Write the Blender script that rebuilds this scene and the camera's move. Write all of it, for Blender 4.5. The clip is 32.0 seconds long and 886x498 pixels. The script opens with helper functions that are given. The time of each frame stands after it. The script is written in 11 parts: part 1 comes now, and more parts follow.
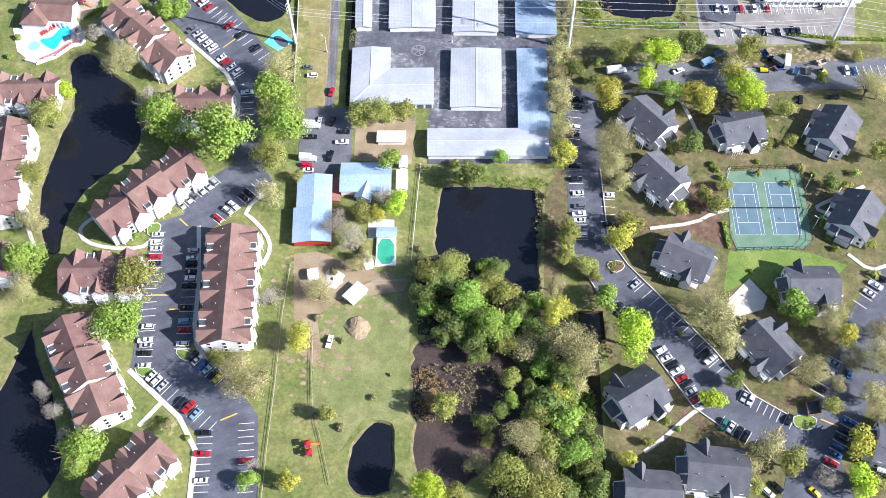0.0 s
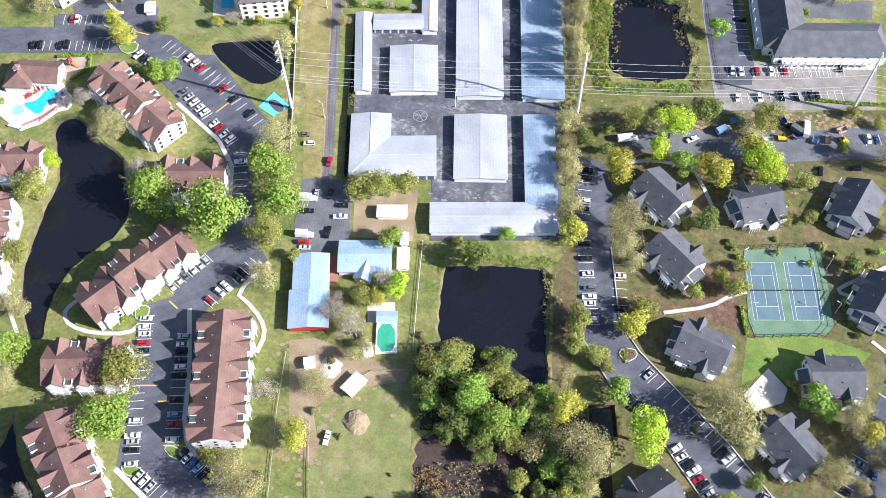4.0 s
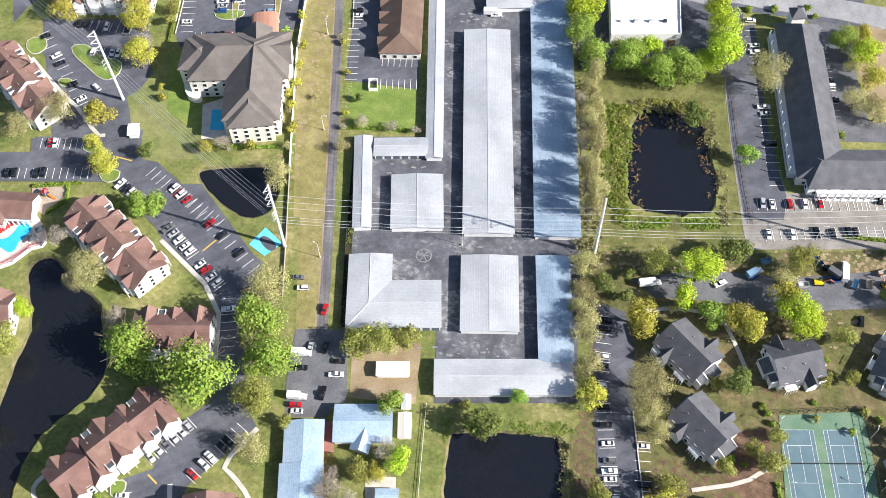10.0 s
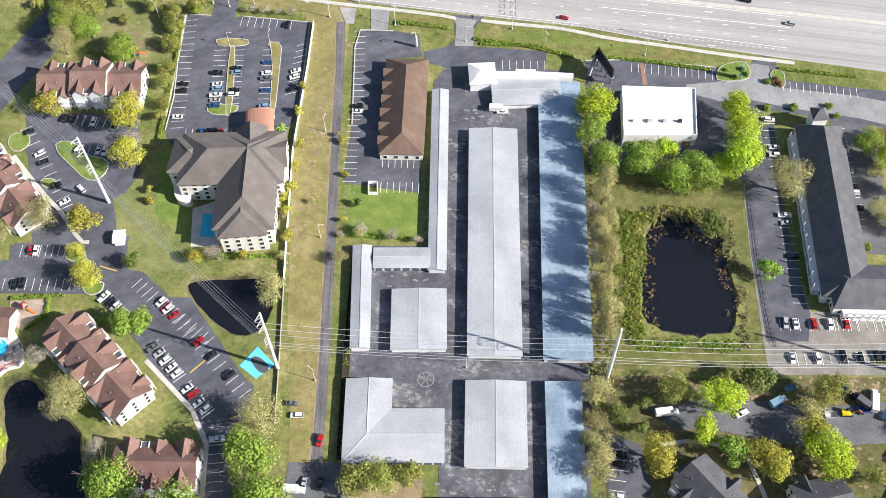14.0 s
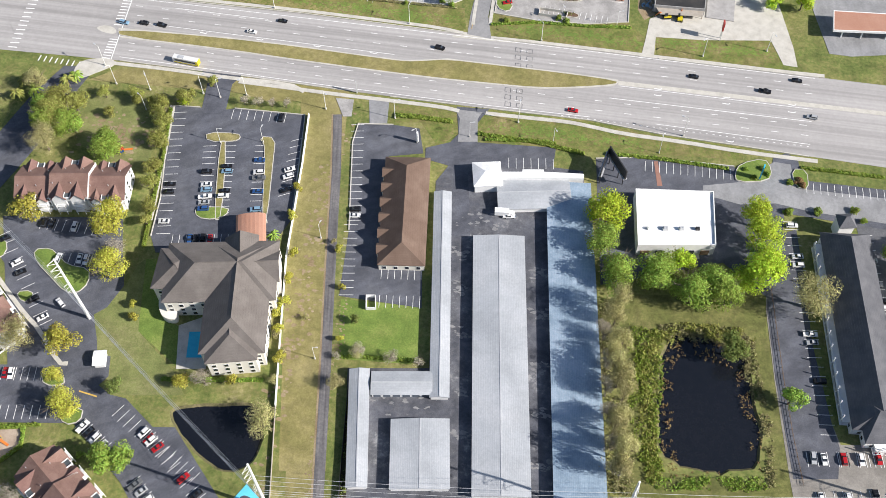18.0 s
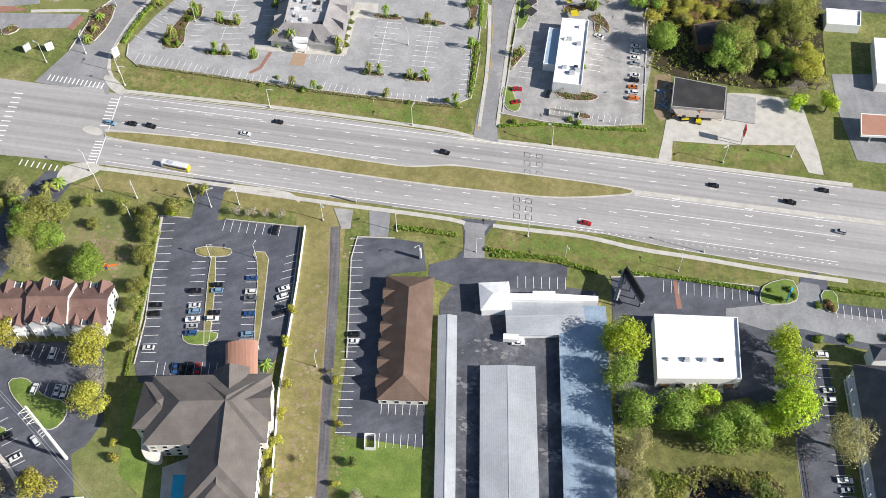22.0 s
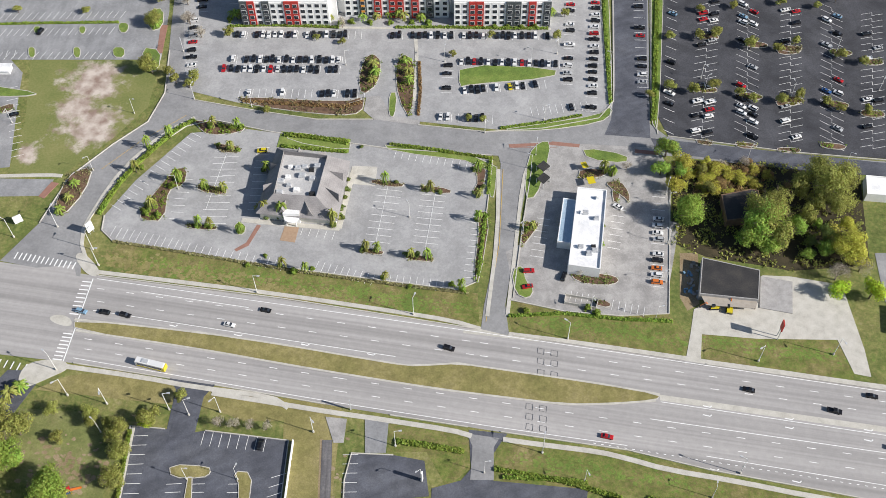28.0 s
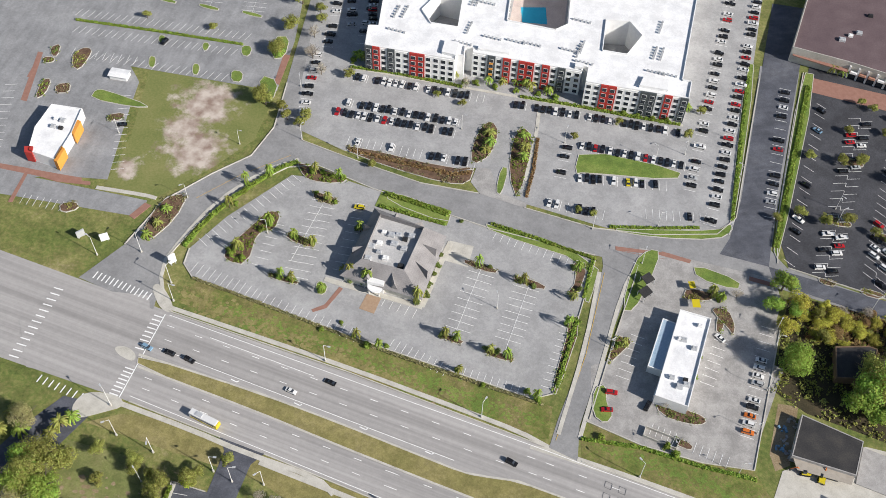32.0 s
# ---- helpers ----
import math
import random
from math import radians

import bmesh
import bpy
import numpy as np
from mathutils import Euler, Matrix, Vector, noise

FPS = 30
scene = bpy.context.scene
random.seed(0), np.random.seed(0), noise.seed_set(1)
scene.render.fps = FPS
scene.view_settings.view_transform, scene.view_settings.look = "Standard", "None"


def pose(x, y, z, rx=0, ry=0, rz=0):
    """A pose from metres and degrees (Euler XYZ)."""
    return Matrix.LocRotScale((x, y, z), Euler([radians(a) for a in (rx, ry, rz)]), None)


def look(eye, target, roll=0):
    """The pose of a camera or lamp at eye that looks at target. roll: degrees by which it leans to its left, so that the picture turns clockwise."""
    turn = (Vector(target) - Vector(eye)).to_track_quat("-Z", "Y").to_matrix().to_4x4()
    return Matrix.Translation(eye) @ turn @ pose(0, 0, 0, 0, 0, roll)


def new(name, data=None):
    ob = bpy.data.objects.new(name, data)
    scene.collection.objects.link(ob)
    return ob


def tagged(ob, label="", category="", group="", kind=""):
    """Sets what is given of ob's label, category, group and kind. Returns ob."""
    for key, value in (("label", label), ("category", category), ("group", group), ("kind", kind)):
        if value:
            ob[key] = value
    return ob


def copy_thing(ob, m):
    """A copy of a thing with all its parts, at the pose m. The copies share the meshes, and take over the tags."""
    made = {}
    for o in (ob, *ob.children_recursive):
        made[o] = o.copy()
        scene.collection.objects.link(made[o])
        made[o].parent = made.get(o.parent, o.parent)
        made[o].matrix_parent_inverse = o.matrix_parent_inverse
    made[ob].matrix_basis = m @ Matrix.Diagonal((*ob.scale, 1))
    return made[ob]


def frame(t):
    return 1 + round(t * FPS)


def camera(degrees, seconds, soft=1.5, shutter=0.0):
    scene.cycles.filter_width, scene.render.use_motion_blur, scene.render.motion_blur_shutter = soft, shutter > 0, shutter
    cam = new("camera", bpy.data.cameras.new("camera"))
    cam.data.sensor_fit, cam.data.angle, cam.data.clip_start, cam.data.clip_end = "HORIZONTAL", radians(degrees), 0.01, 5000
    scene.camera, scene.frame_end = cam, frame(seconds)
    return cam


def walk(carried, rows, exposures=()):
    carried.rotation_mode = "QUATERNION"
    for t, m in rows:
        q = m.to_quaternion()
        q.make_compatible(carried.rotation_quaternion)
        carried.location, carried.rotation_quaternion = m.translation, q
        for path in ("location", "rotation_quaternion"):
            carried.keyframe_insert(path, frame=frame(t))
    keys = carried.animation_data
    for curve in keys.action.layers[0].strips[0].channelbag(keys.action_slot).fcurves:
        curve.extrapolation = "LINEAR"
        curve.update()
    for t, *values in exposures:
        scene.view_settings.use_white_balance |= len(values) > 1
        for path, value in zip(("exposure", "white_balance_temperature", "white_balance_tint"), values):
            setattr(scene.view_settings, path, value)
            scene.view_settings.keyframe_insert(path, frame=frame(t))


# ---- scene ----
cam = camera(47.2, 32.0, 0.6)
PATH = [
    (0, (14.314, -118.687, 323.561), (14.178, -117.67, 321.844), -0.9),
    (0.5, (13.295, -114.884, 323.627), (13.161, -113.868, 321.91), -0.8),
    (1, (12.048, -110.942, 323.525), (11.916, -109.926, 321.807), -0.6),
    (1.5, (11.825, -106.185, 323.729), (11.692, -105.172, 322.009), -0.8),
    (2, (10.931, -101.255, 324.096), (10.799, -100.245, 322.375), -0.7),
    (2.5, (11.011, -96.725, 323.879), (10.875, -95.716, 322.157), -0.9),
    (3, (9.538, -92.947, 323.861), (9.406, -91.936, 322.14), -0.7),
    (3.5, (8.295, -87.33, 324.076), (8.165, -86.323, 322.353), -0.6),
    (5.5, (7.934, -67.506, 324.359), (7.792, -66.498, 322.638), -1.2),
    (6, (7.235, -63.078, 324.107), (7.092, -62.065, 322.388), -1.2),
    (6.5, (7.311, -57.409, 324.13), (7.163, -56.399, 322.41), -1.5),
    (7, (6.8, -52.173, 324.016), (6.651, -51.162, 322.297), -1.6),
    (7.5, (6.923, -47.096, 323.547), (6.768, -46.083, 321.83), -1.9),
    (8, (4.623, -43.133, 322.061), (4.475, -42.11, 320.348), -1.5),
    (8.5, (4.72, -38.478, 321.352), (4.567, -37.45, 319.643), -1.7),
    (9, (3.406, -32.993, 321.161), (3.256, -31.964, 319.453), -1.5),
    (9.5, (2.575, -27.057, 322.5), (2.425, -26.031, 320.789), -1.5),
    (10, (1.37, -21.621, 322.254), (1.222, -20.593, 320.544), -1.3),
    (10.5, (0.732, -17.228, 322.275), (0.583, -16.194, 320.57), -1.1),
    (11, (0.247, -11.728, 322.574), (0.097, -10.693, 320.87), -1.2),
    (11.5, (-2.117, -7.138, 322.258), (-2.259, -6.096, 320.557), -0.8),
    (12, (-2.342, -1.77, 322.001), (-2.488, -0.724, 320.302), -0.9),
    (12.5, (-3.648, 3.193, 321.828), (-3.792, 4.244, 320.133), -0.7),
    (13, (-5.039, 8.005, 321.95), (-5.18, 9.063, 320.258), -0.5),
    (13.5, (-5.512, 14.248, 322.193), (-5.656, 15.306, 320.503), -0.6),
    (14, (-6.032, 19.067, 321.631), (-6.179, 20.134, 319.945), -0.7),
    (14.5, (-5.786, 25.641, 322.48), (-5.938, 26.704, 320.793), -1.0),
    (16.5, (-9.79, 48.509, 322.631), (-9.941, 49.581, 320.95), -0.7),
    (17, (-10.868, 53.622, 322.756), (-11.018, 54.699, 321.078), -0.7),
    (17.5, (-11.878, 59.296, 323.084), (-12.027, 60.375, 321.406), -0.8),
    (18, (-12.69, 65.558, 322.99), (-12.84, 66.639, 321.313), -0.7),
    (18.5, (-13.423, 70.839, 322.714), (-13.575, 71.925, 321.041), -0.7),
    (19, (-14.346, 76.282, 322.92), (-14.499, 77.372, 321.25), -0.7),
    (19.5, (-14.556, 82.322, 322.477), (-14.714, 83.417, 320.811), -1.0),
    (20, (-15.566, 87.168, 321.766), (-15.723, 88.271, 320.105), -0.8),
    (20.5, (-15.679, 92.004, 321.034), (-15.841, 93.116, 319.38), -0.9),
    (21, (-16.673, 97.468, 320.823), (-16.835, 98.586, 319.172), -0.8),
    (21.5, (-18.701, 103.798, 321.463), (-18.859, 104.918, 319.814), -0.6),
    (22, (-19.854, 110.053, 321.837), (-20.011, 111.176, 320.189), -0.6),
    (22.5, (-19.265, 115.756, 322.207), (-19.429, 116.882, 320.563), -0.8),
    (23, (-20.096, 122.105, 322.074), (-20.261, 123.234, 320.432), -0.9),
    (23.5, (-20.899, 126.741, 321.294), (-21.065, 127.881, 319.66), -0.9),
    (24, (-21.334, 132.28, 321.32), (-21.504, 133.427, 319.69), -1.0),
    (24.5, (-22.669, 138.799, 322.193), (-22.837, 139.948, 320.564), -1.0),
    (25, (-23.282, 144.431, 322.314), (-23.452, 145.587, 320.691), -1.0),
    (25.5, (-24.47, 150.665, 322.84), (-24.639, 151.826, 321.22), -0.8),
    (27.5, (-28.052, 176.032, 323.751), (-28.227, 177.214, 322.147), -1.0),
    (28, (-29.092, 181.97, 323.703), (-29.267, 183.159, 322.104), -0.9),
    (28.5, (-29.605, 189.03, 324.738), (-29.783, 190.22, 323.14), -1.1),
    (29, (-30.623, 194.133, 324.084), (-30.801, 195.333, 322.494), -1.0),
    (29.5, (-30.497, 201.227, 324.11), (-30.682, 202.429, 322.523), -1.1),
    (30, (-30.956, 207.881, 324.513), (-31.143, 209.087, 322.929), -1.2),
    (30.5, (-31.208, 212.65, 324.401), (-31.397, 213.863, 322.823), -1.3),
    (31, (-32.08, 216.376, 324.524), (-32.269, 217.59, 322.946), -1.2),
    (31.5, (-33.838, 219.409, 325.725), (-34.083, 220.606, 324.141), 0.1),
    (32, (-35.785, 222.556, 327.7), (-36.144, 223.701, 326.099), 2.2),
]
walk(cam, [(t, look(eye, target, roll)) for t, eye, target, roll in PATH],
     [(0.0, 1.34, 5750, 16), (6.0, 1.24, 6000, 15), (12.0, 1.11, 6400, 12), (19.0, 0.75, 6350, 12), (25.0, 0.61, 6300, 11), (32.0, 0.4, 6400, 11)])

# ---- light ----
SUN_ELEV, SUN_AZ = 31.5, -11.0          # degrees; azimuth counted from +x towards +y
world = bpy.data.worlds.new("world")
scene.world = world
world.use_nodes = True
wn = world.node_tree.nodes
sky = wn.new("ShaderNodeTexSky")
sky.sky_type, sky.sun_disc = "NISHITA", False
sky.sun_elevation, sky.sun_rotation = radians(SUN_ELEV), radians(90 - SUN_AZ)
world.node_tree.links.new(sky.outputs[0], wn["Background"].inputs[0])
wn["Background"].inputs[1].default_value = 0.07
sun_data = bpy.data.lights.new("sun", "SUN")
sun_data.energy, sun_data.angle, sun_data.color = 5.0, radians(0.6), (1.0, 0.945, 0.865)
sun = new("sun", sun_data)
to_sun = Vector((math.cos(radians(SUN_ELEV)) * math.cos(radians(SUN_AZ)), math.cos(radians(SUN_ELEV)) * math.sin(radians(SUN_AZ)), math.sin(radians(SUN_ELEV))))
sun.matrix_world = look(to_sun * 900 + Vector((0, 250, 0)), (0, 250, 0))

# ---- materials ----
def surface(name, colours, scales=(0.25, 6.0), rough=0.85, metal=0.0, bump=0.15, spread=0.5, vary=0.0, island=0.0, spec=0.3, through_leaf=0.0):
    """Noise at two scales runs through the colours; vary shifts the value from object to object, island from piece to piece."""
    m = bpy.data.materials.new(name)
    m.use_nodes = True
    nt = m.node_tree
    nd, ln = nt.nodes, nt.links
    b = nd["Principled BSDF"]
    tc = nd.new("ShaderNodeTexCoord")
    big, fine = nd.new("ShaderNodeTexNoise"), nd.new("ShaderNodeTexNoise")
    big.inputs["Scale"].default_value, big.inputs["Detail"].default_value = scales[0], 6
    fine.inputs["Scale"].default_value, fine.inputs["Detail"].default_value, fine.inputs["Roughness"].default_value = scales[1], 6, 0.65
    ln.new(tc.outputs["Object"], big.inputs["Vector"])
    ln.new(tc.outputs["Object"], fine.inputs["Vector"])
    mixf = nd.new("ShaderNodeMix")
    mixf.inputs["Factor"].default_value = 0.5
    ln.new(big.outputs["Fac"], mixf.inputs["A"])
    ln.new(fine.outputs["Fac"], mixf.inputs["B"])
    ramp = nd.new("ShaderNodeValToRGB")
    n = len(colours)
    el = ramp.color_ramp.elements
    lo, hi = 0.5 - spread * 0.32, 0.5 + spread * 0.32
    for i, c in enumerate(colours):
        e = el[i] if i < 2 else el.new(1.0)
        e.position = lo + (hi - lo) * i / max(1, n - 1)
        e.color = (*c, 1)
    ln.new(mixf.outputs["Result"], ramp.inputs["Fac"])
    out = ramp.outputs["Color"]
    for amount, node, socket in ((vary, "ShaderNodeObjectInfo", "Random"), (island, "ShaderNodeNewGeometry", "Random Per Island")):
        if amount:
            src = nd.new(node)
            hs = nd.new("ShaderNodeHueSaturation")
            mr = nd.new("ShaderNodeMapRange")
            mr.inputs["To Min"].default_value, mr.inputs["To Max"].default_value = 1 - amount, 1 + amount
            ln.new(src.outputs[socket], mr.inputs["Value"])
            ln.new(mr.outputs[0], hs.inputs["Value"])
            mh = nd.new("ShaderNodeMapRange")
            mh.inputs["To Min"].default_value, mh.inputs["To Max"].default_value = 0.5 - amount * 0.06, 0.5 + amount * 0.06
            ln.new(src.outputs[socket], mh.inputs["Value"])
            ln.new(mh.outputs[0], hs.inputs["Hue"])
            ln.new(out, hs.inputs["Color"])
            out = hs.outputs["Color"]
    ln.new(out, b.inputs["Base Color"])
    b.inputs["Roughness"].default_value, b.inputs["Metallic"].default_value = rough, metal
    b.inputs["Specular IOR Level"].default_value = spec
    if bump:
        bp = nd.new("ShaderNodeBump")
        bp.inputs["Strength"].default_value, bp.inputs["Distance"].default_value = bump, 0.06
        ln.new(fine.outputs["Fac"], bp.inputs["Height"])
        ln.new(bp.outputs[0], b.inputs["Normal"])
    if through_leaf:
        tr, mx = nd.new("ShaderNodeBsdfTranslucent"), nd.new("ShaderNodeMixShader")
        mx.inputs[0].default_value = through_leaf
        ln.new(out, tr.inputs["Color"])
        ln.new(b.outputs[0], mx.inputs[1])
        ln.new(tr.outputs[0], mx.inputs[2])
        ln.new(mx.outputs[0], nd["Material Output"].inputs["Surface"])
    return m

def ribbed(m, pitch, depth, axis="X", tone=0.0):
    """Adds regular seams (standing seam, shingle courses) along one axis of the object."""
    nd, ln = m.node_tree.nodes, m.node_tree.links
    b = nd["Principled BSDF"]
    w = nd.new("ShaderNodeTexWave")
    w.wave_type, w.bands_direction, w.wave_profile = "BANDS", axis, "SAW"
    w.inputs["Scale"].default_value = 0.314 / pitch
    w.inputs["Distortion"].default_value = 0.15
    tc = nd.new("ShaderNodeTexCoord")
    ln.new(tc.outputs["Object"], w.inputs["Vector"])
    bp = nd.new("ShaderNodeBump")
    bp.inputs["Strength"].default_value, bp.inputs["Distance"].default_value = 0.5, depth
    ln.new(w.outputs["Fac"], bp.inputs["Height"])
    old = b.inputs["Normal"].links
    if old:
        ln.new(old[0].from_socket, bp.inputs["Normal"])
    ln.new(bp.outputs[0], b.inputs["Normal"])
    if tone:
        src = b.inputs["Base Color"].links[0].from_socket
        mr = nd.new("ShaderNodeMapRange")
        mr.inputs["To Min"].default_value, mr.inputs["To Max"].default_value = 1 - tone, 1 + tone
        ln.new(w.outputs["Fac"], mr.inputs["Value"])
        hs = nd.new("ShaderNodeHueSaturation")
        ln.new(mr.outputs[0], hs.inputs["Value"])
        ln.new(src, hs.inputs["Color"])
        ln.new(hs.outputs[0], b.inputs["Base Color"])
    return m

def streaked(m, turn, along, across, amount):
    """Long streaks in the direction of travel, from tyres and paving seams."""
    nd, ln = m.node_tree.nodes, m.node_tree.links
    b = nd["Principled BSDF"]
    tc, mp, ns, mr, hs = (nd.new(k) for k in ("ShaderNodeTexCoord", "ShaderNodeMapping", "ShaderNodeTexNoise", "ShaderNodeMapRange", "ShaderNodeHueSaturation"))
    mp.vector_type = "TEXTURE"
    mp.inputs["Rotation"].default_value = (0, 0, radians(turn))
    mp.inputs["Scale"].default_value = (along, across, 1)
    ns.inputs["Scale"].default_value, ns.inputs["Detail"].default_value = 1.0, 3
    mr.inputs["From Min"].default_value, mr.inputs["From Max"].default_value = 0.3, 0.7
    mr.inputs["To Min"].default_value, mr.inputs["To Max"].default_value = 1 - amount, 1 + amount
    ln.new(tc.outputs["Object"], mp.inputs["Vector"])
    ln.new(mp.outputs[0], ns.inputs["Vector"])
    ln.new(ns.outputs["Fac"], mr.inputs["Value"])
    ln.new(mr.outputs[0], hs.inputs["Value"])
    ln.new(b.inputs["Base Color"].links[0].from_socket, hs.inputs["Color"])
    ln.new(hs.outputs[0], b.inputs["Base Color"])
    return m

def mottled(m, scale, amount, fine=0.0):
    """Stains and worn patches: a sharp-edged noise that shifts the value up and down, with a fine speckle."""
    nd, ln = m.node_tree.nodes, m.node_tree.links
    b = nd["Principled BSDF"]
    tc = nd.new("ShaderNodeTexCoord")
    for s, k, lo, hi in ((scale, amount, 0.4, 0.6), (3.1, fine, 0.3, 0.7)):
        if not k:
            continue
        ns, mr, hs = (nd.new(t) for t in ("ShaderNodeTexNoise", "ShaderNodeMapRange", "ShaderNodeHueSaturation"))
        ns.inputs["Scale"].default_value, ns.inputs["Detail"].default_value, ns.inputs["Roughness"].default_value = s, 5, 0.7
        mr.inputs["From Min"].default_value, mr.inputs["From Max"].default_value = lo, hi
        mr.inputs["To Min"].default_value, mr.inputs["To Max"].default_value = 1 - k, 1 + k
        ln.new(tc.outputs["Object"], ns.inputs["Vector"])
        ln.new(ns.outputs["Fac"], mr.inputs["Value"])
        ln.new(mr.outputs[0], hs.inputs["Value"])
        ln.new(b.inputs["Base Color"].links[0].from_socket, hs.inputs["Color"])
        ln.new(hs.outputs[0], b.inputs["Base Color"])
    return m

def bared(m, centres, colour, ragged=0.1):
    """Bare sandy ground that breaks through the grass round some centres (x, y, radius), with ragged edges."""
    nd, ln = m.node_tree.nodes, m.node_tree.links
    b = nd["Principled BSDF"]
    tc = nd.new("ShaderNodeTexCoord")
    ns = nd.new("ShaderNodeTexNoise")
    ns.inputs["Scale"].default_value, ns.inputs["Detail"].default_value, ns.inputs["Roughness"].default_value = ragged, 9, 0.72
    ln.new(tc.outputs["Object"], ns.inputs["Vector"])
    total = None
    for x, y, r in centres:
        ds, mr = nd.new("ShaderNodeVectorMath"), nd.new("ShaderNodeMapRange")
        ds.operation = "DISTANCE"
        ds.inputs[1].default_value = (x, y, 0)
        ln.new(tc.outputs["Object"], ds.inputs[0])
        mr.inputs["From Min"].default_value, mr.inputs["From Max"].default_value = r * 1.5, r * 0.2
        ln.new(ds.outputs["Value"], mr.inputs["Value"])
        if total is None:
            total = mr.outputs[0]
        else:
            mx = nd.new("ShaderNodeMath")
            mx.operation = "MAXIMUM"
            ln.new(total, mx.inputs[0])
            ln.new(mr.outputs[0], mx.inputs[1])
            total = mx.outputs[0]
    ad, mr2 = nd.new("ShaderNodeMath"), nd.new("ShaderNodeMapRange")
    ad.operation = "MULTIPLY_ADD"
    ad.inputs[1].default_value = 2.6
    ln.new(ns.outputs["Fac"], ad.inputs[0])
    ln.new(total, ad.inputs[2])
    mr2.inputs["From Min"].default_value, mr2.inputs["From Max"].default_value = 1.62, 2.05
    ln.new(ad.outputs[0], mr2.inputs["Value"])
    tone = nd.new("ShaderNodeValToRGB")
    for e, c in zip(tone.color_ramp.elements, colour):
        e.color = (*c, 1)
    tone.color_ramp.elements[0].position, tone.color_ramp.elements[1].position = 0.36, 0.62
    n2 = nd.new("ShaderNodeTexNoise")
    n2.inputs["Scale"].default_value, n2.inputs["Detail"].default_value = 0.16, 8
    ln.new(tc.outputs["Object"], n2.inputs["Vector"])
    ln.new(n2.outputs["Fac"], tone.inputs["Fac"])
    mix = nd.new("ShaderNodeMix")
    mix.data_type = "RGBA"
    ln.new(mr2.outputs[0], mix.inputs[0])
    ln.new(b.inputs["Base Color"].links[0].from_socket, mix.inputs[6])
    ln.new(tone.outputs[0], mix.inputs[7])
    ln.new(mix.outputs[2], b.inputs["Base Color"])
    return m

M = {}
M["grass"] = surface("grass", [(0.055, 0.085, 0.02), (0.115, 0.142, 0.036), (0.195, 0.19, 0.066), (0.31, 0.265, 0.14)], (0.05, 0.7), 0.95, bump=0.5, spread=0.6)
M["lawn"] = surface("lawn", [(0.085, 0.14, 0.028), (0.14, 0.2, 0.04), (0.22, 0.25, 0.07)], (0.09, 1.5), 0.95, bump=0.5)
M["dry_grass"] = surface("dry_grass", [(0.135, 0.135, 0.042), (0.215, 0.19, 0.072), (0.31, 0.262, 0.13)], (0.08, 1.4), 0.95, bump=0.5, spread=0.7)
M["meadow"] = surface("meadow", [(0.1, 0.135, 0.036), (0.165, 0.18, 0.062), (0.26, 0.235, 0.115)], (0.07, 1.3), 0.95, bump=0.5, spread=0.7)
M["field"] = surface("field", [(0.1, 0.13, 0.035), (0.17, 0.185, 0.06), (0.26, 0.235, 0.1)], (0.06, 1.0), 0.95, bump=0.5, spread=0.7)
M["rough_grass"] = surface("rough_grass", [(0.07, 0.085, 0.022), (0.125, 0.13, 0.04), (0.2, 0.18, 0.075)], (0.1, 1.1), 0.95, bump=0.5, spread=0.7)
M["verge"] = surface("verge", [(0.075, 0.11, 0.022), (0.13, 0.155, 0.036), (0.18, 0.16, 0.06), (0.27, 0.22, 0.11)], (0.09, 0.9), 0.95, bump=0.5, spread=0.55)
M["leafy_ground"] = surface("leafy_ground", [(0.05, 0.06, 0.018), (0.095, 0.1, 0.032), (0.14, 0.115, 0.055), (0.22, 0.165, 0.095)], (0.09, 0.8), 0.95, bump=0.5, spread=0.55)
mottled(M["leafy_ground"], 0.25, 0.2, 0.25)
M["asphalt_black"] = surface("asphalt_black", [(0.034, 0.035, 0.041), (0.054, 0.055, 0.062), (0.09, 0.091, 0.1)], (0.05, 1.6), 0.9, bump=0.12, spread=0.6)
M["lot_grey"] = surface("lot_grey", [(0.25, 0.25, 0.252), (0.32, 0.318, 0.317), (0.4, 0.395, 0.39)], (0.06, 0.9), 0.9, bump=0.12, spread=0.7)
M["road_grey"] = surface("road_grey", [(0.19, 0.19, 0.193), (0.245, 0.244, 0.245), (0.31, 0.307, 0.303)], (0.05, 0.9), 0.9, bump=0.12, spread=0.7)
M["grey_deck"] = surface("grey_deck", [(0.3, 0.3, 0.3), (0.42, 0.415, 0.41), (0.55, 0.54, 0.53)], (0.15, 1.2), 0.85, bump=0.05, spread=0.7)
M["paver_tan"] = surface("paver_tan", [(0.3, 0.2, 0.13), (0.4, 0.29, 0.2)], (0.8, 4.0), 0.9, bump=0.2)
M["tan_paving"] = surface("tan_paving", [(0.17, 0.158, 0.14), (0.225, 0.21, 0.188), (0.3, 0.283, 0.255)], (0.1, 1.2), 0.9, bump=0.12, spread=0.7)
M["dirt"] = surface("dirt", [(0.16, 0.11, 0.06), (0.26, 0.2, 0.12), (0.36, 0.29, 0.2)], (0.12, 2.0), 0.95, bump=0.4)
M["mulch"] = surface("mulch", [(0.075, 0.045, 0.03), (0.13, 0.08, 0.052), (0.185, 0.125, 0.08)], (0.3, 4.0), 0.95, bump=0.4)
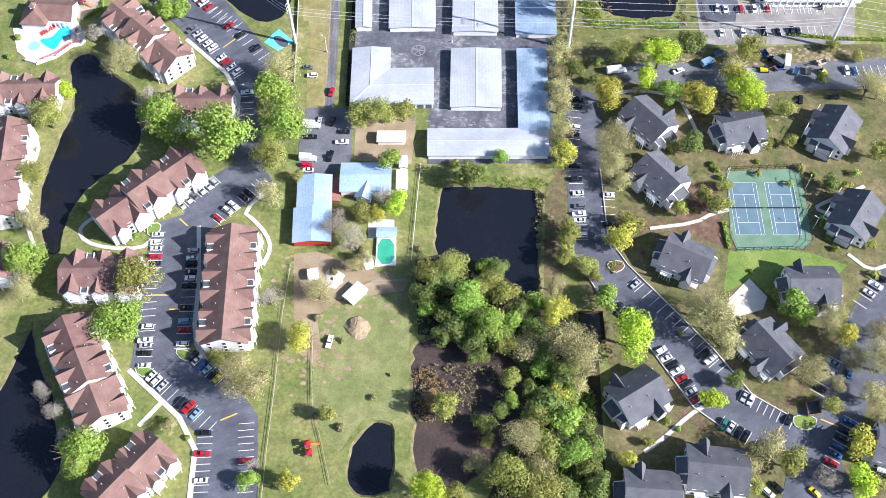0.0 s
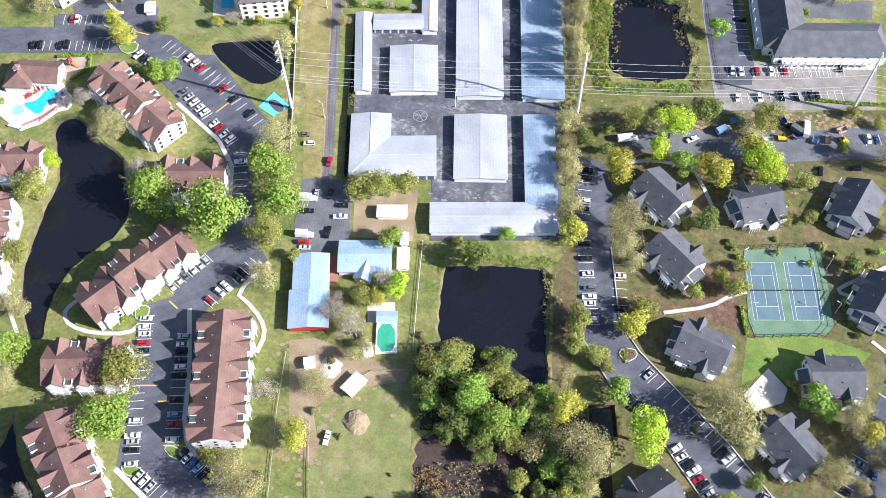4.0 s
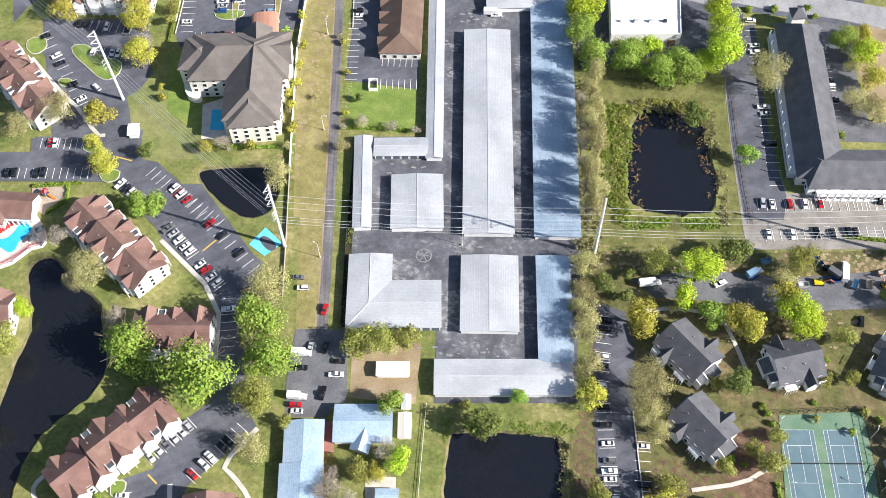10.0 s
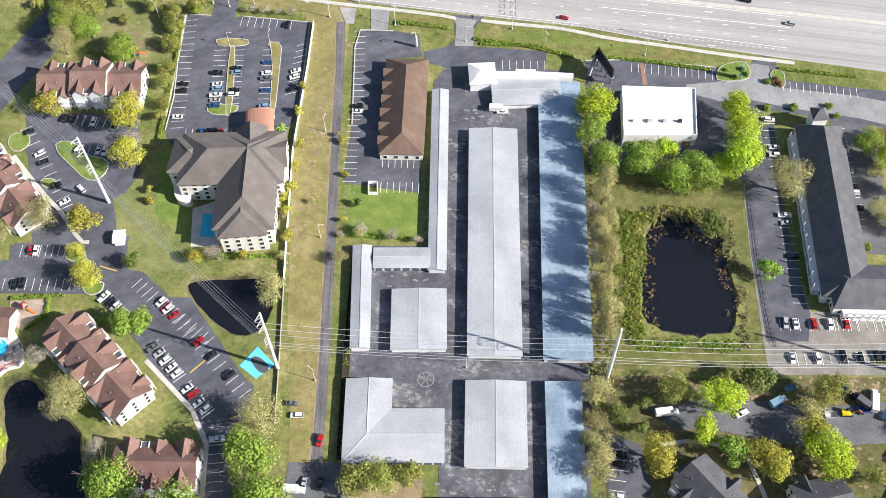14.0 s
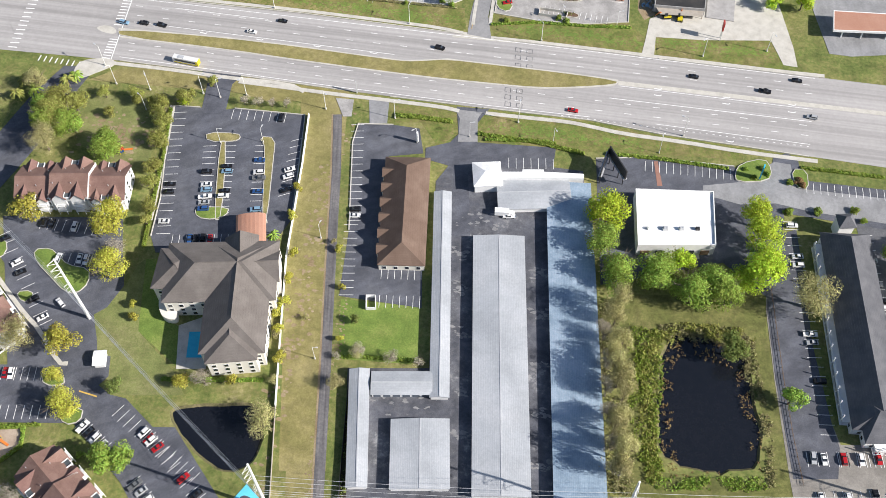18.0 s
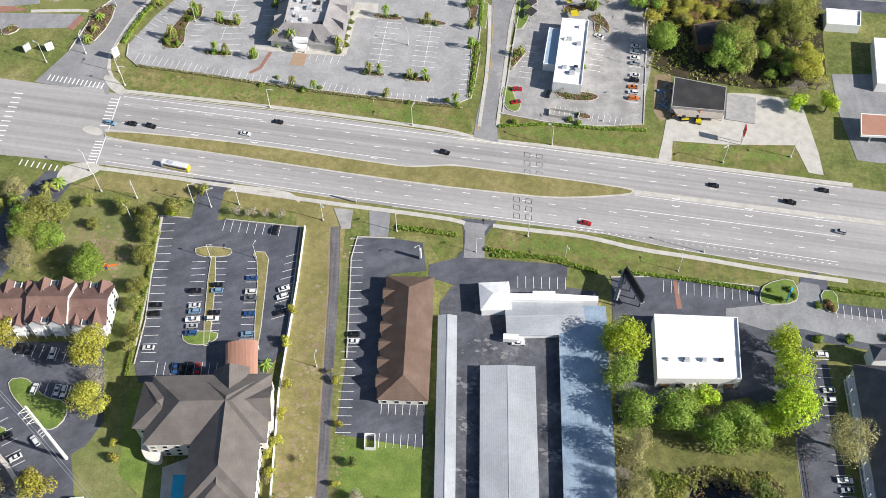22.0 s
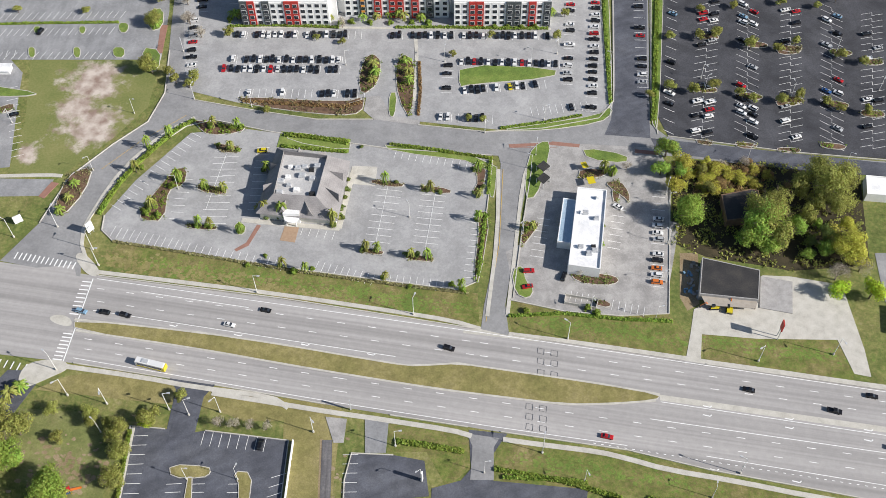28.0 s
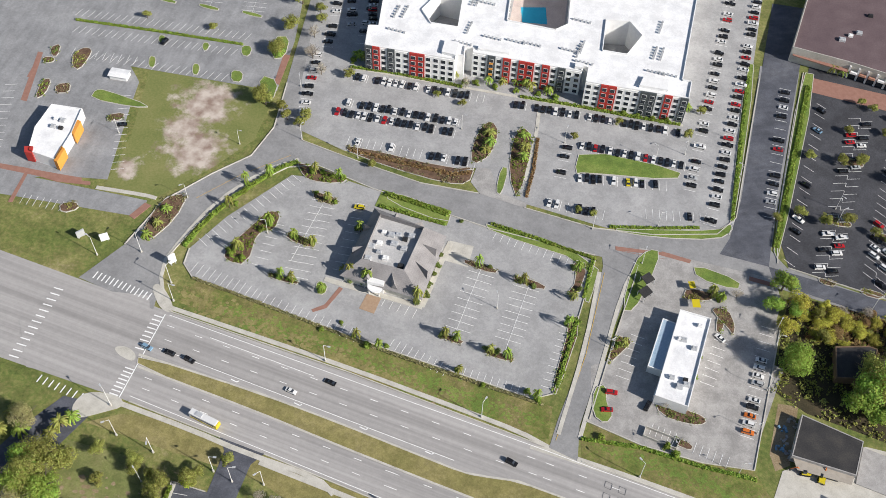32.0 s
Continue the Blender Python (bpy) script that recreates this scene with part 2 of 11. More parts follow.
M["sand"] = surface("sand", [(0.5, 0.45, 0.38), (0.62, 0.58, 0.5)], (0.3, 3.0), 0.95, bump=0.2)
M["asphalt"] = surface("asphalt", [(0.056, 0.06, 0.074), (0.086, 0.091, 0.109), (0.135, 0.139, 0.152)], (0.07, 2.0), 0.9, bump=0.15, spread=0.75)
M["asphalt_worn"] = surface("asphalt_worn", [(0.18, 0.182, 0.188), (0.245, 0.247, 0.252), (0.32, 0.32, 0.322)], (0.06, 0.9), 0.9, bump=0.12, spread=0.7)
M["yard_asphalt"] = surface("yard_asphalt", [(0.055, 0.059, 0.073), (0.078, 0.082, 0.097), (0.115, 0.118, 0.131), (0.32, 0.32, 0.32)], (0.07, 0.4), 0.9, bump=0.1, spread=0.6)
M["pool_paving"] = surface("pool_paving", [(0.44, 0.35, 0.32), (0.55, 0.46, 0.42), (0.63, 0.55, 0.5)], (0.2, 2.0), 0.9, bump=0.1)
M["shallow_water"] = surface("shallow_water", [(0.2, 0.5, 0.6), (0.3, 0.58, 0.66)], (0.3, 3.0), 0.1, bump=0.03)
M["play_soil"] = surface("play_soil", [(0.26, 0.2, 0.15), (0.34, 0.27, 0.21), (0.42, 0.34, 0.27)], (0.3, 2.0), 0.95, bump=0.3)
M["lane_paving"] = surface("lane_paving", [(0.085, 0.083, 0.088), (0.125, 0.12, 0.124), (0.19, 0.18, 0.172)], (0.1, 1.0), 0.92, bump=0.2)
streaked(M["lane_paving"], 98, 30.0, 0.9, 0.28)
# leaf litter with the shade under trees put into its near-black colour
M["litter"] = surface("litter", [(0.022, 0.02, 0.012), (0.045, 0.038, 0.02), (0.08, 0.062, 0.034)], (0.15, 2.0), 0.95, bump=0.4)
M["debris"] = surface("debris", [(0.2, 0.19, 0.19), (0.33, 0.32, 0.31), (0.47, 0.46, 0.45)], (0.5, 2.2), 0.95, bump=0.6, spread=0.9)
M["highway"] = surface("highway", [(0.285, 0.275, 0.268), (0.335, 0.322, 0.312), (0.39, 0.373, 0.358)], (0.02, 0.5), 0.88, bump=0.08, spread=0.8)
streaked(M["highway"], -2.3, 160.0, 1.3, 0.13)
streaked(M["highway"], -2.3, 400.0, 5.5, 0.14)
streaked(M["asphalt_worn"], 97, 14.0, 3.0, 0.1)
streaked(M["asphalt"], 30, 9.0, 2.5, 0.14)
M["concrete"] = surface("concrete", [(0.36, 0.34, 0.3), (0.47, 0.45, 0.4), (0.55, 0.53, 0.48)], (0.3, 3.0), 0.9, bump=0.1)
M["pale_concrete"] = surface("pale_concrete", [(0.235, 0.228, 0.22), (0.315, 0.304, 0.292), (0.405, 0.39, 0.37)], (0.12, 1.6), 0.9, bump=0.12, spread=0.8)
M["brick_paving"] = surface("brick_paving", [(0.24, 0.12, 0.09), (0.32, 0.18, 0.14)], (0.5, 5.0), 0.9, bump=0.2)
M["paint_white"] = surface("paint_white", [(0.66, 0.66, 0.65), (0.82, 0.82, 0.81)], (0.5, 6.0), 0.8, bump=0.05)
M["paint_yellow"] = surface("paint_yellow", [(0.5, 0.32, 0.06), (0.62, 0.42, 0.1)], (0.5, 6.0), 0.8, bump=0.05)
M["water"] = surface("water", [(0.006, 0.008, 0.012), (0.011, 0.012, 0.016)], (0.02, 0.6), 0.12, bump=0.02, spec=0.4)
M["swamp"] = surface("swamp", [(0.022, 0.017, 0.017), (0.05, 0.035, 0.03), (0.095, 0.066, 0.05)], (0.09, 1.1), 0.55, bump=0.2, spread=0.7)
M["pool_water"] = surface("pool_water", [(0.03, 0.36, 0.56), (0.05, 0.47, 0.66)], (0.3, 3.0), 0.1, bump=0.03)
M["green_pool"] = surface("green_pool", [(0.035, 0.27, 0.16), (0.07, 0.37, 0.23)], (0.3, 3.0), 0.15, bump=0.03)
M["bank"] = surface("bank", [(0.05, 0.05, 0.02), (0.12, 0.11, 0.05), (0.22, 0.18, 0.1)], (0.3, 2.0), 0.95, bump=0.4)
M["metal_roof"] = ribbed(surface("metal_roof", [(0.33, 0.35, 0.37), (0.395, 0.413, 0.432), (0.48, 0.492, 0.505)], (0.07, 1.2), 0.5, 0.15, bump=0.03, spread=0.6), 0.6, 0.03, "Y", 0.05)
M["blue_metal_roof"] = ribbed(surface("blue_metal_roof", [(0.25, 0.36, 0.47), (0.35, 0.46, 0.56), (0.46, 0.55, 0.63)], (0.1, 1.2), 0.45, 0.2, bump=0.03), 0.6, 0.03, "Y", 0.05)
M["storage_blue_roof"] = ribbed(surface("storage_blue_roof", [(0.2, 0.28, 0.365), (0.275, 0.36, 0.445), (0.365, 0.435, 0.51)], (0.1, 1.2), 0.45, 0.2, bump=0.03), 0.6, 0.03, "Y", 0.05)
mottled(M["storage_blue_roof"], 0.1, 0.09, 0.03)
M["red_roof"] = ribbed(surface("red_roof", [(0.12, 0.068, 0.056), (0.165, 0.098, 0.082), (0.22, 0.14, 0.118)], (0.25, 4.0), 0.95, bump=0.3, vary=0.1), 0.45, 0.05, "Z", 0.03)
M["grey_roof"] = ribbed(surface("grey_roof", [(0.068, 0.07, 0.079), (0.094, 0.096, 0.106), (0.13, 0.13, 0.14)], (0.25, 4.0), 0.95, bump=0.3, vary=0.12), 0.45, 0.05, "Z", 0.03)
M["taupe_roof"] = ribbed(surface("taupe_roof", [(0.1, 0.088, 0.08), (0.135, 0.12, 0.11), (0.175, 0.158, 0.145)], (0.2, 4.0), 0.95, bump=0.3, vary=0.06), 0.45, 0.05, "Z", 0.03)
M["brown_roof"] = ribbed(surface("brown_roof", [(0.1, 0.066, 0.05), (0.135, 0.092, 0.07), (0.175, 0.125, 0.097)], (0.2, 4.0), 0.95, bump=0.3), 0.45, 0.05, "Z", 0.03)
M["slate_roof"] = ribbed(surface("slate_roof", [(0.17, 0.162, 0.162), (0.24, 0.228, 0.226), (0.32, 0.305, 0.3)], (0.2, 3.0), 0.95, bump=0.3), 0.45, 0.05, "Z", 0.03)
M["asphalt_mid"] = surface("asphalt_mid", [(0.085, 0.088, 0.098), (0.115, 0.118, 0.128), (0.165, 0.166, 0.172)], (0.06, 1.2), 0.9, bump=0.12, spread=0.6)
M["yard_stain"] = surface("yard_stain", [(0.13, 0.135, 0.145), (0.2, 0.2, 0.205), (0.27, 0.27, 0.27)], (0.2, 1.0), 0.9, bump=0.1)
M["white_roof"] = surface("white_roof", [(0.6, 0.61, 0.62), (0.74, 0.74, 0.74), (0.82, 0.82, 0.81)], (0.12, 1.5), 0.7, bump=0.05, spread=0.7)
M["black_roof"] = surface("black_roof", [(0.02, 0.02, 0.022), (0.035, 0.034, 0.035), (0.06, 0.055, 0.05)], (0.2, 2.0), 0.8, bump=0.2)
M["purple_roof"] = surface("purple_roof", [(0.09, 0.062, 0.07), (0.12, 0.085, 0.09), (0.15, 0.11, 0.115)], (0.12, 1.5), 0.9, bump=0.1)
M["orange_roof"] = ribbed(surface("orange_roof", [(0.36, 0.18, 0.12), (0.44, 0.25, 0.18)], (0.2, 2.0), 0.6, 0.1, bump=0.05), 0.5, 0.04, "Y", 0.05)
M["siding"] = ribbed(surface("siding", [(0.56, 0.56, 0.56), (0.66, 0.66, 0.65), (0.74, 0.74, 0.72)], (0.3, 3.0), 0.8, bump=0.05), 0.25, 0.02, "Z", 0.03)
M["stucco"] = surface("stucco", [(0.6, 0.57, 0.5), (0.7, 0.67, 0.6)], (0.3, 4.0), 0.9, bump=0.1)
M["trim"] = surface("trim", [(0.68, 0.68, 0.67), (0.8, 0.8, 0.79)], (0.5, 4.0), 0.6, bump=0.03)
M["red_panel"] = surface("red_panel", [(0.34, 0.03, 0.025), (0.44, 0.05, 0.04)], (0.4, 4.0), 0.6, bump=0.03)
M["orange_panel"] = surface("orange_panel", [(0.62, 0.25, 0.04), (0.7, 0.33, 0.07)], (0.4, 4.0), 0.6, bump=0.03)
M["dark_panel"] = surface("dark_panel", [(0.05, 0.06, 0.065), (0.09, 0.1, 0.105)], (0.4, 4.0), 0.6, bump=0.03)
M["glass"] = surface("glass", [(0.012, 0.016, 0.022), (0.03, 0.036, 0.045)], (0.5, 2.0), 0.08, bump=0.0, spec=0.6)
M["rubber"] = surface("rubber", [(0.012, 0.012, 0.012), (0.025, 0.025, 0.025)], (2.0, 20.0), 0.9, bump=0.05)
M["steel"] = surface("steel", [(0.45, 0.46, 0.47), (0.58, 0.59, 0.6)], (0.3, 3.0), 0.5, 0.3, bump=0.03)
M["pole_white"] = surface("pole_white", [(0.62, 0.62, 0.6), (0.74, 0.74, 0.72)], (0.3, 3.0), 0.6, bump=0.03)
M["dark_metal"] = surface("dark_metal", [(0.03, 0.03, 0.032), (0.06, 0.06, 0.062)], (0.3, 3.0), 0.5, 0.3, bump=0.03)
M["wood"] = surface("wood", [(0.14, 0.09, 0.055), (0.22, 0.15, 0.1)], (0.5, 5.0), 0.9, bump=0.2)
M["weathered_wood"] = surface("weathered_wood", [(0.28, 0.25, 0.21), (0.4, 0.36, 0.31)], (0.5, 5.0), 0.9, bump=0.2)
M["door_slate"] = surface("door_slate", [(0.075, 0.09, 0.115), (0.11, 0.13, 0.16)], (0.4, 5.0), 0.5, bump=0.03)
M["court_green"] = surface("court_green", [(0.085, 0.155, 0.1), (0.12, 0.2, 0.13), (0.17, 0.235, 0.16)], (0.15, 2.0), 0.9, bump=0.05)
M["court_blue"] = surface("court_blue", [(0.085, 0.14, 0.17), (0.125, 0.19, 0.215)], (0.2, 2.0), 0.9, bump=0.05)
M["sign_blue"] = surface("sign_blue", [(0.1, 0.5, 0.7), (0.16, 0.6, 0.78)], (0.3, 3.0), 0.6, bump=0.02)
M["bark"] = surface("bark", [(0.09, 0.07, 0.05), (0.17, 0.14, 0.11)], (1.0, 8.0), 0.95, bump=0.4)
for key, cols in {
    "leaf_green": [(0.12, 0.2, 0.03), (0.26, 0.37, 0.065), (0.44, 0.52, 0.13)],
    "leaf_lime": [(0.22, 0.32, 0.025), (0.41, 0.52, 0.045), (0.6, 0.68, 0.1)],
    "leaf_olive": [(0.15, 0.17, 0.035), (0.29, 0.3, 0.075), (0.46, 0.44, 0.15)],
    "leaf_pale": [(0.26, 0.25, 0.1), (0.4, 0.37, 0.17), (0.54, 0.49, 0.26)],
    "leaf_bare": [(0.36, 0.31, 0.25), (0.47, 0.42, 0.345), (0.57, 0.52, 0.43)],
    "leaf_dark": [(0.08, 0.12, 0.028), (0.165, 0.21, 0.055), (0.31, 0.34, 0.11)],
    "leaf_gold": [(0.25, 0.25, 0.035), (0.43, 0.41, 0.07), (0.6, 0.55, 0.14)],
    "leaf_rust": [(0.2, 0.13, 0.055), (0.3, 0.2, 0.09), (0.37, 0.28, 0.14)],
    "hedge_leaf": [(0.11, 0.18, 0.025), (0.22, 0.3, 0.05), (0.35, 0.4, 0.09)],
    "scrub_leaf": [(0.14, 0.15, 0.06), (0.25, 0.23, 0.11), (0.37, 0.32, 0.18)],
}.items():
    M[key] = surface(key, cols, (0.35, 2.5), 0.85, bump=0.0, spread=0.6, vary=0.16, island=0.34, spec=0.15, through_leaf=0.34)
mottled(M["asphalt"], 0.11, 0.16, 0.14)
mottled(M["asphalt_black"], 0.07, 0.2, 0.14)
mottled(M["tan_paving"], 0.13, 0.14, 0.12)
mottled(M["asphalt_mid"], 0.1, 0.16, 0.12)
mottled(M["asphalt_worn"], 0.13, 0.09, 0.09)
mottled(M["lot_grey"], 0.13, 0.1, 0.1)
mottled(M["road_grey"], 0.13, 0.09, 0.09)
mottled(M["pale_concrete"], 0.16, 0.16, 0.12)
mottled(M["highway"], 0.2, 0.02, 0.05)
mottled(M["yard_asphalt"], 0.13, 0.22, 0.14)
mottled(M["grass"], 0.22, 0.17, 0.2)
mottled(M["verge"], 0.3, 0.2, 0.25)
mottled(M["rough_grass"], 0.3, 0.2, 0.25)
mottled(M["lawn"], 0.25, 0.12, 0.18)
mottled(M["meadow"], 0.2, 0.16, 0.2)
mottled(M["dry_grass"], 0.3, 0.15, 0.2)
mottled(M["mulch"], 0.5, 0.2, 0.2)
mottled(M["metal_roof"], 0.1, 0.07, 0.03)
mottled(M["white_roof"], 0.16, 0.09, 0.03)
CAR_PAINT = {"w": ("white", (0.72, 0.72, 0.71)), "s": ("silver", (0.4, 0.41, 0.42)), "g": ("grey", (0.13, 0.135, 0.14)), "k": ("black", (0.012, 0.012, 0.014)),
             "r": ("red", (0.4, 0.016, 0.02)), "b": ("blue", (0.03, 0.09, 0.25)), "t": ("pale blue", (0.2, 0.33, 0.45)), "y": ("yellow", (0.62, 0.5, 0.02)), "n": ("dark green", (0.04, 0.14, 0.12)),
             "o": ("orange", (0.6, 0.16, 0.03))}
for key, (word, c) in CAR_PAINT.items():
    M["paint_" + key] = surface("car_paint_" + word.replace(" ", "_"), [tuple(v * 0.92 for v in c), c], (0.5, 8.0), 0.25, 0.1, bump=0.0, spec=0.5)

# ---- mesh tools ----
class Geo:
    """Collects vertices and faces for one mesh."""
    def __init__(self):
        self.v, self.f = [], []
    def face(self, pts):
        n = len(self.v)
        self.v += [tuple(p) for p in pts]
        self.f.append(tuple(range(n, n + len(pts))))
    def slab(self, pts, z0, z1):
        """A polygon raised from z0 to z1, with its sides."""
        a = sum(pts[i - 1][0] * pts[i][1] - pts[i][0] * pts[i - 1][1] for i in range(len(pts)))
        if a < 0:
            pts = pts[::-1]
        n, k = len(self.v), len(pts)
        self.v += [(x, y, z0) for x, y in pts] + [(x, y, z1) for x, y in pts]
        self.f.append(tuple(range(n + k, n + 2 * k)))
        self.f += [(n + i, n + (i + 1) % k, n + k + (i + 1) % k, n + k + i) for i in range(k)]
    def box(self, cx, cy, z0, sx, sy, sz, ang=0.0, top=1.0):
        c, s = math.cos(ang), math.sin(ang)
        n = len(self.v)
        for z, q in ((z0, 1.0), (z0 + sz, top)):
            for a, b in ((-1, -1), (1, -1), (1, 1), (-1, 1)):
                x, y = a * sx / 2 * q, b * sy / 2 * q
                self.v.append((cx + c * x - s * y, cy + s * x + c * y, z))
        self.f += [(n + 3, n + 2, n + 1, n), (n + 4, n + 5, n + 6, n + 7)] + [(n + i, n + (i + 1) % 4, n + 4 + (i + 1) % 4, n + 4 + i) for i in range(4)]
    def tube(self, p, q, r0, r1, k=6):
        p, q = Vector(p), Vector(q)
        d = (q - p).normalized()
        a = d.orthogonal().normalized()
        b = d.cross(a)
        n = len(self.v)
        for o, r in ((p, r0), (q, r1)):
            self.v += [tuple(o + r * (math.cos(6.2832 * i / k) * a + math.sin(6.2832 * i / k) * b)) for i in range(k)]
        self.f += [(n + i, n + (i + 1) % k, n + k + (i + 1) % k, n + k + i) for i in range(k)]
        self.f += [tuple(range(n + k, n + 2 * k)), tuple(range(n + k - 1, n - 1, -1))]
    def pipe(self, pts, r, k=3):
        """One unbroken thin tube through all the points."""
        n = len(self.v)
        for i, p in enumerate(pts):
            d = (Vector(pts[min(i + 1, len(pts) - 1)]) - Vector(pts[max(i - 1, 0)])).normalized()
            a = d.cross(Vector((0, 0, 1))).normalized()
            b = d.cross(a)
            self.v += [tuple(Vector(p) + r * (math.cos(6.2832 * j / k) * a + math.sin(6.2832 * j / k) * b)) for j in range(k)]
        for i in range(len(pts) - 1):
            o = n + i * k
            self.f += [(o + j, o + (j + 1) % k, o + k + (j + 1) % k, o + k + j) for j in range(k)]
    def mesh(self, name, material):
        me = bpy.data.meshes.new(name)
        me.from_pydata(self.v, [], self.f)
        me.materials.append(M[material])
        me.validate()
        return me

def thing(name, label, category, at=(0, 0, 0), rz=0.0, group="", kind=""):
    ob = new(name)
    ob.empty_display_size = 0.5
    ob.matrix_basis = Matrix.LocRotScale(at, Euler((0, 0, rz)), None)
    return tagged(ob, label, category, group, kind)

def part(name, geo, material, parent, label="", at=None, rz=0.0):
    me = geo.mesh(name, material) if isinstance(geo, Geo) else geo
    ob = new(name, me)
    ob.parent = parent
    if at is not None:
        ob.matrix_basis = Matrix.LocRotScale(at, Euler((0, 0, rz)), None)
    return tagged(ob, label)

def solo(name, geo, material, label, category, kind="", group=""):
    return tagged(new(name, geo.mesh(name, material)), label, category, group, kind)

tiers = {}
def level(z):
    """The height of a ground sheet: each kind has its own level, each sheet lies two millimetres above the one before."""
    base = 0.004 if z < 0.02 else 0.034 if z < 0.035 else 0.07 if z < 0.065 else 0.145 if z < 0.115 else 0.19 if z < 0.15 else 0.26
    tiers[base] = tiers.get(base, -1) + 1
    return base + 0.002 * tiers[base]

def sheet(name, pts, z, material, label, category="ground", lift=True):
    """A paved or planted area, one thin slab on the ground."""
    g = Geo()
    g.slab(pts, -0.1, level(z) if lift else z)
    return solo(name, g, material, label, category, "structure")

def strip(pts, width):
    """The outline of a band of that width along a line."""
    left, right = [], []
    for i, p in enumerate(pts):
        a, b = pts[max(0, i - 1)], pts[min(len(pts) - 1, i + 1)]
        d = Vector((b[0] - a[0], b[1] - a[1])).normalized()
        left.append((p[0] - d.y * width / 2, p[1] + d.x * width / 2))
        right.append((p[0] + d.y * width / 2, p[1] - d.x * width / 2))
    return left + right[::-1]

def smooth(pts, closed=True, times=2):
    """Corner cutting, for shores and kerbs."""
    for _ in range(times):
        out = []
        n = len(pts)
        for i in range(n if closed else n - 1):
            p, q = pts[i], pts[(i + 1) % n]
            out += [(p[0] * 0.75 + q[0] * 0.25, p[1] * 0.75 + q[1] * 0.25), (p[0] * 0.25 + q[0] * 0.75, p[1] * 0.25 + q[1] * 0.75)]
        pts = out if closed else [pts[0]] + out + [pts[-1]]
    return pts

# ---- ground, water ----
PONDS = []
def pond(name, pts, material, label, wobble=0.8):
    pts = smooth(pts)
    fine = []
    for i, p in enumerate(pts):
        q = pts[(i + 1) % len(pts)]
        k = max(1, int(math.hypot(q[0] - p[0], q[1] - p[1]) / 2.5))
        for j in range(k):
            x, y = p[0] + (q[0] - p[0]) * j / k, p[1] + (q[1] - p[1]) * j / k
            n = noise.noise((x * 0.25, y * 0.25, 3.0))
            m = noise.noise((x * 0.25, y * 0.25, 9.0))
            fine.append((x + wobble * n, y + wobble * m))
    area = sum(fine[i - 1][0] * fine[i][1] - fine[i][0] * fine[i - 1][1] for i in range(len(fine)))
    fine = fine if area > 0 else fine[::-1]
    PONDS.append(fine)
    cx, cy = sum(p[0] for p in fine) / len(fine), sum(p[1] for p in fine) / len(fine)
    g = Geo()
    n = len(fine)
    inner = []
    for i in range(n):
        a, b = fine[i - 1], fine[(i + 1) % n]
        d = Vector((b[0] - a[0], b[1] - a[1]))
        d = d.normalized() if d.length > 1e-6 else Vector((1, 0))
        inner.append((fine[i][0] - d.y * 1.1, fine[i][1] + d.x * 1.1))
    g.v = [(x, y, 0.0) for x, y in fine] + [(x, y, -0.9) for x, y in inner]
    g.f = [(i, (i + 1) % n, n + (i + 1) % n, n + i) for i in range(n)]
    bank = solo("pond_bank", g, "bank", "bare muddy bank sloping down to the water", "bank", "structure")
    w = Geo()
    w.face([(x, y, -0.7) for x, y in fine])
    return solo(name, w, material, label, "water", "structure")

pond("canal_water", [(-173.5, 153.2), (-166.6, 150.8), (-158.1, 142.4), (-146.7, 136.4), (-142.7, 125.5), (-135.7, 110.4), (-138.9, 98.9), (-147.0, 90.7), (-152.9, 80.4), (-154.2, 72.4), (-154.1, 60.5), (-153.0, 54.4), (-158.1, 53.8), (-162.1, 59.6), (-167.9, 72.9), (-170.6, 88.5), (-170.5, 102.2), (-169.3, 115.2), (-169.7, 125.4), (-173.8, 133.9), (-179.2, 146.2)], "water", "dark still water of a canal between apartment houses")
pond("pond_water_1", [(-154.5, 29.1), (-149.8, 17.5), (-144.6, 9.3), (-137.6, 1.6), (-132.5, -11.2), (-127.2, -19.6), (-126.0, -26.9), (-127.8, -32.1), (-131.2, -39.2), (-149.4, -41.4), (-159.9, -23.4), (-158.7, -5.0), (-156.3, 4.1), (-155.3, 14.2), (-154.0, 21.4)], "water", "dark still pond water beside mown lawn")
pond("pond_water_2", [(-127.2, 195.3), (-124.5, 198.5), (-100.0, 203.3), (-94.4, 200.2), (-92.0, 189.0), (-93.7, 180.6), (-100.4, 175.8), (-108.7, 178.8), (-118.0, 185.1), (-123.7, 190.4)], "water", "dark three-cornered retention pond in grass")
pond("pond_water_3", [(-16.2, 99.2), (-13.6, 102.7), (20.2, 105.2), (24.3, 101.5), (24.2, 82.3), (25.8, 53.6), (20.6, 45.1), (5.3, 46.7), (-9.0, 63.8), (-15.1, 71.3), (-15.9, 82.7)], "water", "square dark retention pond behind the storage yard")
pond("swamp_water", [(-17.8, 34.6), (-7.9, 37.9), (6.2, 37.4), (23.7, 31.1), (26.6, 10.4), (19.5, -0.5), (7.9, -15.8), (-1.1, -18.7), (-10.1, -16.0), (-13.5, 1.7), (-17.3, 24.1)], "swamp", "brown muddy swamp water with scrub", 2.0)
pond("pond_water_4", [(-27.7, 3.0), (-21.2, 4.4), (-18.5, 0.7), (-16.8, -16.4), (-17.4, -21.4), (-26.3, -23.5), (-31.6, -21.1), (-33.4, -14.5), (-32.8, -5.0)], "water", "small dark pond at the edge of a pasture")
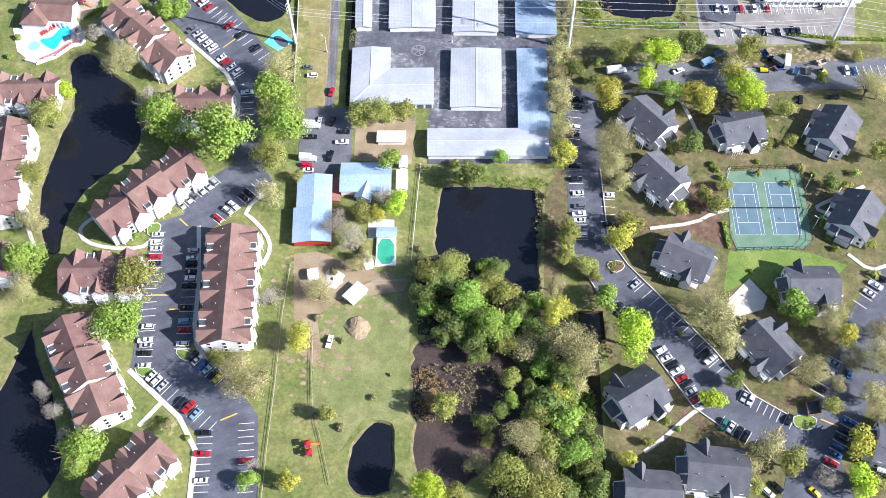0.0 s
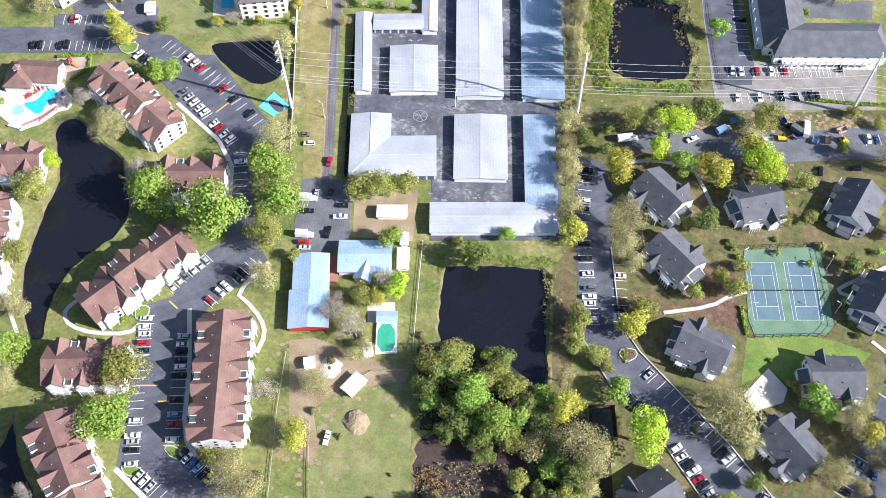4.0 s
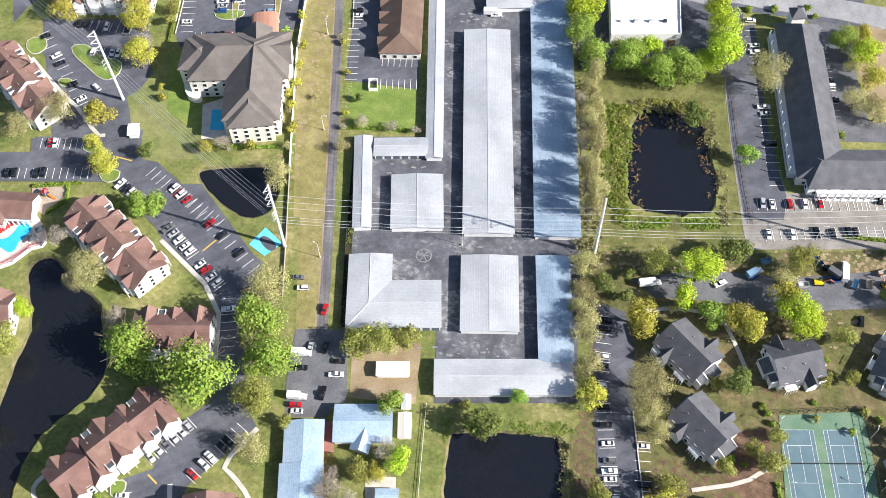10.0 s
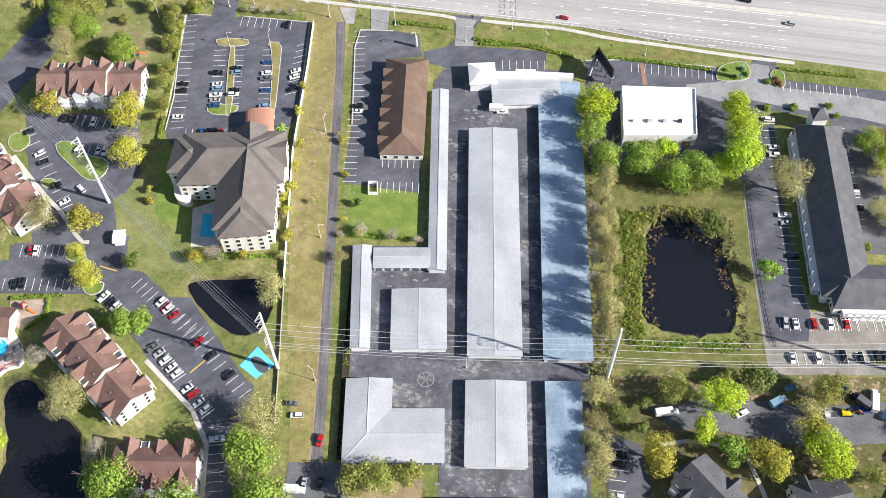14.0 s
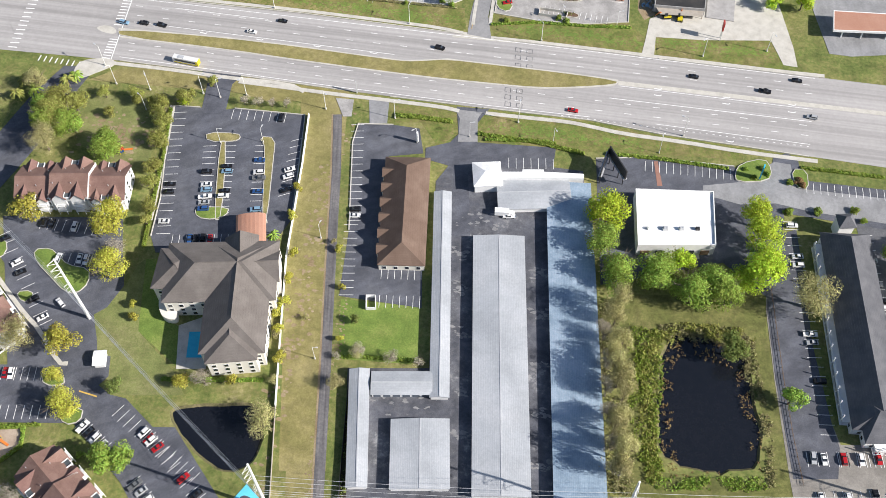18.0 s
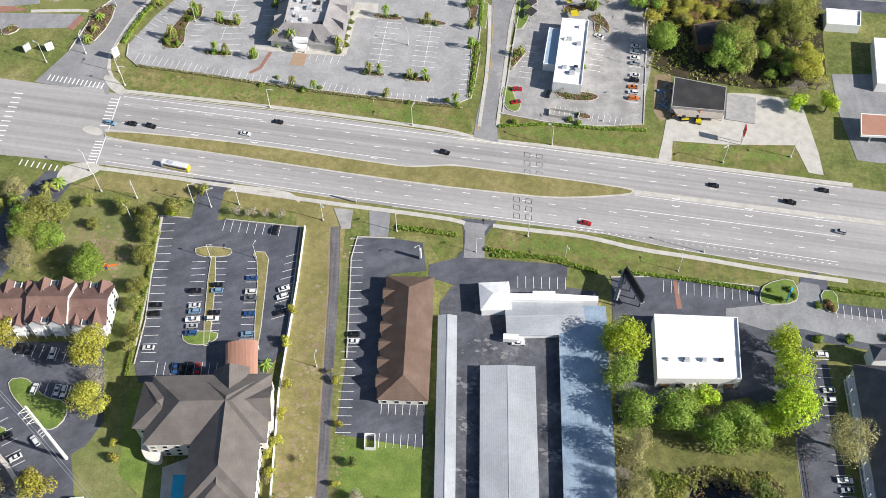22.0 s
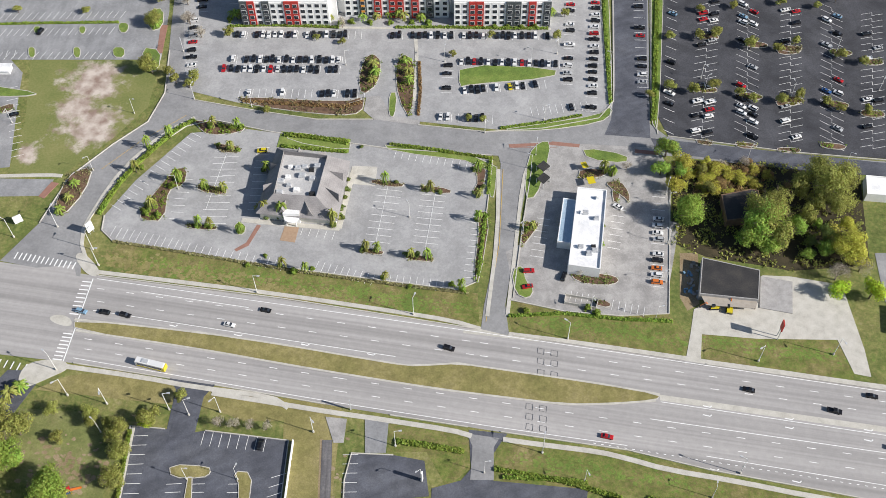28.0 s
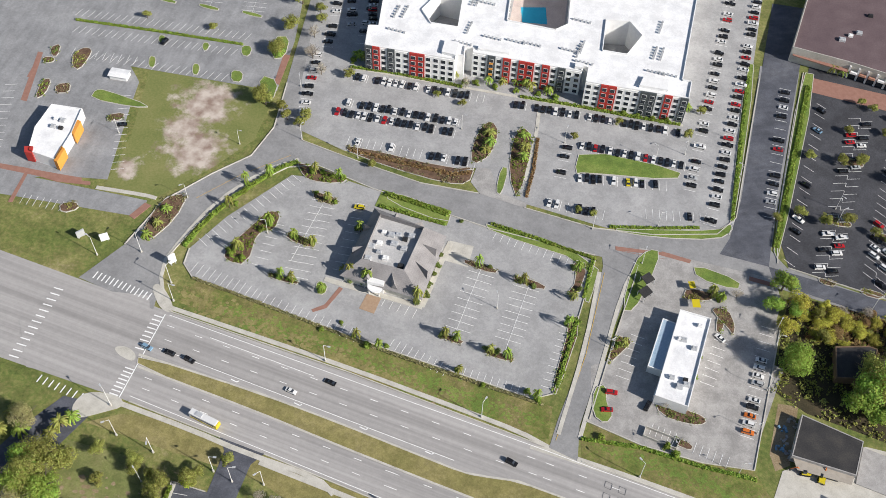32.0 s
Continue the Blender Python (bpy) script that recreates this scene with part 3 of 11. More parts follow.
pond("pond_water_5", [(41.2, 246.3), (51.1, 249.8), (62.9, 246.8), (72.4, 240.4), (72.8, 225.6), (75.9, 211.8), (73.7, 197.1), (41.1, 196.9), (38.9, 216.9)], "water", "dark rectangular pond with reedy banks", 1.6)

def ground_sheet():
    bm = bmesh.new()
    def ring(pts, close=True):
        vs = [bm.verts.new((x, y, 0.0)) for x, y in pts]
        return [bm.edges.new((vs[i], vs[(i + 1) % len(vs)])) for i in range(len(vs))]
    edges = ring([(-700, -400), (700, -400), (700, 1100), (-700, 1100)])
    for p in PONDS:
        edges += ring(p)
    bmesh.ops.triangle_fill(bm, use_beauty=True, use_dissolve=False, edges=edges, normal=(0, 0, 1))
    r, far = [(-700, -400), (700, -400), (700, 1100), (-700, 1100)], [(-4000, -4000), (4000, -4000), (4000, 4500), (-4000, 4500)]
    for i in range(4):
        j = (i + 1) % 4
        bm.faces.new([bm.verts.new((*p, 0.0)) for p in (far[i], far[j], r[j], r[i])])
    for f in bm.faces:
        if f.normal.z < 0:
            f.normal_flip()
    me = bpy.data.meshes.new("ground")
    bm.to_mesh(me)
    bm.free()
    me.materials.append(M["grass"])
    tagged(new("ground", me), "patchy green and straw-coloured grass ground", "ground", kind="structure")
ground_sheet()

# ---- grass and soil patches ----
# brown litter between the houses, its colour also lowered for the shade there
sheet("house_grounds", [(30.0, 178.0), (84.0, 183.0), (160.0, 194.0), (162.0, 84.0), (160.0, -12.0), (50.0, -20.0), (52.0, 32.0), (45.0, 55.0), (33.0, 80.0), (33.0, 118.0), (28.0, 150.0)], 0.01, "leafy_ground", "grass and brown leaf litter round the grey-roofed houses, darkened for shade")
sheet("dry_grass_strip", [(-126.3, 420.3), (-110.8, 422.1), (-86.2, 273.6), (-76.6, 215.4), (-67.7, 150.9), (-64.9, 120.4), (-71.6, 119.6), (-77.4, 149.7), (-97.0, 272.3)], 0.01, "dry_grass", "dry yellowish grass along the gravel lane")
sheet("dry_grass_strip_2", [(-100.5, 264.9), (-105.3, 348.2), (-91.2, 349.9), (-83.6, 272.1), (-69.1, 181.6), (-84.7, 179.6)], 0.01, "dry_grass", "dry yellowish grass beside the block wall")
sheet("lawn_1", [(-76.2, 247.4), (-46.8, 247.6), (-44.6, 227.6), (-46.5, 224.1), (-72.6, 223.0)], 0.01, "lawn", "mown green lawn square behind the motel")
sheet("lawn_2", [(-205.7, 332.6), (-177.0, 334.6), (-169.0, 328.0), (-164.4, 302.1), (-170.0, 295.8), (-196.8, 306.7)], 0.01, "meadow", "green playground lawn among trees")
sheet("lawn_3", [(94.0, 84.1), (113.7, 87.6), (125.0, 86.5), (137.0, 83.0), (115.3, 59.4), (101.8, 73.0), (91.5, 65.9)], 0.01, "lawn", "shaded green lawn between grey-roofed houses")
sheet("pasture", [(-53.8, 44.4), (-23.7, 64.5), (-18.6, 34.9), (-15.9, 5.4), (-30.6, 2.7), (-36.3, -9.0), (-41.7, -5.6), (-49.0, 9.8)], 0.008, "meadow", "worn green pasture behind the sheds")
sheet("yard_dirt", [(-66.1, 64.4), (-57.9, 66.6), (-35.8, 60.7), (-22.7, 57.4), (-23.3, 53.8), (-46.1, 47.6), (-53.0, 39.9), (-48.6, 27.0), (-50.3, 20.3), (-59.3, 30.2)], 0.012, "dirt", "bare trodden yard soil")
sheet("yard_dirt_2", [(-53.4, 130.1), (-29.3, 132.9), (-28.2, 109.8), (-50.9, 109.3)], 0.012, "dirt", "brown soil yard with leaf litter")
sheet("bank_path", [(24.5, 105.4), (32.6, 117.1), (33.8, 76.0), (32.3, 49.8), (27.2, 56.1)], 0.012, "leafy_ground", "leaf-strewn soil path along the pond")
sheet("court_surround", [(77.4, 111.5), (90.4, 115.6), (91.9, 85.1), (75.3, 93.2)], 0.012, "mulch", "brown leaf litter under trees")
bared(M["field"], [(*p, r) for p, r in zip([(-235.7, 496.9), (-227.7, 470.7), (-237.4, 481.4), (-250.1, 452.0)], (15.0, 14.0, 12.0, 6.0))], ((0.25, 0.18, 0.145), (0.52, 0.455, 0.395)))
sheet("empty_field", [(-271.0, 510.2), (-209.8, 515.9), (-206.2, 484.8), (-215.6, 464.5), (-230.2, 441.2), (-253.5, 439.9), (-257.7, 469.5)], 0.012, "field", "rough vacant grass field")

sheet("hotel_lawn", [(-152.5, 255.5), (-147.2, 256.2), (-143.8, 241.7), (-138.6, 231.1), (-130.7, 228.1), (-127.8, 212.1), (-146.7, 225.1)], 0.01, "lawn", "dark green lawn behind the hotel pool")
sheet("drive_lawn", [(-164.4, 229.8), (-156.9, 243.1), (-154.7, 253.0), (-152.5, 255.5), (-146.5, 225.1), (-129.3, 210.9), (-123.2, 202.5), (-153.6, 198.5), (-151.2, 206.2), (-153.2, 214.0), (-158.4, 214.8)], 0.01, "meadow", "green lawn between drive and hotel")
for pts in ([(27.0, 250.0), (41.0, 250.0), (38.0, 217.0), (40.5, 196.0), (30.0, 190.0)], [(26.0, 262.0), (80.0, 268.0), (78.0, 250.5), (51.0, 251.5), (41.0, 250.0), (27.0, 250.0)], [(74.0, 250.5), (80.5, 250.5), (84.0, 195.0), (75.5, 196.0), (78.0, 212.0), (74.5, 226.0)], [(30.0, 190.0), (40.5, 195.0), (75.5, 195.0), (84.0, 195.0), (85.5, 183.0), (31.0, 180.0)]):
    sheet("pond_meadow", pts, 0.01, "rough_grass", "rough olive grass round the reedy pond")

# ---- roads and lots ----
sheet("hotel_drive", [(-213.6, 267.9), (-167.5, 272.7), (-157.3, 243.1), (-160.8, 233.3), (-164.7, 229.7), (-160.5, 220.3), (-158.4, 214.3), (-153.4, 214.0), (-151.7, 206.2), (-155.0, 201.1), (-185.1, 197.2)], 0.05, "asphalt", "dark asphalt drive and lot beside the hotel", "parking lot")
sheet("parking_lot_1", [(-138.5, 188.7), (-123.2, 190.4), (-91.7, 156.7), (-92.8, 146.7), (-96.7, 142.6), (-90.5, 114.2), (-100.3, 115.9), (-104.5, 140.3), (-130.7, 163.1), (-144.4, 178.6)], 0.05, "asphalt", "dark asphalt parking lot of the red-roofed apartments", "parking lot")
sheet("parking_lot_2", [(-102.1, 122.8), (-91.7, 124.0), (-84.5, 101.0), (-79.8, 94.8), (-98.8, 72.1), (-97.0, 48.8), (-93.6, 24.9), (-99.8, 22.0), (-95.9, 21.1), (-85.5, 18.4), (-79.7, 14.3), (-74.1, 9.0), (-65.9, 0.6), (-59.1, -30.8), (-80.2, -33.2), (-84.9, -8.3), (-113.7, 11.8), (-115.0, 23.7), (-120.6, 60.6), (-120.8, 71.9), (-111.1, 76.8), (-110.7, 90.0), (-103.7, 96.1), (-97.9, 102.2)], 0.05, "asphalt", "dark asphalt parking lot between red-roofed apartments", "parking lot")
sheet("parking_lot_3", [(-217.9, 193.7), (-194.6, 196.4), (-195.5, 205.4), (-176.5, 207.7), (-171.4, 199.2), (-167.1, 201.3), (-167.8, 215.8), (-175.0, 228.8), (-189.5, 233.0), (-209.3, 252.9), (-206.9, 267.6), (-166.7, 272.3), (-162.7, 258.3), (-167.7, 245.3), (-163.4, 232.2), (-168.1, 229.6), (-161.5, 219.4), (-156.3, 203.7), (-129.4, 188.2), (-107.4, 172.5), (-119.0, 163.7), (-136.9, 173.9), (-159.3, 189.3), (-213.1, 181.3)], 0.05, "asphalt", "dark asphalt drive and parking lot", "parking lot")
sheet("road_1", [(-235.6, 290.4), (-224.3, 329.7), (-216.1, 347.2), (-201.7, 349.0), (-207.0, 330.9), (-210.4, 310.2), (-216.7, 289.9), (-225.2, 264.6)], 0.05, "asphalt", "dark asphalt side street", "road")
sheet("parking_lot_4", [(29.6, 156.9), (41.3, 153.5), (45.0, 141.0), (45.2, 115.8), (49.3, 85.1), (56.8, 74.2), (75.3, 55.7), (87.5, 43.3), (100.6, 27.3), (113.6, 21.0), (123.5, 29.9), (135.2, 61.7), (144.5, 76.7), (151.0, 85.8), (177.9, 87.7), (172.6, 48.4), (141.5, 34.1), (135.8, 19.1), (127.7, 10.2), (133.0, -8.2), (107.9, -11.1), (112.5, 8.5), (94.1, 11.8), (80.7, 20.4), (63.5, 44.0), (47.0, 60.3), (35.8, 78.6), (32.1, 114.4)], 0.05, "asphalt", "dark asphalt drive and parking of the grey-roofed houses", "parking lot")
sheet("service_road", [(43.1, 167.0), (61.2, 172.7), (84.5, 174.8), (98.4, 173.9), (121.8, 179.0), (192.2, 192.2), (189.8, 174.5), (116.4, 163.2), (98.0, 159.3), (70.6, 161.6), (52.2, 160.7)], 0.05, "asphalt_mid", "worn grey-brown service road with parked machinery", "road")
sheet("parking_lot_5", [(81.0, 294.7), (91.8, 299.1), (93.3, 278.9), (94.5, 249.6), (98.8, 220.1), (101.3, 212.1), (151.5, 218.1), (148.5, 192.5), (85.3, 184.9), (83.7, 197.6), (80.4, 234.0), (78.7, 262.2)], 0.05, "tan_paving", "worn tan asphalt lot round the long grey-roofed building", "parking lot")
sheet("parking_lot_6", [(113.5, 311.9), (128.4, 308.2), (131.4, 296.7), (133.0, 270.1), (135.5, 250.7), (152.9, 252.8), (151.6, 241.8), (123.8, 239.8), (119.6, 268.5)], 0.05, "asphalt_mid", "worn asphalt lot behind the long grey-roofed building", "parking lot")
sheet("storage_yard", [(-56.5, 135.4), (-68.6, 219.8), (-40.0, 223.3), (-48.5, 305.2), (-41.7, 319.3), (9.3, 317.4), (24.1, 180.4), (26.1, 116.6), (-22.0, 110.7), (-24.7, 138.5)], 0.05, "yard_asphalt", "dark patched asphalt of a self-storage yard", "yard")
sheet("gravel_lane", strip([(-93.6, 334.6), (-88.8, 306.5), (-84.3, 273.8), (-79.7, 242.0), (-76.0, 217.0), (-71.0, 180.8), (-67.8, 157.3), (-66.0, 142.3), (-65.2, 133.1)], 3.6), 0.04, "lane_paving", "grey asphalt lane along the storage yard", "road")
sheet("lane_shoulder", strip([(-95.6, 334.6), (-90.8, 306.5), (-86.3, 273.8), (-81.7, 242.0), (-78.0, 217.0), (-73.0, 180.8), (-69.8, 157.3), (-68.0, 142.3), (-67.2, 133.1)], 1.1), 0.03, "dirt", "pale sandy shoulder beside the lane", "ground")
sheet("parking_lot_7", [(-74.4, 133.0), (-56.6, 135.0), (-54.7, 127.7), (-51.6, 107.8), (-55.9, 106.4), (-57.6, 101.5), (-71.4, 99.9), (-73.6, 112.0)], 0.05, "asphalt_mid", "worn paved forecourt with parked trucks", "parking lot")
sheet("parking_lot_8", [(-84.3, 331.0), (-69.3, 331.9), (-58.7, 331.2), (-55.3, 318.6), (-69.0, 315.4), (-65.8, 266.3), (-48.4, 266.5), (-46.1, 247.2), (-77.0, 248.5), (-78.6, 277.8), (-84.8, 320.6)], 0.05, "asphalt", "asphalt parking lot of the brown-roofed motel", "parking lot")
sheet("parking_lot_9", [(-163.9, 331.0), (-150.7, 331.4), (-152.2, 348.7), (-141.4, 348.8), (-140.5, 331.5), (-137.4, 332.5), (-107.0, 332.6), (-104.5, 309.6), (-101.6, 280.1), (-107.8, 264.0), (-122.5, 262.1), (-149.8, 258.7), (-153.7, 265.8), (-155.0, 284.0)], 0.05, "asphalt", "dark asphalt hotel parking lot", "parking lot")
sheet("drive_1", [(-44.9, 344.9), (-31.3, 345.1), (-36.1, 335.5), (-34.4, 326.9), (-2.3, 328.0), (-2.7, 318.1), (-36.6, 313.8), (-32.0, 281.1), (-39.6, 280.1), (-42.4, 313.1), (-54.2, 315.9), (-54.8, 321.5), (-45.3, 325.6), (-42.4, 330.3)], 0.055, "asphalt", "asphalt entrance drive of the storage yard", "road")
sheet("parking_lot_10", [(14.1, 324.4), (33.7, 327.4), (69.1, 327.1), (73.2, 319.3), (82.3, 319.1), (84.7, 333.2), (90.4, 336.8), (94.6, 333.0), (95.5, 323.5), (140.0, 322.3), (137.5, 302.4), (87.6, 306.4), (83.2, 264.0), (63.5, 280.6), (18.4, 265.2)], 0.05, "asphalt", "asphalt lot round the white flat-roofed building", "parking lot")
sheet("highway", [(-337.9, 399.9), (-274.8, 395.6), (-197.6, 392.3), (-122.7, 390.8), (-45.5, 386.7), (32.2, 382.8), (104.5, 379.8), (203.4, 375.5), (190.3, 329.9), (98.9, 336.0), (73.2, 338.1), (39.4, 340.5), (10.5, 344.4), (-34.9, 345.5), (-92.0, 348.0), (-147.2, 351.1), (-196.3, 353.2), (-255.0, 353.3), (-312.6, 354.8)], 0.06, "highway", "wide grey multi-lane highway", "road")
sheet("cross_street_1", [(-45.3, 385.2), (-45.3, 398.1), (-43.4, 428.5), (-46.2, 470.8), (-49.1, 479.7), (-32.1, 481.8), (-34.0, 469.1), (-35.8, 432.4), (-37.3, 399.1), (-34.2, 384.1)], 0.05, "road_grey", "grey side street", "road")
sheet("avenue", [(-238.6, 394.6), (-230.1, 415.0), (-226.3, 441.1), (-214.4, 460.9), (-203.4, 476.0), (-201.3, 494.4), (-210.5, 533.6), (-221.8, 583.8), (-205.6, 585.8), (-194.7, 508.2), (-186.2, 491.6), (-158.3, 488.6), (-129.6, 486.6), (-104.8, 489.7), (-84.4, 488.8), (-54.4, 488.4), (-30.1, 493.5), (-5.8, 502.8), (0.2, 514.1), (-4.1, 610.3), (14.0, 612.5), (16.4, 502.1), (23.8, 495.5), (76.4, 491.1), (135.1, 493.0), (133.8, 484.6), (75.8, 483.0), (23.8, 484.2), (-19.5, 482.7), (-48.1, 475.2), (-94.5, 473.3), (-147.7, 476.7), (-174.3, 480.6), (-185.7, 475.4), (-200.0, 455.7), (-207.7, 434.0), (-210.9, 415.4), (-204.1, 391.2)], 0.05, "road_grey", "curved grey avenue past the restaurants", "road")
sheet("parking_lot_11", [(-204.9, 422.1), (-198.1, 442.1), (-182.6, 471.7), (-160.6, 477.2), (-107.0, 474.4), (-49.8, 473.0), (-49.3, 445.4), (-49.7, 408.2), (-56.2, 403.6), (-112.4, 405.1), (-197.0, 409.6), (-203.9, 414.5)], 0.045, "lot_grey", "pale grey restaurant parking lot", "parking lot")
sheet("parking_lot_12", [(-35.2, 401.5), (-34.0, 438.4), (-32.1, 472.0), (0.0, 476.7), (25.2, 468.4), (24.8, 402.9), (7.0, 399.6), (-14.4, 398.9)], 0.045, "pale_concrete", "pale concrete lot round the white restaurant", "parking lot")
sheet("rubble_lot", [(34.2, 406.2), (61.0, 425.6), (71.9, 426.4), (91.0, 424.8), (96.4, 396.0), (97.5, 384.6), (91.6, 385.2), (86.9, 399.2), (57.4, 395.9), (37.0, 395.3), (36.3, 382.2), (30.6, 381.4), (32.8, 395.2)], 0.045, "concrete", "pale broken concrete lot by the gutted building", "parking lot")
sheet("parking_lot_13", [(-234.1, 640.9), (-10.9, 667.7), (-1.2, 510.4), (-5.9, 504.1), (-35.2, 494.9), (-49.7, 490.4), (-84.8, 491.1), (-97.3, 490.6), (-109.8, 503.3), (-121.4, 496.8), (-167.1, 492.5), (-192.1, 497.4), (-202.1, 526.6)], 0.045, "lot_grey", "grey apartment parking lot", "parking lot")
sheet("parking_lot_14", [(17.6, 646.0), (232.8, 672.0), (192.6, 494.5), (123.6, 494.1), (76.5, 493.4), (24.3, 496.2), (18.8, 509.3)], 0.045, "asphalt_black", "large dark asphalt shopping lot", "parking lot")
sheet("parking_lot_15", [(-397.6, 590.8), (-233.8, 610.7), (-215.9, 549.4), (-209.7, 515.5), (-350.7, 498.0)], 0.045, "asphalt_worn", "grey retail parking lot", "parking lot")
sheet("street_2", [(-316.2, 429.8), (-232.8, 438.3), (-232.6, 429.3), (-310.2, 417.9)], 0.05, "asphalt_worn", "grey street by the vacant field", "road")
sheet("parking_lot_16", [(-342.6, 470.3), (-324.5, 497.0), (-297.6, 487.2), (-274.4, 499.8), (-269.1, 492.0), (-254.1, 442.7), (-277.6, 436.7), (-307.0, 419.2)], 0.045, "asphalt_worn", "grey lot of the drive-in restaurant", "parking lot")
sheet("lot_entrance", [(-110.1, 503.3), (-104.2, 504.5), (-96.8, 493.2), (-84.1, 491.5), (-83.7, 488.8), (-104.2, 489.7), (-109.9, 494.6)], 0.044, "pale_concrete", "pale paved entrance between the beds", "parking lot")
sheet("parking_lot_17", [(-39.5, 424.4), (-7.8, 451.1), (29.0, 447.9), (23.6, 406.4), (10.1, 403.7), (-19.8, 404.5), (-35.2, 407.6)], 0.047, "pale_concrete", "pale concrete forecourt", "parking lot")
sheet("parking_lot_18", [(105.4, 442.2), (156.1, 448.4), (149.8, 399.0), (121.0, 393.8), (111.6, 394.3), (106.4, 420.8)], 0.047, "asphalt_worn", "filling station forecourt", "parking lot")

sheet("access_road", [(-5.1, 658.0), (13.2, 660.2), (14.5, 533.3), (16.8, 493.6), (-3.1, 493.1), (-0.5, 502.7), (0.6, 524.3)], 0.055, "asphalt", "dark asphalt access road beside the shopping lot", "road")
sheet("parking_lot_20", [(-349.7, 500.5), (-319.3, 503.9), (-280.4, 507.6), (-270.7, 499.1), (-266.4, 483.0), (-258.8, 442.4), (-276.2, 438.6), (-303.7, 432.3)], 0.047, "asphalt_worn", "grey lot round the drive-in restaurant", "parking lot")
sheet("brick_band", [(-324.4, 500.4), (-321.9, 500.7), (-311.2, 470.6), (-314.2, 470.4)], 0.1, "brick_paving", "red brick crossing band", "paving")
sheet("brick_band", [(-301.2, 435.0), (-279.8, 437.7), (-264.5, 439.8), (-263.3, 437.2), (-279.9, 434.6), (-299.6, 432.5)], 0.1, "brick_paving", "red brick crossing band", "paving")
sheet("lot_road", [(16.8, 493.6), (73.9, 492.4), (112.6, 491.5), (142.8, 492.2), (141.5, 484.4), (73.2, 482.9), (19.7, 486.3)], 0.055, "asphalt", "dark asphalt road along the shopping lot", "road")
sheet("shop_drive", ([(56.6, 316.0), (69.9, 319.2), (85.1, 331.4), (91.4, 330.8), (92.9, 319.2), (126.7, 318.3), (160.2, 313.3), (158.6, 299.9), (126.9, 306.1), (97.8, 308.4), (84.5, 310.7), (70.9, 308.5), (56.7, 311.7)]), 0.055, "asphalt_worn", "greyer asphalt drive before the white building", "road")
sheet("brick_walk", [(37.2, 325.8), (38.7, 326.0), (40.7, 313.8), (38.7, 313.5)], 0.1, "brick_paving", "narrow red brick walk across the lot", "paving")
sheet("building_apron", [(34.0, 282.9), (54.6, 284.9), (54.9, 281.1), (34.5, 278.6)], 0.1, "concrete", "pale concrete apron behind the white building", "paving")

sheet("drive_loop", smooth([(-207.2, 266.6), (-176.0, 270.3), (-166.0, 254.6), (-171.2, 245.5), (-168.3, 237.6), (-168.4, 227.7), (-177.7, 224.9), (-206.7, 247.3), (-210.9, 256.1)], times=1), 0.05, "asphalt", "dark asphalt turning loop round a lawn island", "road")
sheet("soil_strip", [(129.9, 306.5), (159.0, 303.1), (153.3, 255.6), (136.2, 253.5), (134.3, 271.6)], 0.012, "dirt", "bare brown soil under trees beside the lot", "ground")
sheet("nose_island", smooth([(-210.0, 371.3), (-205.4, 373.4), (-200.2, 371.5), (-199.3, 368.0), (-205.9, 368.7)]), 0.12, "concrete", "pale concrete traffic island at the crossing", "kerb")
sheet("corner_paving", smooth([(-210.5, 401.0), (-207.0, 403.1), (-197.3, 395.4), (-197.3, 391.5), (-202.9, 393.0)]), 0.12, "concrete", "pale concrete street corner", "footpath")
sheet("corner_paving", smooth([(-209.9, 351.7), (-197.4, 354.3), (-193.3, 350.9), (-199.2, 346.3), (-207.5, 340.0), (-211.4, 344.3)]), 0.12, "concrete", "pale concrete street corner", "footpath")

sheet("lot_band", [(-227.4, 194.1), (-194.6, 197.7), (-196.7, 204.2), (-176.6, 206.4), (-172.0, 203.3), (-167.1, 202.9), (-167.2, 207.5), (-161.1, 215.9), (-157.0, 204.0), (-153.0, 199.9), (-143.1, 198.7), (-129.9, 188.9), (-132.3, 184.6), (-91.9, 158.7), (-96.0, 142.1), (-103.0, 141.9), (-158.3, 187.5), (-222.2, 180.4)], 0.05, "asphalt", "dark asphalt parking aisle of the red-roofed apartments", "parking lot")

sheet("side_lot", [(81.3, 294.7), (91.8, 299.1), (93.3, 278.9), (94.5, 249.6), (98.8, 220.1), (100.9, 211.0), (99.5, 199.8), (84.9, 198.0), (80.8, 234.0), (79.2, 262.3)], 0.055, "asphalt", "dark asphalt parking strip beside the long building", "parking lot")

# pale run-off smears between the halls
def smear(pts):
    xs, ys = [p[0] for p in pts], [p[1] for p in pts]
    cx, cy, w, h = sum(xs) / len(xs), sum(ys) / len(ys), max(xs) - min(xs), max(ys) - min(ys)
    rng = random.Random(int(cx * 7 + cy * 13))
    g = Geo()
    for k in range(16):
        x, y = rng.gauss(cx, w * 0.36), rng.gauss(cy, h * 0.4)
        r = rng.uniform(0.2, 0.85)
        g.face([(x + r * rng.uniform(0.3, 1.3) * math.cos(0.785 * i) * 1.9, y + r * rng.uniform(0.3, 1.3) * math.sin(0.785 * i), 0.15 + 0.0008 * k) for i in range(8)])
    solo("pale_smear", g, "yard_stain", "pale washed streaks on the dark asphalt", "stain", "structure")
smear([(-23.4, 152.1), (-21.0, 151.8), (-17.4, 153.1), (-16.9, 150.8), (-19.7, 150.8), (-22.9, 149.8)])
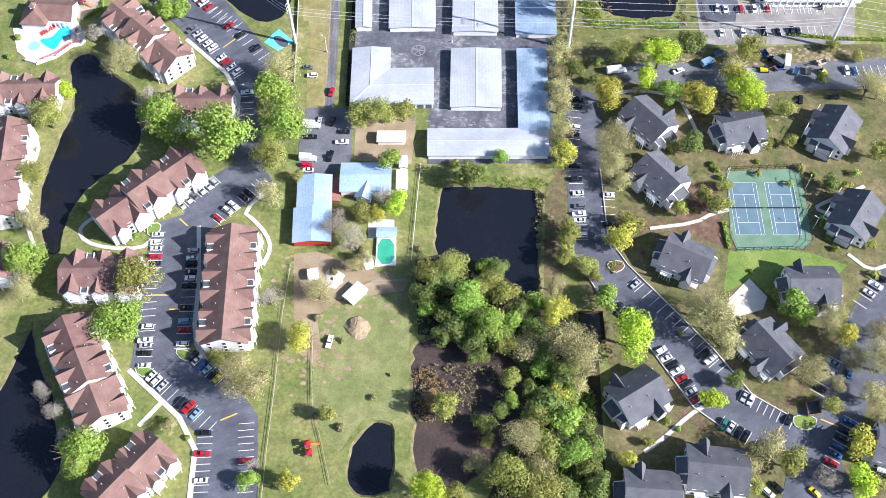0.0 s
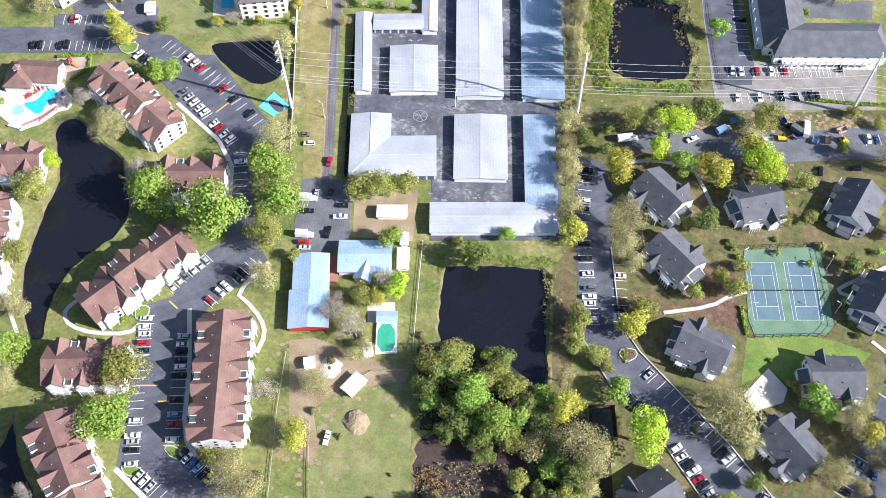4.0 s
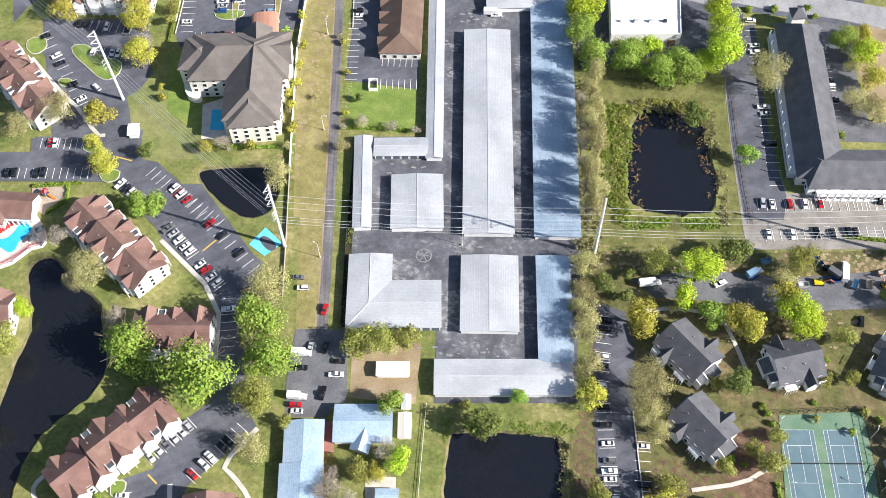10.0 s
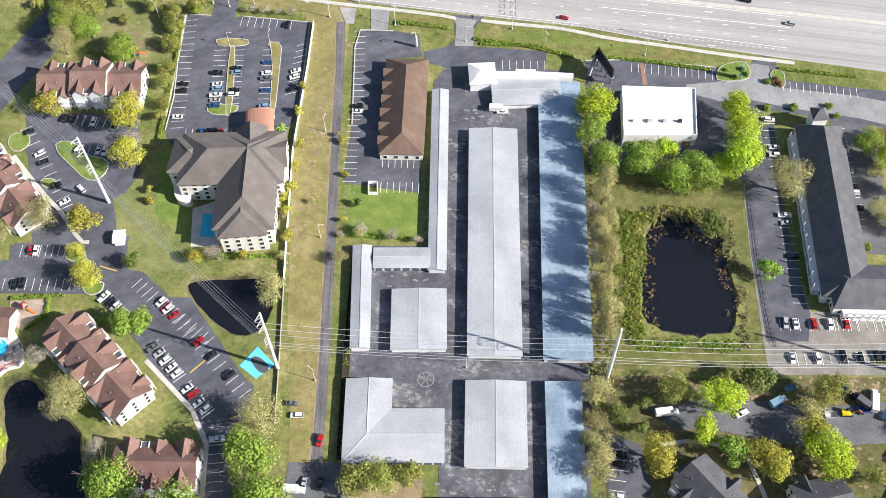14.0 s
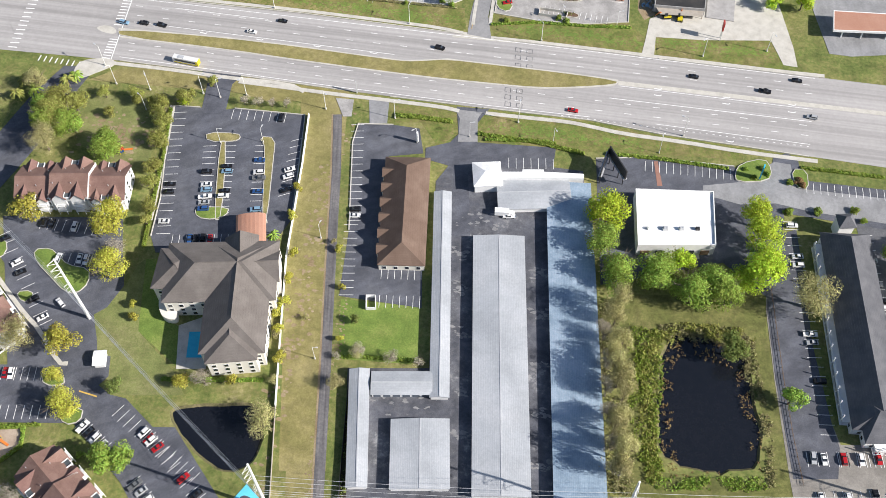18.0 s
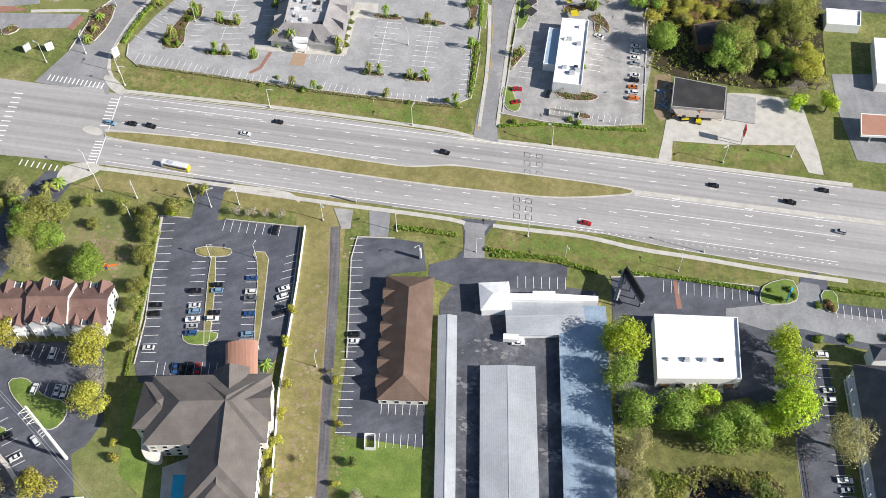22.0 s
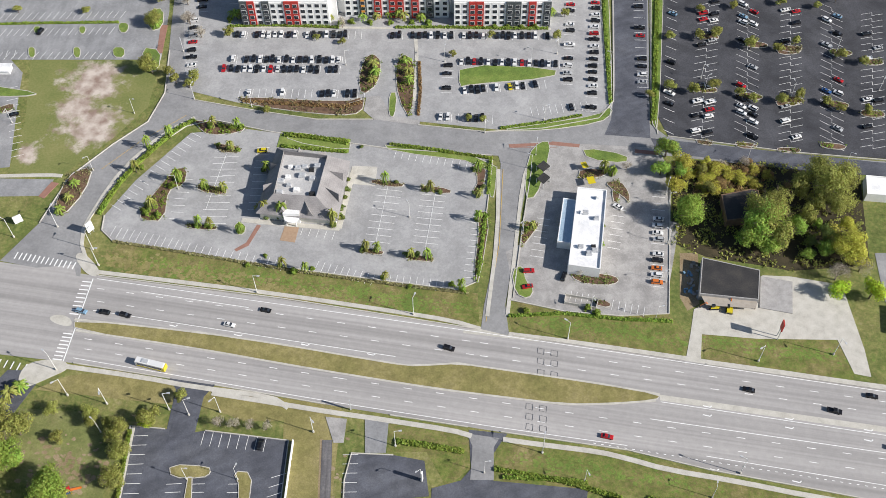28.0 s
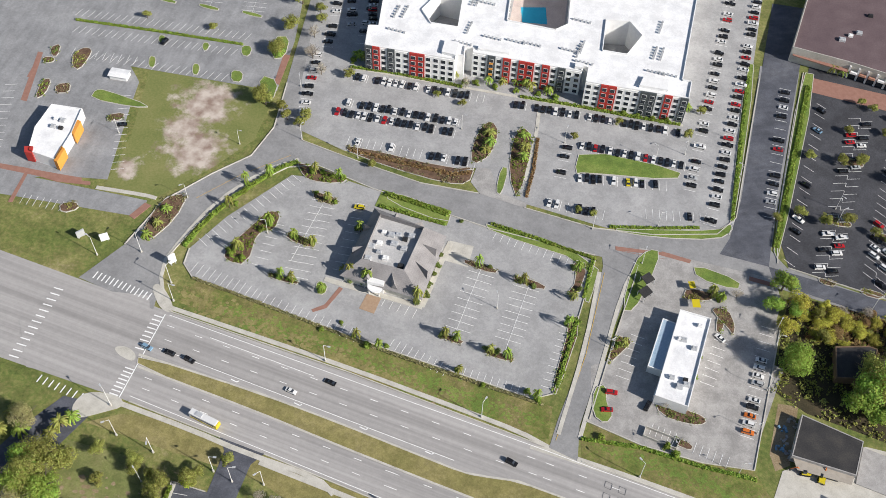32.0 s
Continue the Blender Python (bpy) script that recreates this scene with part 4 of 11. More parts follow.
smear([(-22.2, 142.1), (-19.8, 141.8), (-16.3, 143.1), (-15.8, 140.8), (-18.5, 140.8), (-21.6, 139.8)])
smear([(0.7, 162.5), (3.0, 162.2), (6.7, 163.5), (7.1, 161.1), (4.3, 161.1), (1.1, 160.1)])
smear([(1.3, 155.5), (3.7, 155.2), (7.3, 156.5), (7.7, 154.2), (4.9, 154.1), (1.8, 153.2)])
smear([(1.7, 151.1), (4.1, 150.7), (7.7, 152.0), (8.1, 149.7), (5.3, 149.7), (2.2, 148.7)])
smear([(2.3, 144.3), (4.7, 144.0), (8.2, 145.3), (8.7, 143.0), (5.9, 142.9), (2.8, 142.0)])
smear([(-37.9, 273.9), (-35.5, 273.6), (-32.0, 274.9), (-31.5, 272.6), (-34.2, 272.6), (-37.4, 271.6)])
smear([(-36.0, 258.2), (-33.6, 257.9), (-30.1, 259.2), (-29.7, 257.0), (-32.4, 256.9), (-35.5, 256.0)])
smear([(-33.2, 239.4), (-30.9, 239.2), (-27.5, 240.4), (-27.1, 238.3), (-29.7, 238.2), (-32.7, 237.3)])
smear([(-29.9, 215.9), (-27.7, 215.7), (-24.4, 216.9), (-24.0, 214.9), (-26.5, 214.8), (-29.4, 213.9)])
smear([(-28.5, 201.0), (-26.4, 200.8), (-23.1, 201.9), (-22.7, 200.0), (-25.2, 199.9), (-28.1, 199.1)])
smear([(-7.5, 268.1), (-5.2, 267.8), (-1.6, 269.1), (-1.2, 266.8), (-3.9, 266.8), (-7.1, 265.8)])
smear([(-5.4, 251.2), (-3.1, 250.9), (0.4, 252.1), (0.8, 250.0), (-1.9, 249.9), (-5.0, 249.0)])
smear([(-3.8, 229.6), (-1.6, 229.3), (1.8, 230.5), (2.2, 228.4), (-0.4, 228.4), (-3.4, 227.5)])
smear([(-1.6, 210.5), (0.6, 210.3), (3.9, 211.4), (4.2, 209.5), (1.7, 209.4), (-1.2, 208.6)])
smear([(-0.1, 192.4), (2.0, 192.2), (5.2, 193.3), (5.6, 191.4), (3.1, 191.3), (0.3, 190.5)])
smear([(1.4, 162.9), (3.4, 162.7), (6.5, 163.8), (6.8, 162.1), (4.4, 162.0), (1.7, 161.2)])
smear([(2.1, 156.5), (4.1, 156.3), (7.1, 157.4), (7.5, 155.7), (5.1, 155.6), (2.5, 154.8)])
smear([(-23.3, 153.4), (-21.3, 153.2), (-18.2, 154.2), (-17.9, 152.6), (-20.2, 152.5), (-22.9, 151.7)])
smear([(-22.6, 148.1), (-20.6, 148.0), (-17.6, 149.0), (-17.3, 147.3), (-19.6, 147.3), (-22.2, 146.5)])
smear([(-43.2, 165.4), (-35.4, 166.8), (-33.7, 162.1), (-38.2, 158.2), (-42.4, 159.9)])
smear([(-58.4, 208.8), (-41.7, 212.2), (-40.1, 208.6), (-49.7, 208.4), (-55.7, 205.4)])
smear([(-20.9, 131.1), (-7.9, 133.7), (-3.9, 131.2), (-9.6, 131.5), (-18.6, 128.0)])
smear([(-36.2, 173.0), (-26.5, 176.5), (-14.2, 175.7), (-24.0, 172.2)])
smear([(-38.7, 290.6), (-23.4, 289.9), (-18.8, 286.6), (-29.5, 286.0), (-37.2, 286.9)])
smear([(-25.3, 125.0), (-7.9, 132.1), (3.5, 132.0), (-5.4, 130.1), (-20.5, 123.3)])

# ---- buildings ----
def axis_of(ends):
    (x0, y0), (x1, y1) = ends
    return (x0 + x1) / 2, (y0 + y1) / 2, math.hypot(x1 - x0, y1 - y0), math.atan2(y1 - y0, x1 - x0)

def roof_geo(L, W, eave, rise, hip, over=0.5):
    """A ridged roof along x; hip is how far each ridge end draws in. The eaves hang over by over."""
    g = Geo()
    a, b, h = L / 2 + over, W / 2 + over, eave - over * rise / (W / 2)
    t = 0.25
    r = a - hip
    v = [(-a, -b, h), (a, -b, h), (a, b, h), (-a, b, h), (-r, 0, eave + rise), (r, 0, eave + rise)]
    g.v = v + [(x, y, z - t) for x, y, z in v]
    g.f = [(0, 1, 5, 4), (2, 3, 4, 5), (3, 0, 4), (1, 2, 5)] if hip > 0.05 else [(0, 1, 5, 4), (2, 3, 4, 5)]
    g.f += [tuple(6 + i for i in f[::-1]) for f in list(g.f)]
    rim = [(0, 1), (1, 2), (2, 3), (3, 0)] if hip > 0.05 else [(0, 1), (1, 5), (5, 2), (2, 3), (3, 4), (4, 0)]
    g.f += [(b_, a_, a_ + 6, b_ + 6) for a_, b_ in rim]
    return g

def wall_geo(L, W, eave, rise, hip):
    g = Geo()
    g.box(0, 0, 0, L, W, eave)
    if hip <= 0.05:
        for s in (-1, 1):
            x = s * L / 2
            p = [(x, -W / 2, eave), (x, W / 2, eave), (x, 0, eave + rise)]
            g.face(p if s > 0 else p[::-1])
    return g

WINDOW = {}
def window_mesh(w, h):
    """A framed window, its dark pane a second material of the one mesh."""
    key = (w, h)
    if key not in WINDOW:
        f = Geo()
        f.box(0, 0, 0, w + 0.24, 0.1, h + 0.24)
        f.box(0, -0.04, 0.12, w, 0.1, h)
        me = f.mesh("window", "trim")
        me.materials.append(M["glass"])
        for p in me.polygons[6:]:
            p.material_index = 1
        WINDOW[key] = me
    return WINDOW[key]

def add_windows(parent, L, W, eave, sides, storeys, gap, w=1.1, h=1.4, z0=1.0):
    """Rows of windows on the long (s, n) and short (e, w) walls of a block."""
    fm = window_mesh(w, h)
    turn, up = 0.0, parent
    while up:
        turn, up = turn + up.matrix_basis.to_euler().z, up.parent
    for side in sides:
        facing = turn + {"s": -1.5708, "n": 1.5708, "e": 0.0, "w": 3.1416}[side]
        if math.sin(facing) > 0.3 or math.cos(facing) * (parent.matrix_basis.translation.x + 20) > 0.6 * abs(parent.matrix_basis.translation.x + 20):
            continue
        run = L if side in "sn" else W
        k = max(1, int(run / gap))
        for st in range(storeys):
            z = z0 + st * (eave / storeys)
            for i in range(k):
                u = -run / 2 + (i + 0.5) * run / k
                at, rz = {"s": ((u, -W / 2 - 0.03, z), 0), "n": ((u, W / 2 + 0.03, z), math.pi), "e": ((L / 2 + 0.03, u, z), math.pi / 2), "w": ((-L / 2 - 0.03, u, z), -math.pi / 2)}[side]
                part("window", fm, "", parent, at=at, rz=rz)

def block(parent, L, W, eave, rise, hip, wall, roof, x=0.0, y=0.0, rz=0.0, name="wing"):
    wl = part(name + "_wall" if name else "wall", wall_geo(L, W, eave, rise, hip), wall, parent, at=(x, y, 0), rz=rz)
    rf = part(name + "_roof" if name else "roof", roof_geo(L, W, eave, rise, hip), roof, parent, at=(x, y, 0), rz=rz)
    return wl, rf

def cross_gable(parent, u, side, W, width, reach, eave, rise, wall, roof, main_rise):
    """A small gable that stands out of a long side: its ridge runs square to the main one."""
    out = W / 2 + reach
    depth = out - (W / 2) * (1 - min(0.95, rise / main_rise)) + 1.0
    cy = side * (out - depth / 2)
    wl = part("gable_wall", wall_geo(depth, width, eave, rise, 0), wall, parent, at=(u, cy, 0), rz=math.pi / 2)
    rf = part("gable_roof", roof_geo(depth, width, eave, rise, 0, 0.35), roof, parent, at=(u, cy, 0.02), rz=math.pi / 2)
    return wl

def recess_mesh():
    """A balcony at the eaves: a white boxed rim round a solid block, dark for a recess in shade."""
    if not RECESS:
        g = Geo()
        for x in (-1.25, 1.25):
            g.box(x, 0, -1.6, 0.18, 2.3, 2.7)
        for y in (-1.1, 1.1):
            g.box(0, y, -1.6, 2.5, 0.18, 2.2)
        n = len(g.f)
        # solid block; its dark colour stands for the shade inside the recess
        g.box(0, 0, -1.2, 2.4, 2.1, 1.9)
        me = g.mesh("roof_balcony", "trim")
        me.materials.append(M["dark_panel"])
        for p in me.polygons[n:]:
            p.material_index = 1
        RECESS.append(me)
    return RECESS[0]
RECESS = []

def apartment(ends, W, gables, eave=7.4, rise=3.9, hip=0.0, label="", steps=(0.0,)):
    """Sections of equal length under stepped ridged roofs; steps lists how far each one stands up. Gables, wide and narrow, run square to the ridge."""
    cx, cy, L, a = axis_of(ends)
    th = thing("apartment_building", label or "three-storey apartment house, red-brown shingle roof, white siding", "building", (cx, cy, 0), a, "red-roofed apartments")
    k = len(steps)
    for i, up in enumerate(steps):
        block(th, L / k - 0.02, W, eave + up, rise, hip, "siding", "red_roof", x=L * ((i + 0.5) / k - 0.5), y=0, name="main")
    for i in range(1, k):
        if steps[i] != steps[i - 1]:
            g = wall_geo(0.5, W + 0.9, eave + max(steps[i], steps[i - 1]) - 0.3, rise, 0)
            part("party_wall", g, "trim", th, at=(L * (i / k - 0.5) + (0.3 if steps[i] < steps[i - 1] else -0.3), 0, 0.12))
    for side in (-1, 1):
        for j in range(gables):
            u = -L / 2 + (j + 0.5) * L / gables
            lift = steps[min(k - 1, int((u / L + 0.5) * k))]
            wide = min(6.4, L / gables * 0.74) * (0.7 if j % 3 == 1 else 1.0)
            cross_gable(th, u, side, W, wide, 1.1, eave + lift - 0.1, wide * 0.52, "siding", "red_roof", rise)
            part("balcony", balcony_mesh(), "", th, at=(u, side * (W / 2 + 1.5), 0), rz=0 if side < 0 else math.pi)
            if j < gables - 1 and (j + side) % 2:
                v = u + 0.5 * L / gables
                lift = steps[min(k - 1, int((v / L + 0.5) * k))]
                part("roof_balcony", recess_mesh(), "", th, "white boxed balcony on the eaves, dark block for its shaded recess", at=(v, side * (W / 2 - 0.2), eave + lift - 0.2))
    add_windows(th, L, W, eave, "snew", 3, 4.8)
    for j in range(gables * 2):
        u = -L / 2 + (j + 0.3) * L / (gables * 2)
        y = W * 0.22 * (1 if j % 2 else -1)
        g = Geo()
        g.tube((0, 0, 0), (0, 0, rise * 0.16 + 0.75), 0.12, 0.12)
        part("vent_pipe", g, "steel", th, at=(u, y, eave + rise * 0.4 + steps[min(k - 1, int((u / L + 0.5) * k))]))
    return th

BALCONY = []
def balcony_mesh():
    if not BALCONY:
        g = Geo()
        for z in (2.5, 5.1):
            g.box(0, 0, z, 3.2, 1.5, 0.18)
            g.box(0, -0.7, z + 0.95, 3.2, 0.08, 0.08)
            for x in (-1.55, -0.8, 0, 0.8, 1.55):
                g.box(x, -0.7, z + 0.15, 0.07, 0.07, 0.85)
        for x in (-1.55, 1.55):
            g.box(x, -0.65, 0, 0.18, 0.18, 7.0)
        BALCONY.append(g.mesh("balcony", "trim"))
    return BALCONY[0]

def lean_roof(parent, x, y, sx, sy, low, high, toward, name, wall="siding", roof="grey_roof"):
    """A low annex whose roof falls outward along x (toward is -1 or 1), with a white rim on its sides."""
    g = Geo()
    g.box(x, y, 0, sx, sy, low)
    part(name + "_wall", g, wall, parent)
    x0, x1 = x - toward * (sx / 2), x + toward * (sx / 2 + 0.4)
    g = Geo()
    for t in (0.0, -0.18):
        pts = [(x0, y - sy / 2, high + t), (x0, y + sy / 2, high + t), (x1, y + sy / 2, low + t), (x1, y - sy / 2, low + t)]
        g.face(pts if (toward < 0) == (t == 0.0) else pts[::-1])
    part(name + "_roof", g, roof, parent)
    for q in (-1, 1):
        g = Geo()
        yy = y + q * (sy / 2 + 0.1)
        g.face([(x0, yy, 0), (x1, yy, 0), (x1, yy, low + 0.25), (x0, yy, high + 0.25)])
        g.face([(x0, yy + 0.25 * q, 0), (x0, yy + 0.25 * q, high + 0.25), (x1, yy + 0.25 * q, low + 0.25), (x1, yy + 0.25 * q, 0)])
        g.face([(x0, yy, high + 0.25), (x1, yy, low + 0.25), (x1, yy + 0.25 * q, low + 0.25), (x0, yy + 0.25 * q, high + 0.25)])
        part(name + "_rim", g, "trim", parent)

def house(ends, front=-1, W=15.0, eave=5.2, rise=4.6, label=""):
    """The first end carries the lean-to; front is the side of the porch."""
    cx, cy, L, a = axis_of(ends)
    th = thing("house", label or "two-storey house, dark grey shingle roof, white siding", "house", (cx, cy, 0), a, "grey-roofed houses")
    block(th, L, W, eave, rise, 0.0, "siding", "grey_roof", name="main")
    f = front
    lean_roof(th, -L / 2 - 1.5, -f * 0.6, 3.0, 5.4, 3.6, 5.0, -1, "annex")
    lean_roof(th, -L / 2 - 1.1, f * 4.3, 2.2, 3.0, 4.4, 5.0, -1, "stair")
    lean_roof(th, L / 2 + 0.8, -f * 0.5, 1.6, 8.4, 4.2, 5.0, 1, "end_bay")
    cross_gable(th, -L * 0.2, -f, W, 2.7, 1.7, eave + 0.3, 2.5, "siding", "grey_roof", rise)
    cross_gable(th, L * 0.18, f, W, 3.4, 2.6, 4.6, 2.5, "siding", "grey_roof", rise)
    # white timber balconies on the front
    for u, w in ((-L * 0.26, 4.2), (L * 0.38, 2.6)):
        g = Geo()
        y = f * (W / 2 + 1.1)
        g.box(u, y, 2.6, w, 2.0, 0.2)
        g.box(u, y + f * 0.95, 3.55, w, 0.1, 0.12)
        g.box(u, y + f * 0.95, 5.0, w, 0.14, 0.2)
        for j in range(5):
            g.box(u - w / 2 + 0.1 + j * (w - 0.2) / 4, y + f * 0.95, 0, 0.16, 0.16, 5.1)
        part("porch", g, "trim", th, "white timber porch and balcony")
    for j in range(4):
        g = Geo()
        g.tube((0, 0, 0), (0, 0, 0.9), 0.12, 0.12)
        part("vent_pipe", g, "steel", th, at=(-L * 0.35 + j * L * 0.22, W * (0.2 if j % 2 else -0.22), eave + rise * 0.55))
    add_windows(th, L, W, eave, "snew", 2, 3.4)
    return th

def flat_building(name, pts, h, wall, roof, label, parapet=0.7, kind_cat="building"):
    """A flat-roofed building on any outline: wall, roof deck below a parapet, coping."""
    th = thing(name, label, kind_cat)
    a = sum(pts[i - 1][0] * pts[i][1] - pts[i][0] * pts[i - 1][1] for i in range(len(pts)))
    pts = pts if a > 0 else pts[::-1]
    g = Geo()
    g.slab(pts, 0, h)
    part("wall", g, wall, th)
    n = len(pts)
    t = 0.35
    inner = []
    for i in range(n):
        p, q, r = Vector(pts[i - 1]), Vector(pts[i]), Vector(pts[(i + 1) % n])
        d0, d1 = (q - p).normalized(), (r - q).normalized()
        n0, n1 = Vector((-d0.y, d0.x)), Vector((-d1.y, d1.x))
        m = (n0 + n1) / max(0.3, 1 + n0.dot(n1))
        inner.append(tuple(q + m * t))
    g = Geo()
    g.slab(inner, h - 0.1, h + 0.02)
    part("roof", g, roof, th)
    g = Geo()
    for i in range(n):
        j = (i + 1) % n
        o0, o1, i0, i1 = pts[i], pts[j], inner[i], inner[j]
        g.face([(*o0, h), (*o1, h), (*o1, h + parapet), (*o0, h + parapet)])
        g.face([(*o0, h + parapet), (*o1, h + parapet), (*i1, h + parapet), (*i0, h + parapet)])
        g.face([(*i1, h), (*i0, h), (*i0, h + parapet), (*i1, h + parapet)])
    part("parapet", g, wall, th)
    return th

def roof_units(parent, pts, z, size=2.0, material="steel"):
    for k, (x, y) in enumerate(pts):
        g = Geo()
        s = size * (0.8 + 0.5 * ((k * 37) % 10) / 10)
        g.box(0, 0, 0, s, s * 0.8, 1.1)
        g.box(0, 0, 1.1, s * 0.7, s * 0.5, 0.25)
        for q in (-1, 1):
            g.box(q * s * 0.3, 0, 1.3, s * 0.2, s * 0.3, 0.15)
        part("roof_unit", g, material if k % 3 else ("dark_metal" if k % 2 else "trim"), parent, "grey rooftop air-conditioning unit", at=(x, y, z), rz=0.1)

apartment([(-145.3, 42.6), (-118.3, 46.4)], 14.5, 3)
apartment([(-110.8, 98.0), (-138.2, 64.9)], 14.5, 5, steps=(0.0, 1.7, 0.0))
apartment([(-128.7, 122.4), (-102.0, 125.4)], 14.0, 3)
apartment([(-163.1, 170.2), (-129.0, 144.2)], 14.5, 5, steps=(0.3, 1.8, 0.0))
apartment([(-88.4, 68.2), (-81.4, 22.5)], 16.0, 6)
apartment([(-137.4, 23.4), (-114.2, -9.5)], 15.0, 5, steps=(1.8, 1.8, 0.0))
apartment([(-93.5, -15.4), (-107.6, -38.5)], 14.5, 4, steps=(0.0, 1.4))
apartment([(-201.1, 121.4), (-174.0, 125.0)], 12.5, 3)
apartment([(-186.9, 106.9), (-176.6, 62.5)], 13.0, 5, steps=(0.0, 1.6))
apartment([(-180.0, 42.7), (-164.9, 46.3)], 12.0, 2)
apartment([(-208.6, 279.6), (-167.0, 284.8)], 16.0, 6, steps=(0.0, 1.6, 0.0))
apartment([(-222.5, 242.5), (-190.0, 213.2)], 13.0, 5, steps=(0.3, 1.7, 0.0))

def clubhouse():
    th = thing("clubhouse", "low clubhouse with red-brown hip roofs beside the pool", "building", (-191.0, 170.2, 0), 0.05)
    block(th, 17.0, 11.0, 4.2, 3.0, 0.0, "siding", "red_roof", name="main")
    block(th, 13.0, 11.0, 4.2, 3.0, 5.4, "siding", "red_roof", x=-7.0, y=-2.0, rz=math.pi / 2, name="wing")
    g = Geo()
    g.box(-8.0, -1.2, 5.2, 2.2, 2.2, 2.6)
    part("cupola", g, "trim", th, "white cupola on the roof")
    g = Geo()
    g.box(-8.0, -1.2, 7.8, 2.8, 2.8, 1.3, 0, 0.05)
    part("cupola_roof", g, "red_roof", th)
    g = Geo()
    for k in range(6):
        g.box(-2.5 + k * 2.0, -6.6, 0, 0.3, 0.3, 3.6)
    g.box(2.6, -6.6, 3.5, 11.0, 0.5, 0.35)
    part("veranda", g, "trim", th, "white posted veranda")
clubhouse()

house([(69.4, 132.3), (56.5, 145.3)], 1)
house([(91.1, 136.2), (106.3, 141.7)], -1)
house([(131.0, 133.7), (139.4, 150.3)], 1)
house([(74.0, 105.8), (61.9, 118.2)], 1)
house([(69.7, 79.6), (85.3, 73.8)], -1)
house([(135.8, 94.5), (144.4, 110.2)], 1)
house([(113.4, 69.2), (130.3, 71.2)], -1)
house([(100.9, 50.3), (111.7, 37.8)], -1)
house([(54.4, 15.8), (67.5, 26.2)], -1)
house([(77.6, -2.4), (96.3, -2.2)], -1)
house([(57.7, -13.1), (74.7, -12.3)], -1)
house([(138.9, 13.9), (156.3, 10.2)], -1)

# storage halls
DOOR = []
def door_mesh():
    if not DOOR:
        g = Geo()
        g.box(0, 0, 0.05, 2.5, 0.08, 2.25)
        for k in range(5):
            g.box(0, -0.05, 0.15 + k * 0.44, 2.5, 0.05, 0.08)
        DOOR.append(g.mesh("roller_door", "door_slate"))
    return DOOR[0]

def storage(ends, W, eave=3.0, rise=0.7, hip=0.0, doors="sn", label="long low storage hall with pale ribbed metal roof", roof="metal_roof", gap=3.3):
    cx, cy, L, a = axis_of(ends)
    th = thing("storage_hall", label, "building", (cx, cy, 0), a, "storage halls")
    block(th, L, W, eave, rise, hip, "trim", roof, name="hall")
    for side in doors:
        run = L if side in "sn" else W
        k = int(run / gap)
        for i in range(k):
            u = -run / 2 + (i + 0.5) * run / k
            at, rz = {"s": ((u, -W / 2 - 0.03, 0), 0), "n": ((u, W / 2 + 0.03, 0), math.pi), "e": ((L / 2 + 0.03, u, 0), math.pi / 2), "w": ((-L / 2 - 0.03, u, 0), -math.pi / 2)}[side]
            part("roller_door", door_mesh(), "", th, at=at, rz=rz)
    if rise > 0.5:
        g = Geo()
        g.box(0, 0, eave + rise - 0.02, L + 0.6, 0.35, 0.1)
        part("ridge_cap", g, "steel", th)
    return th

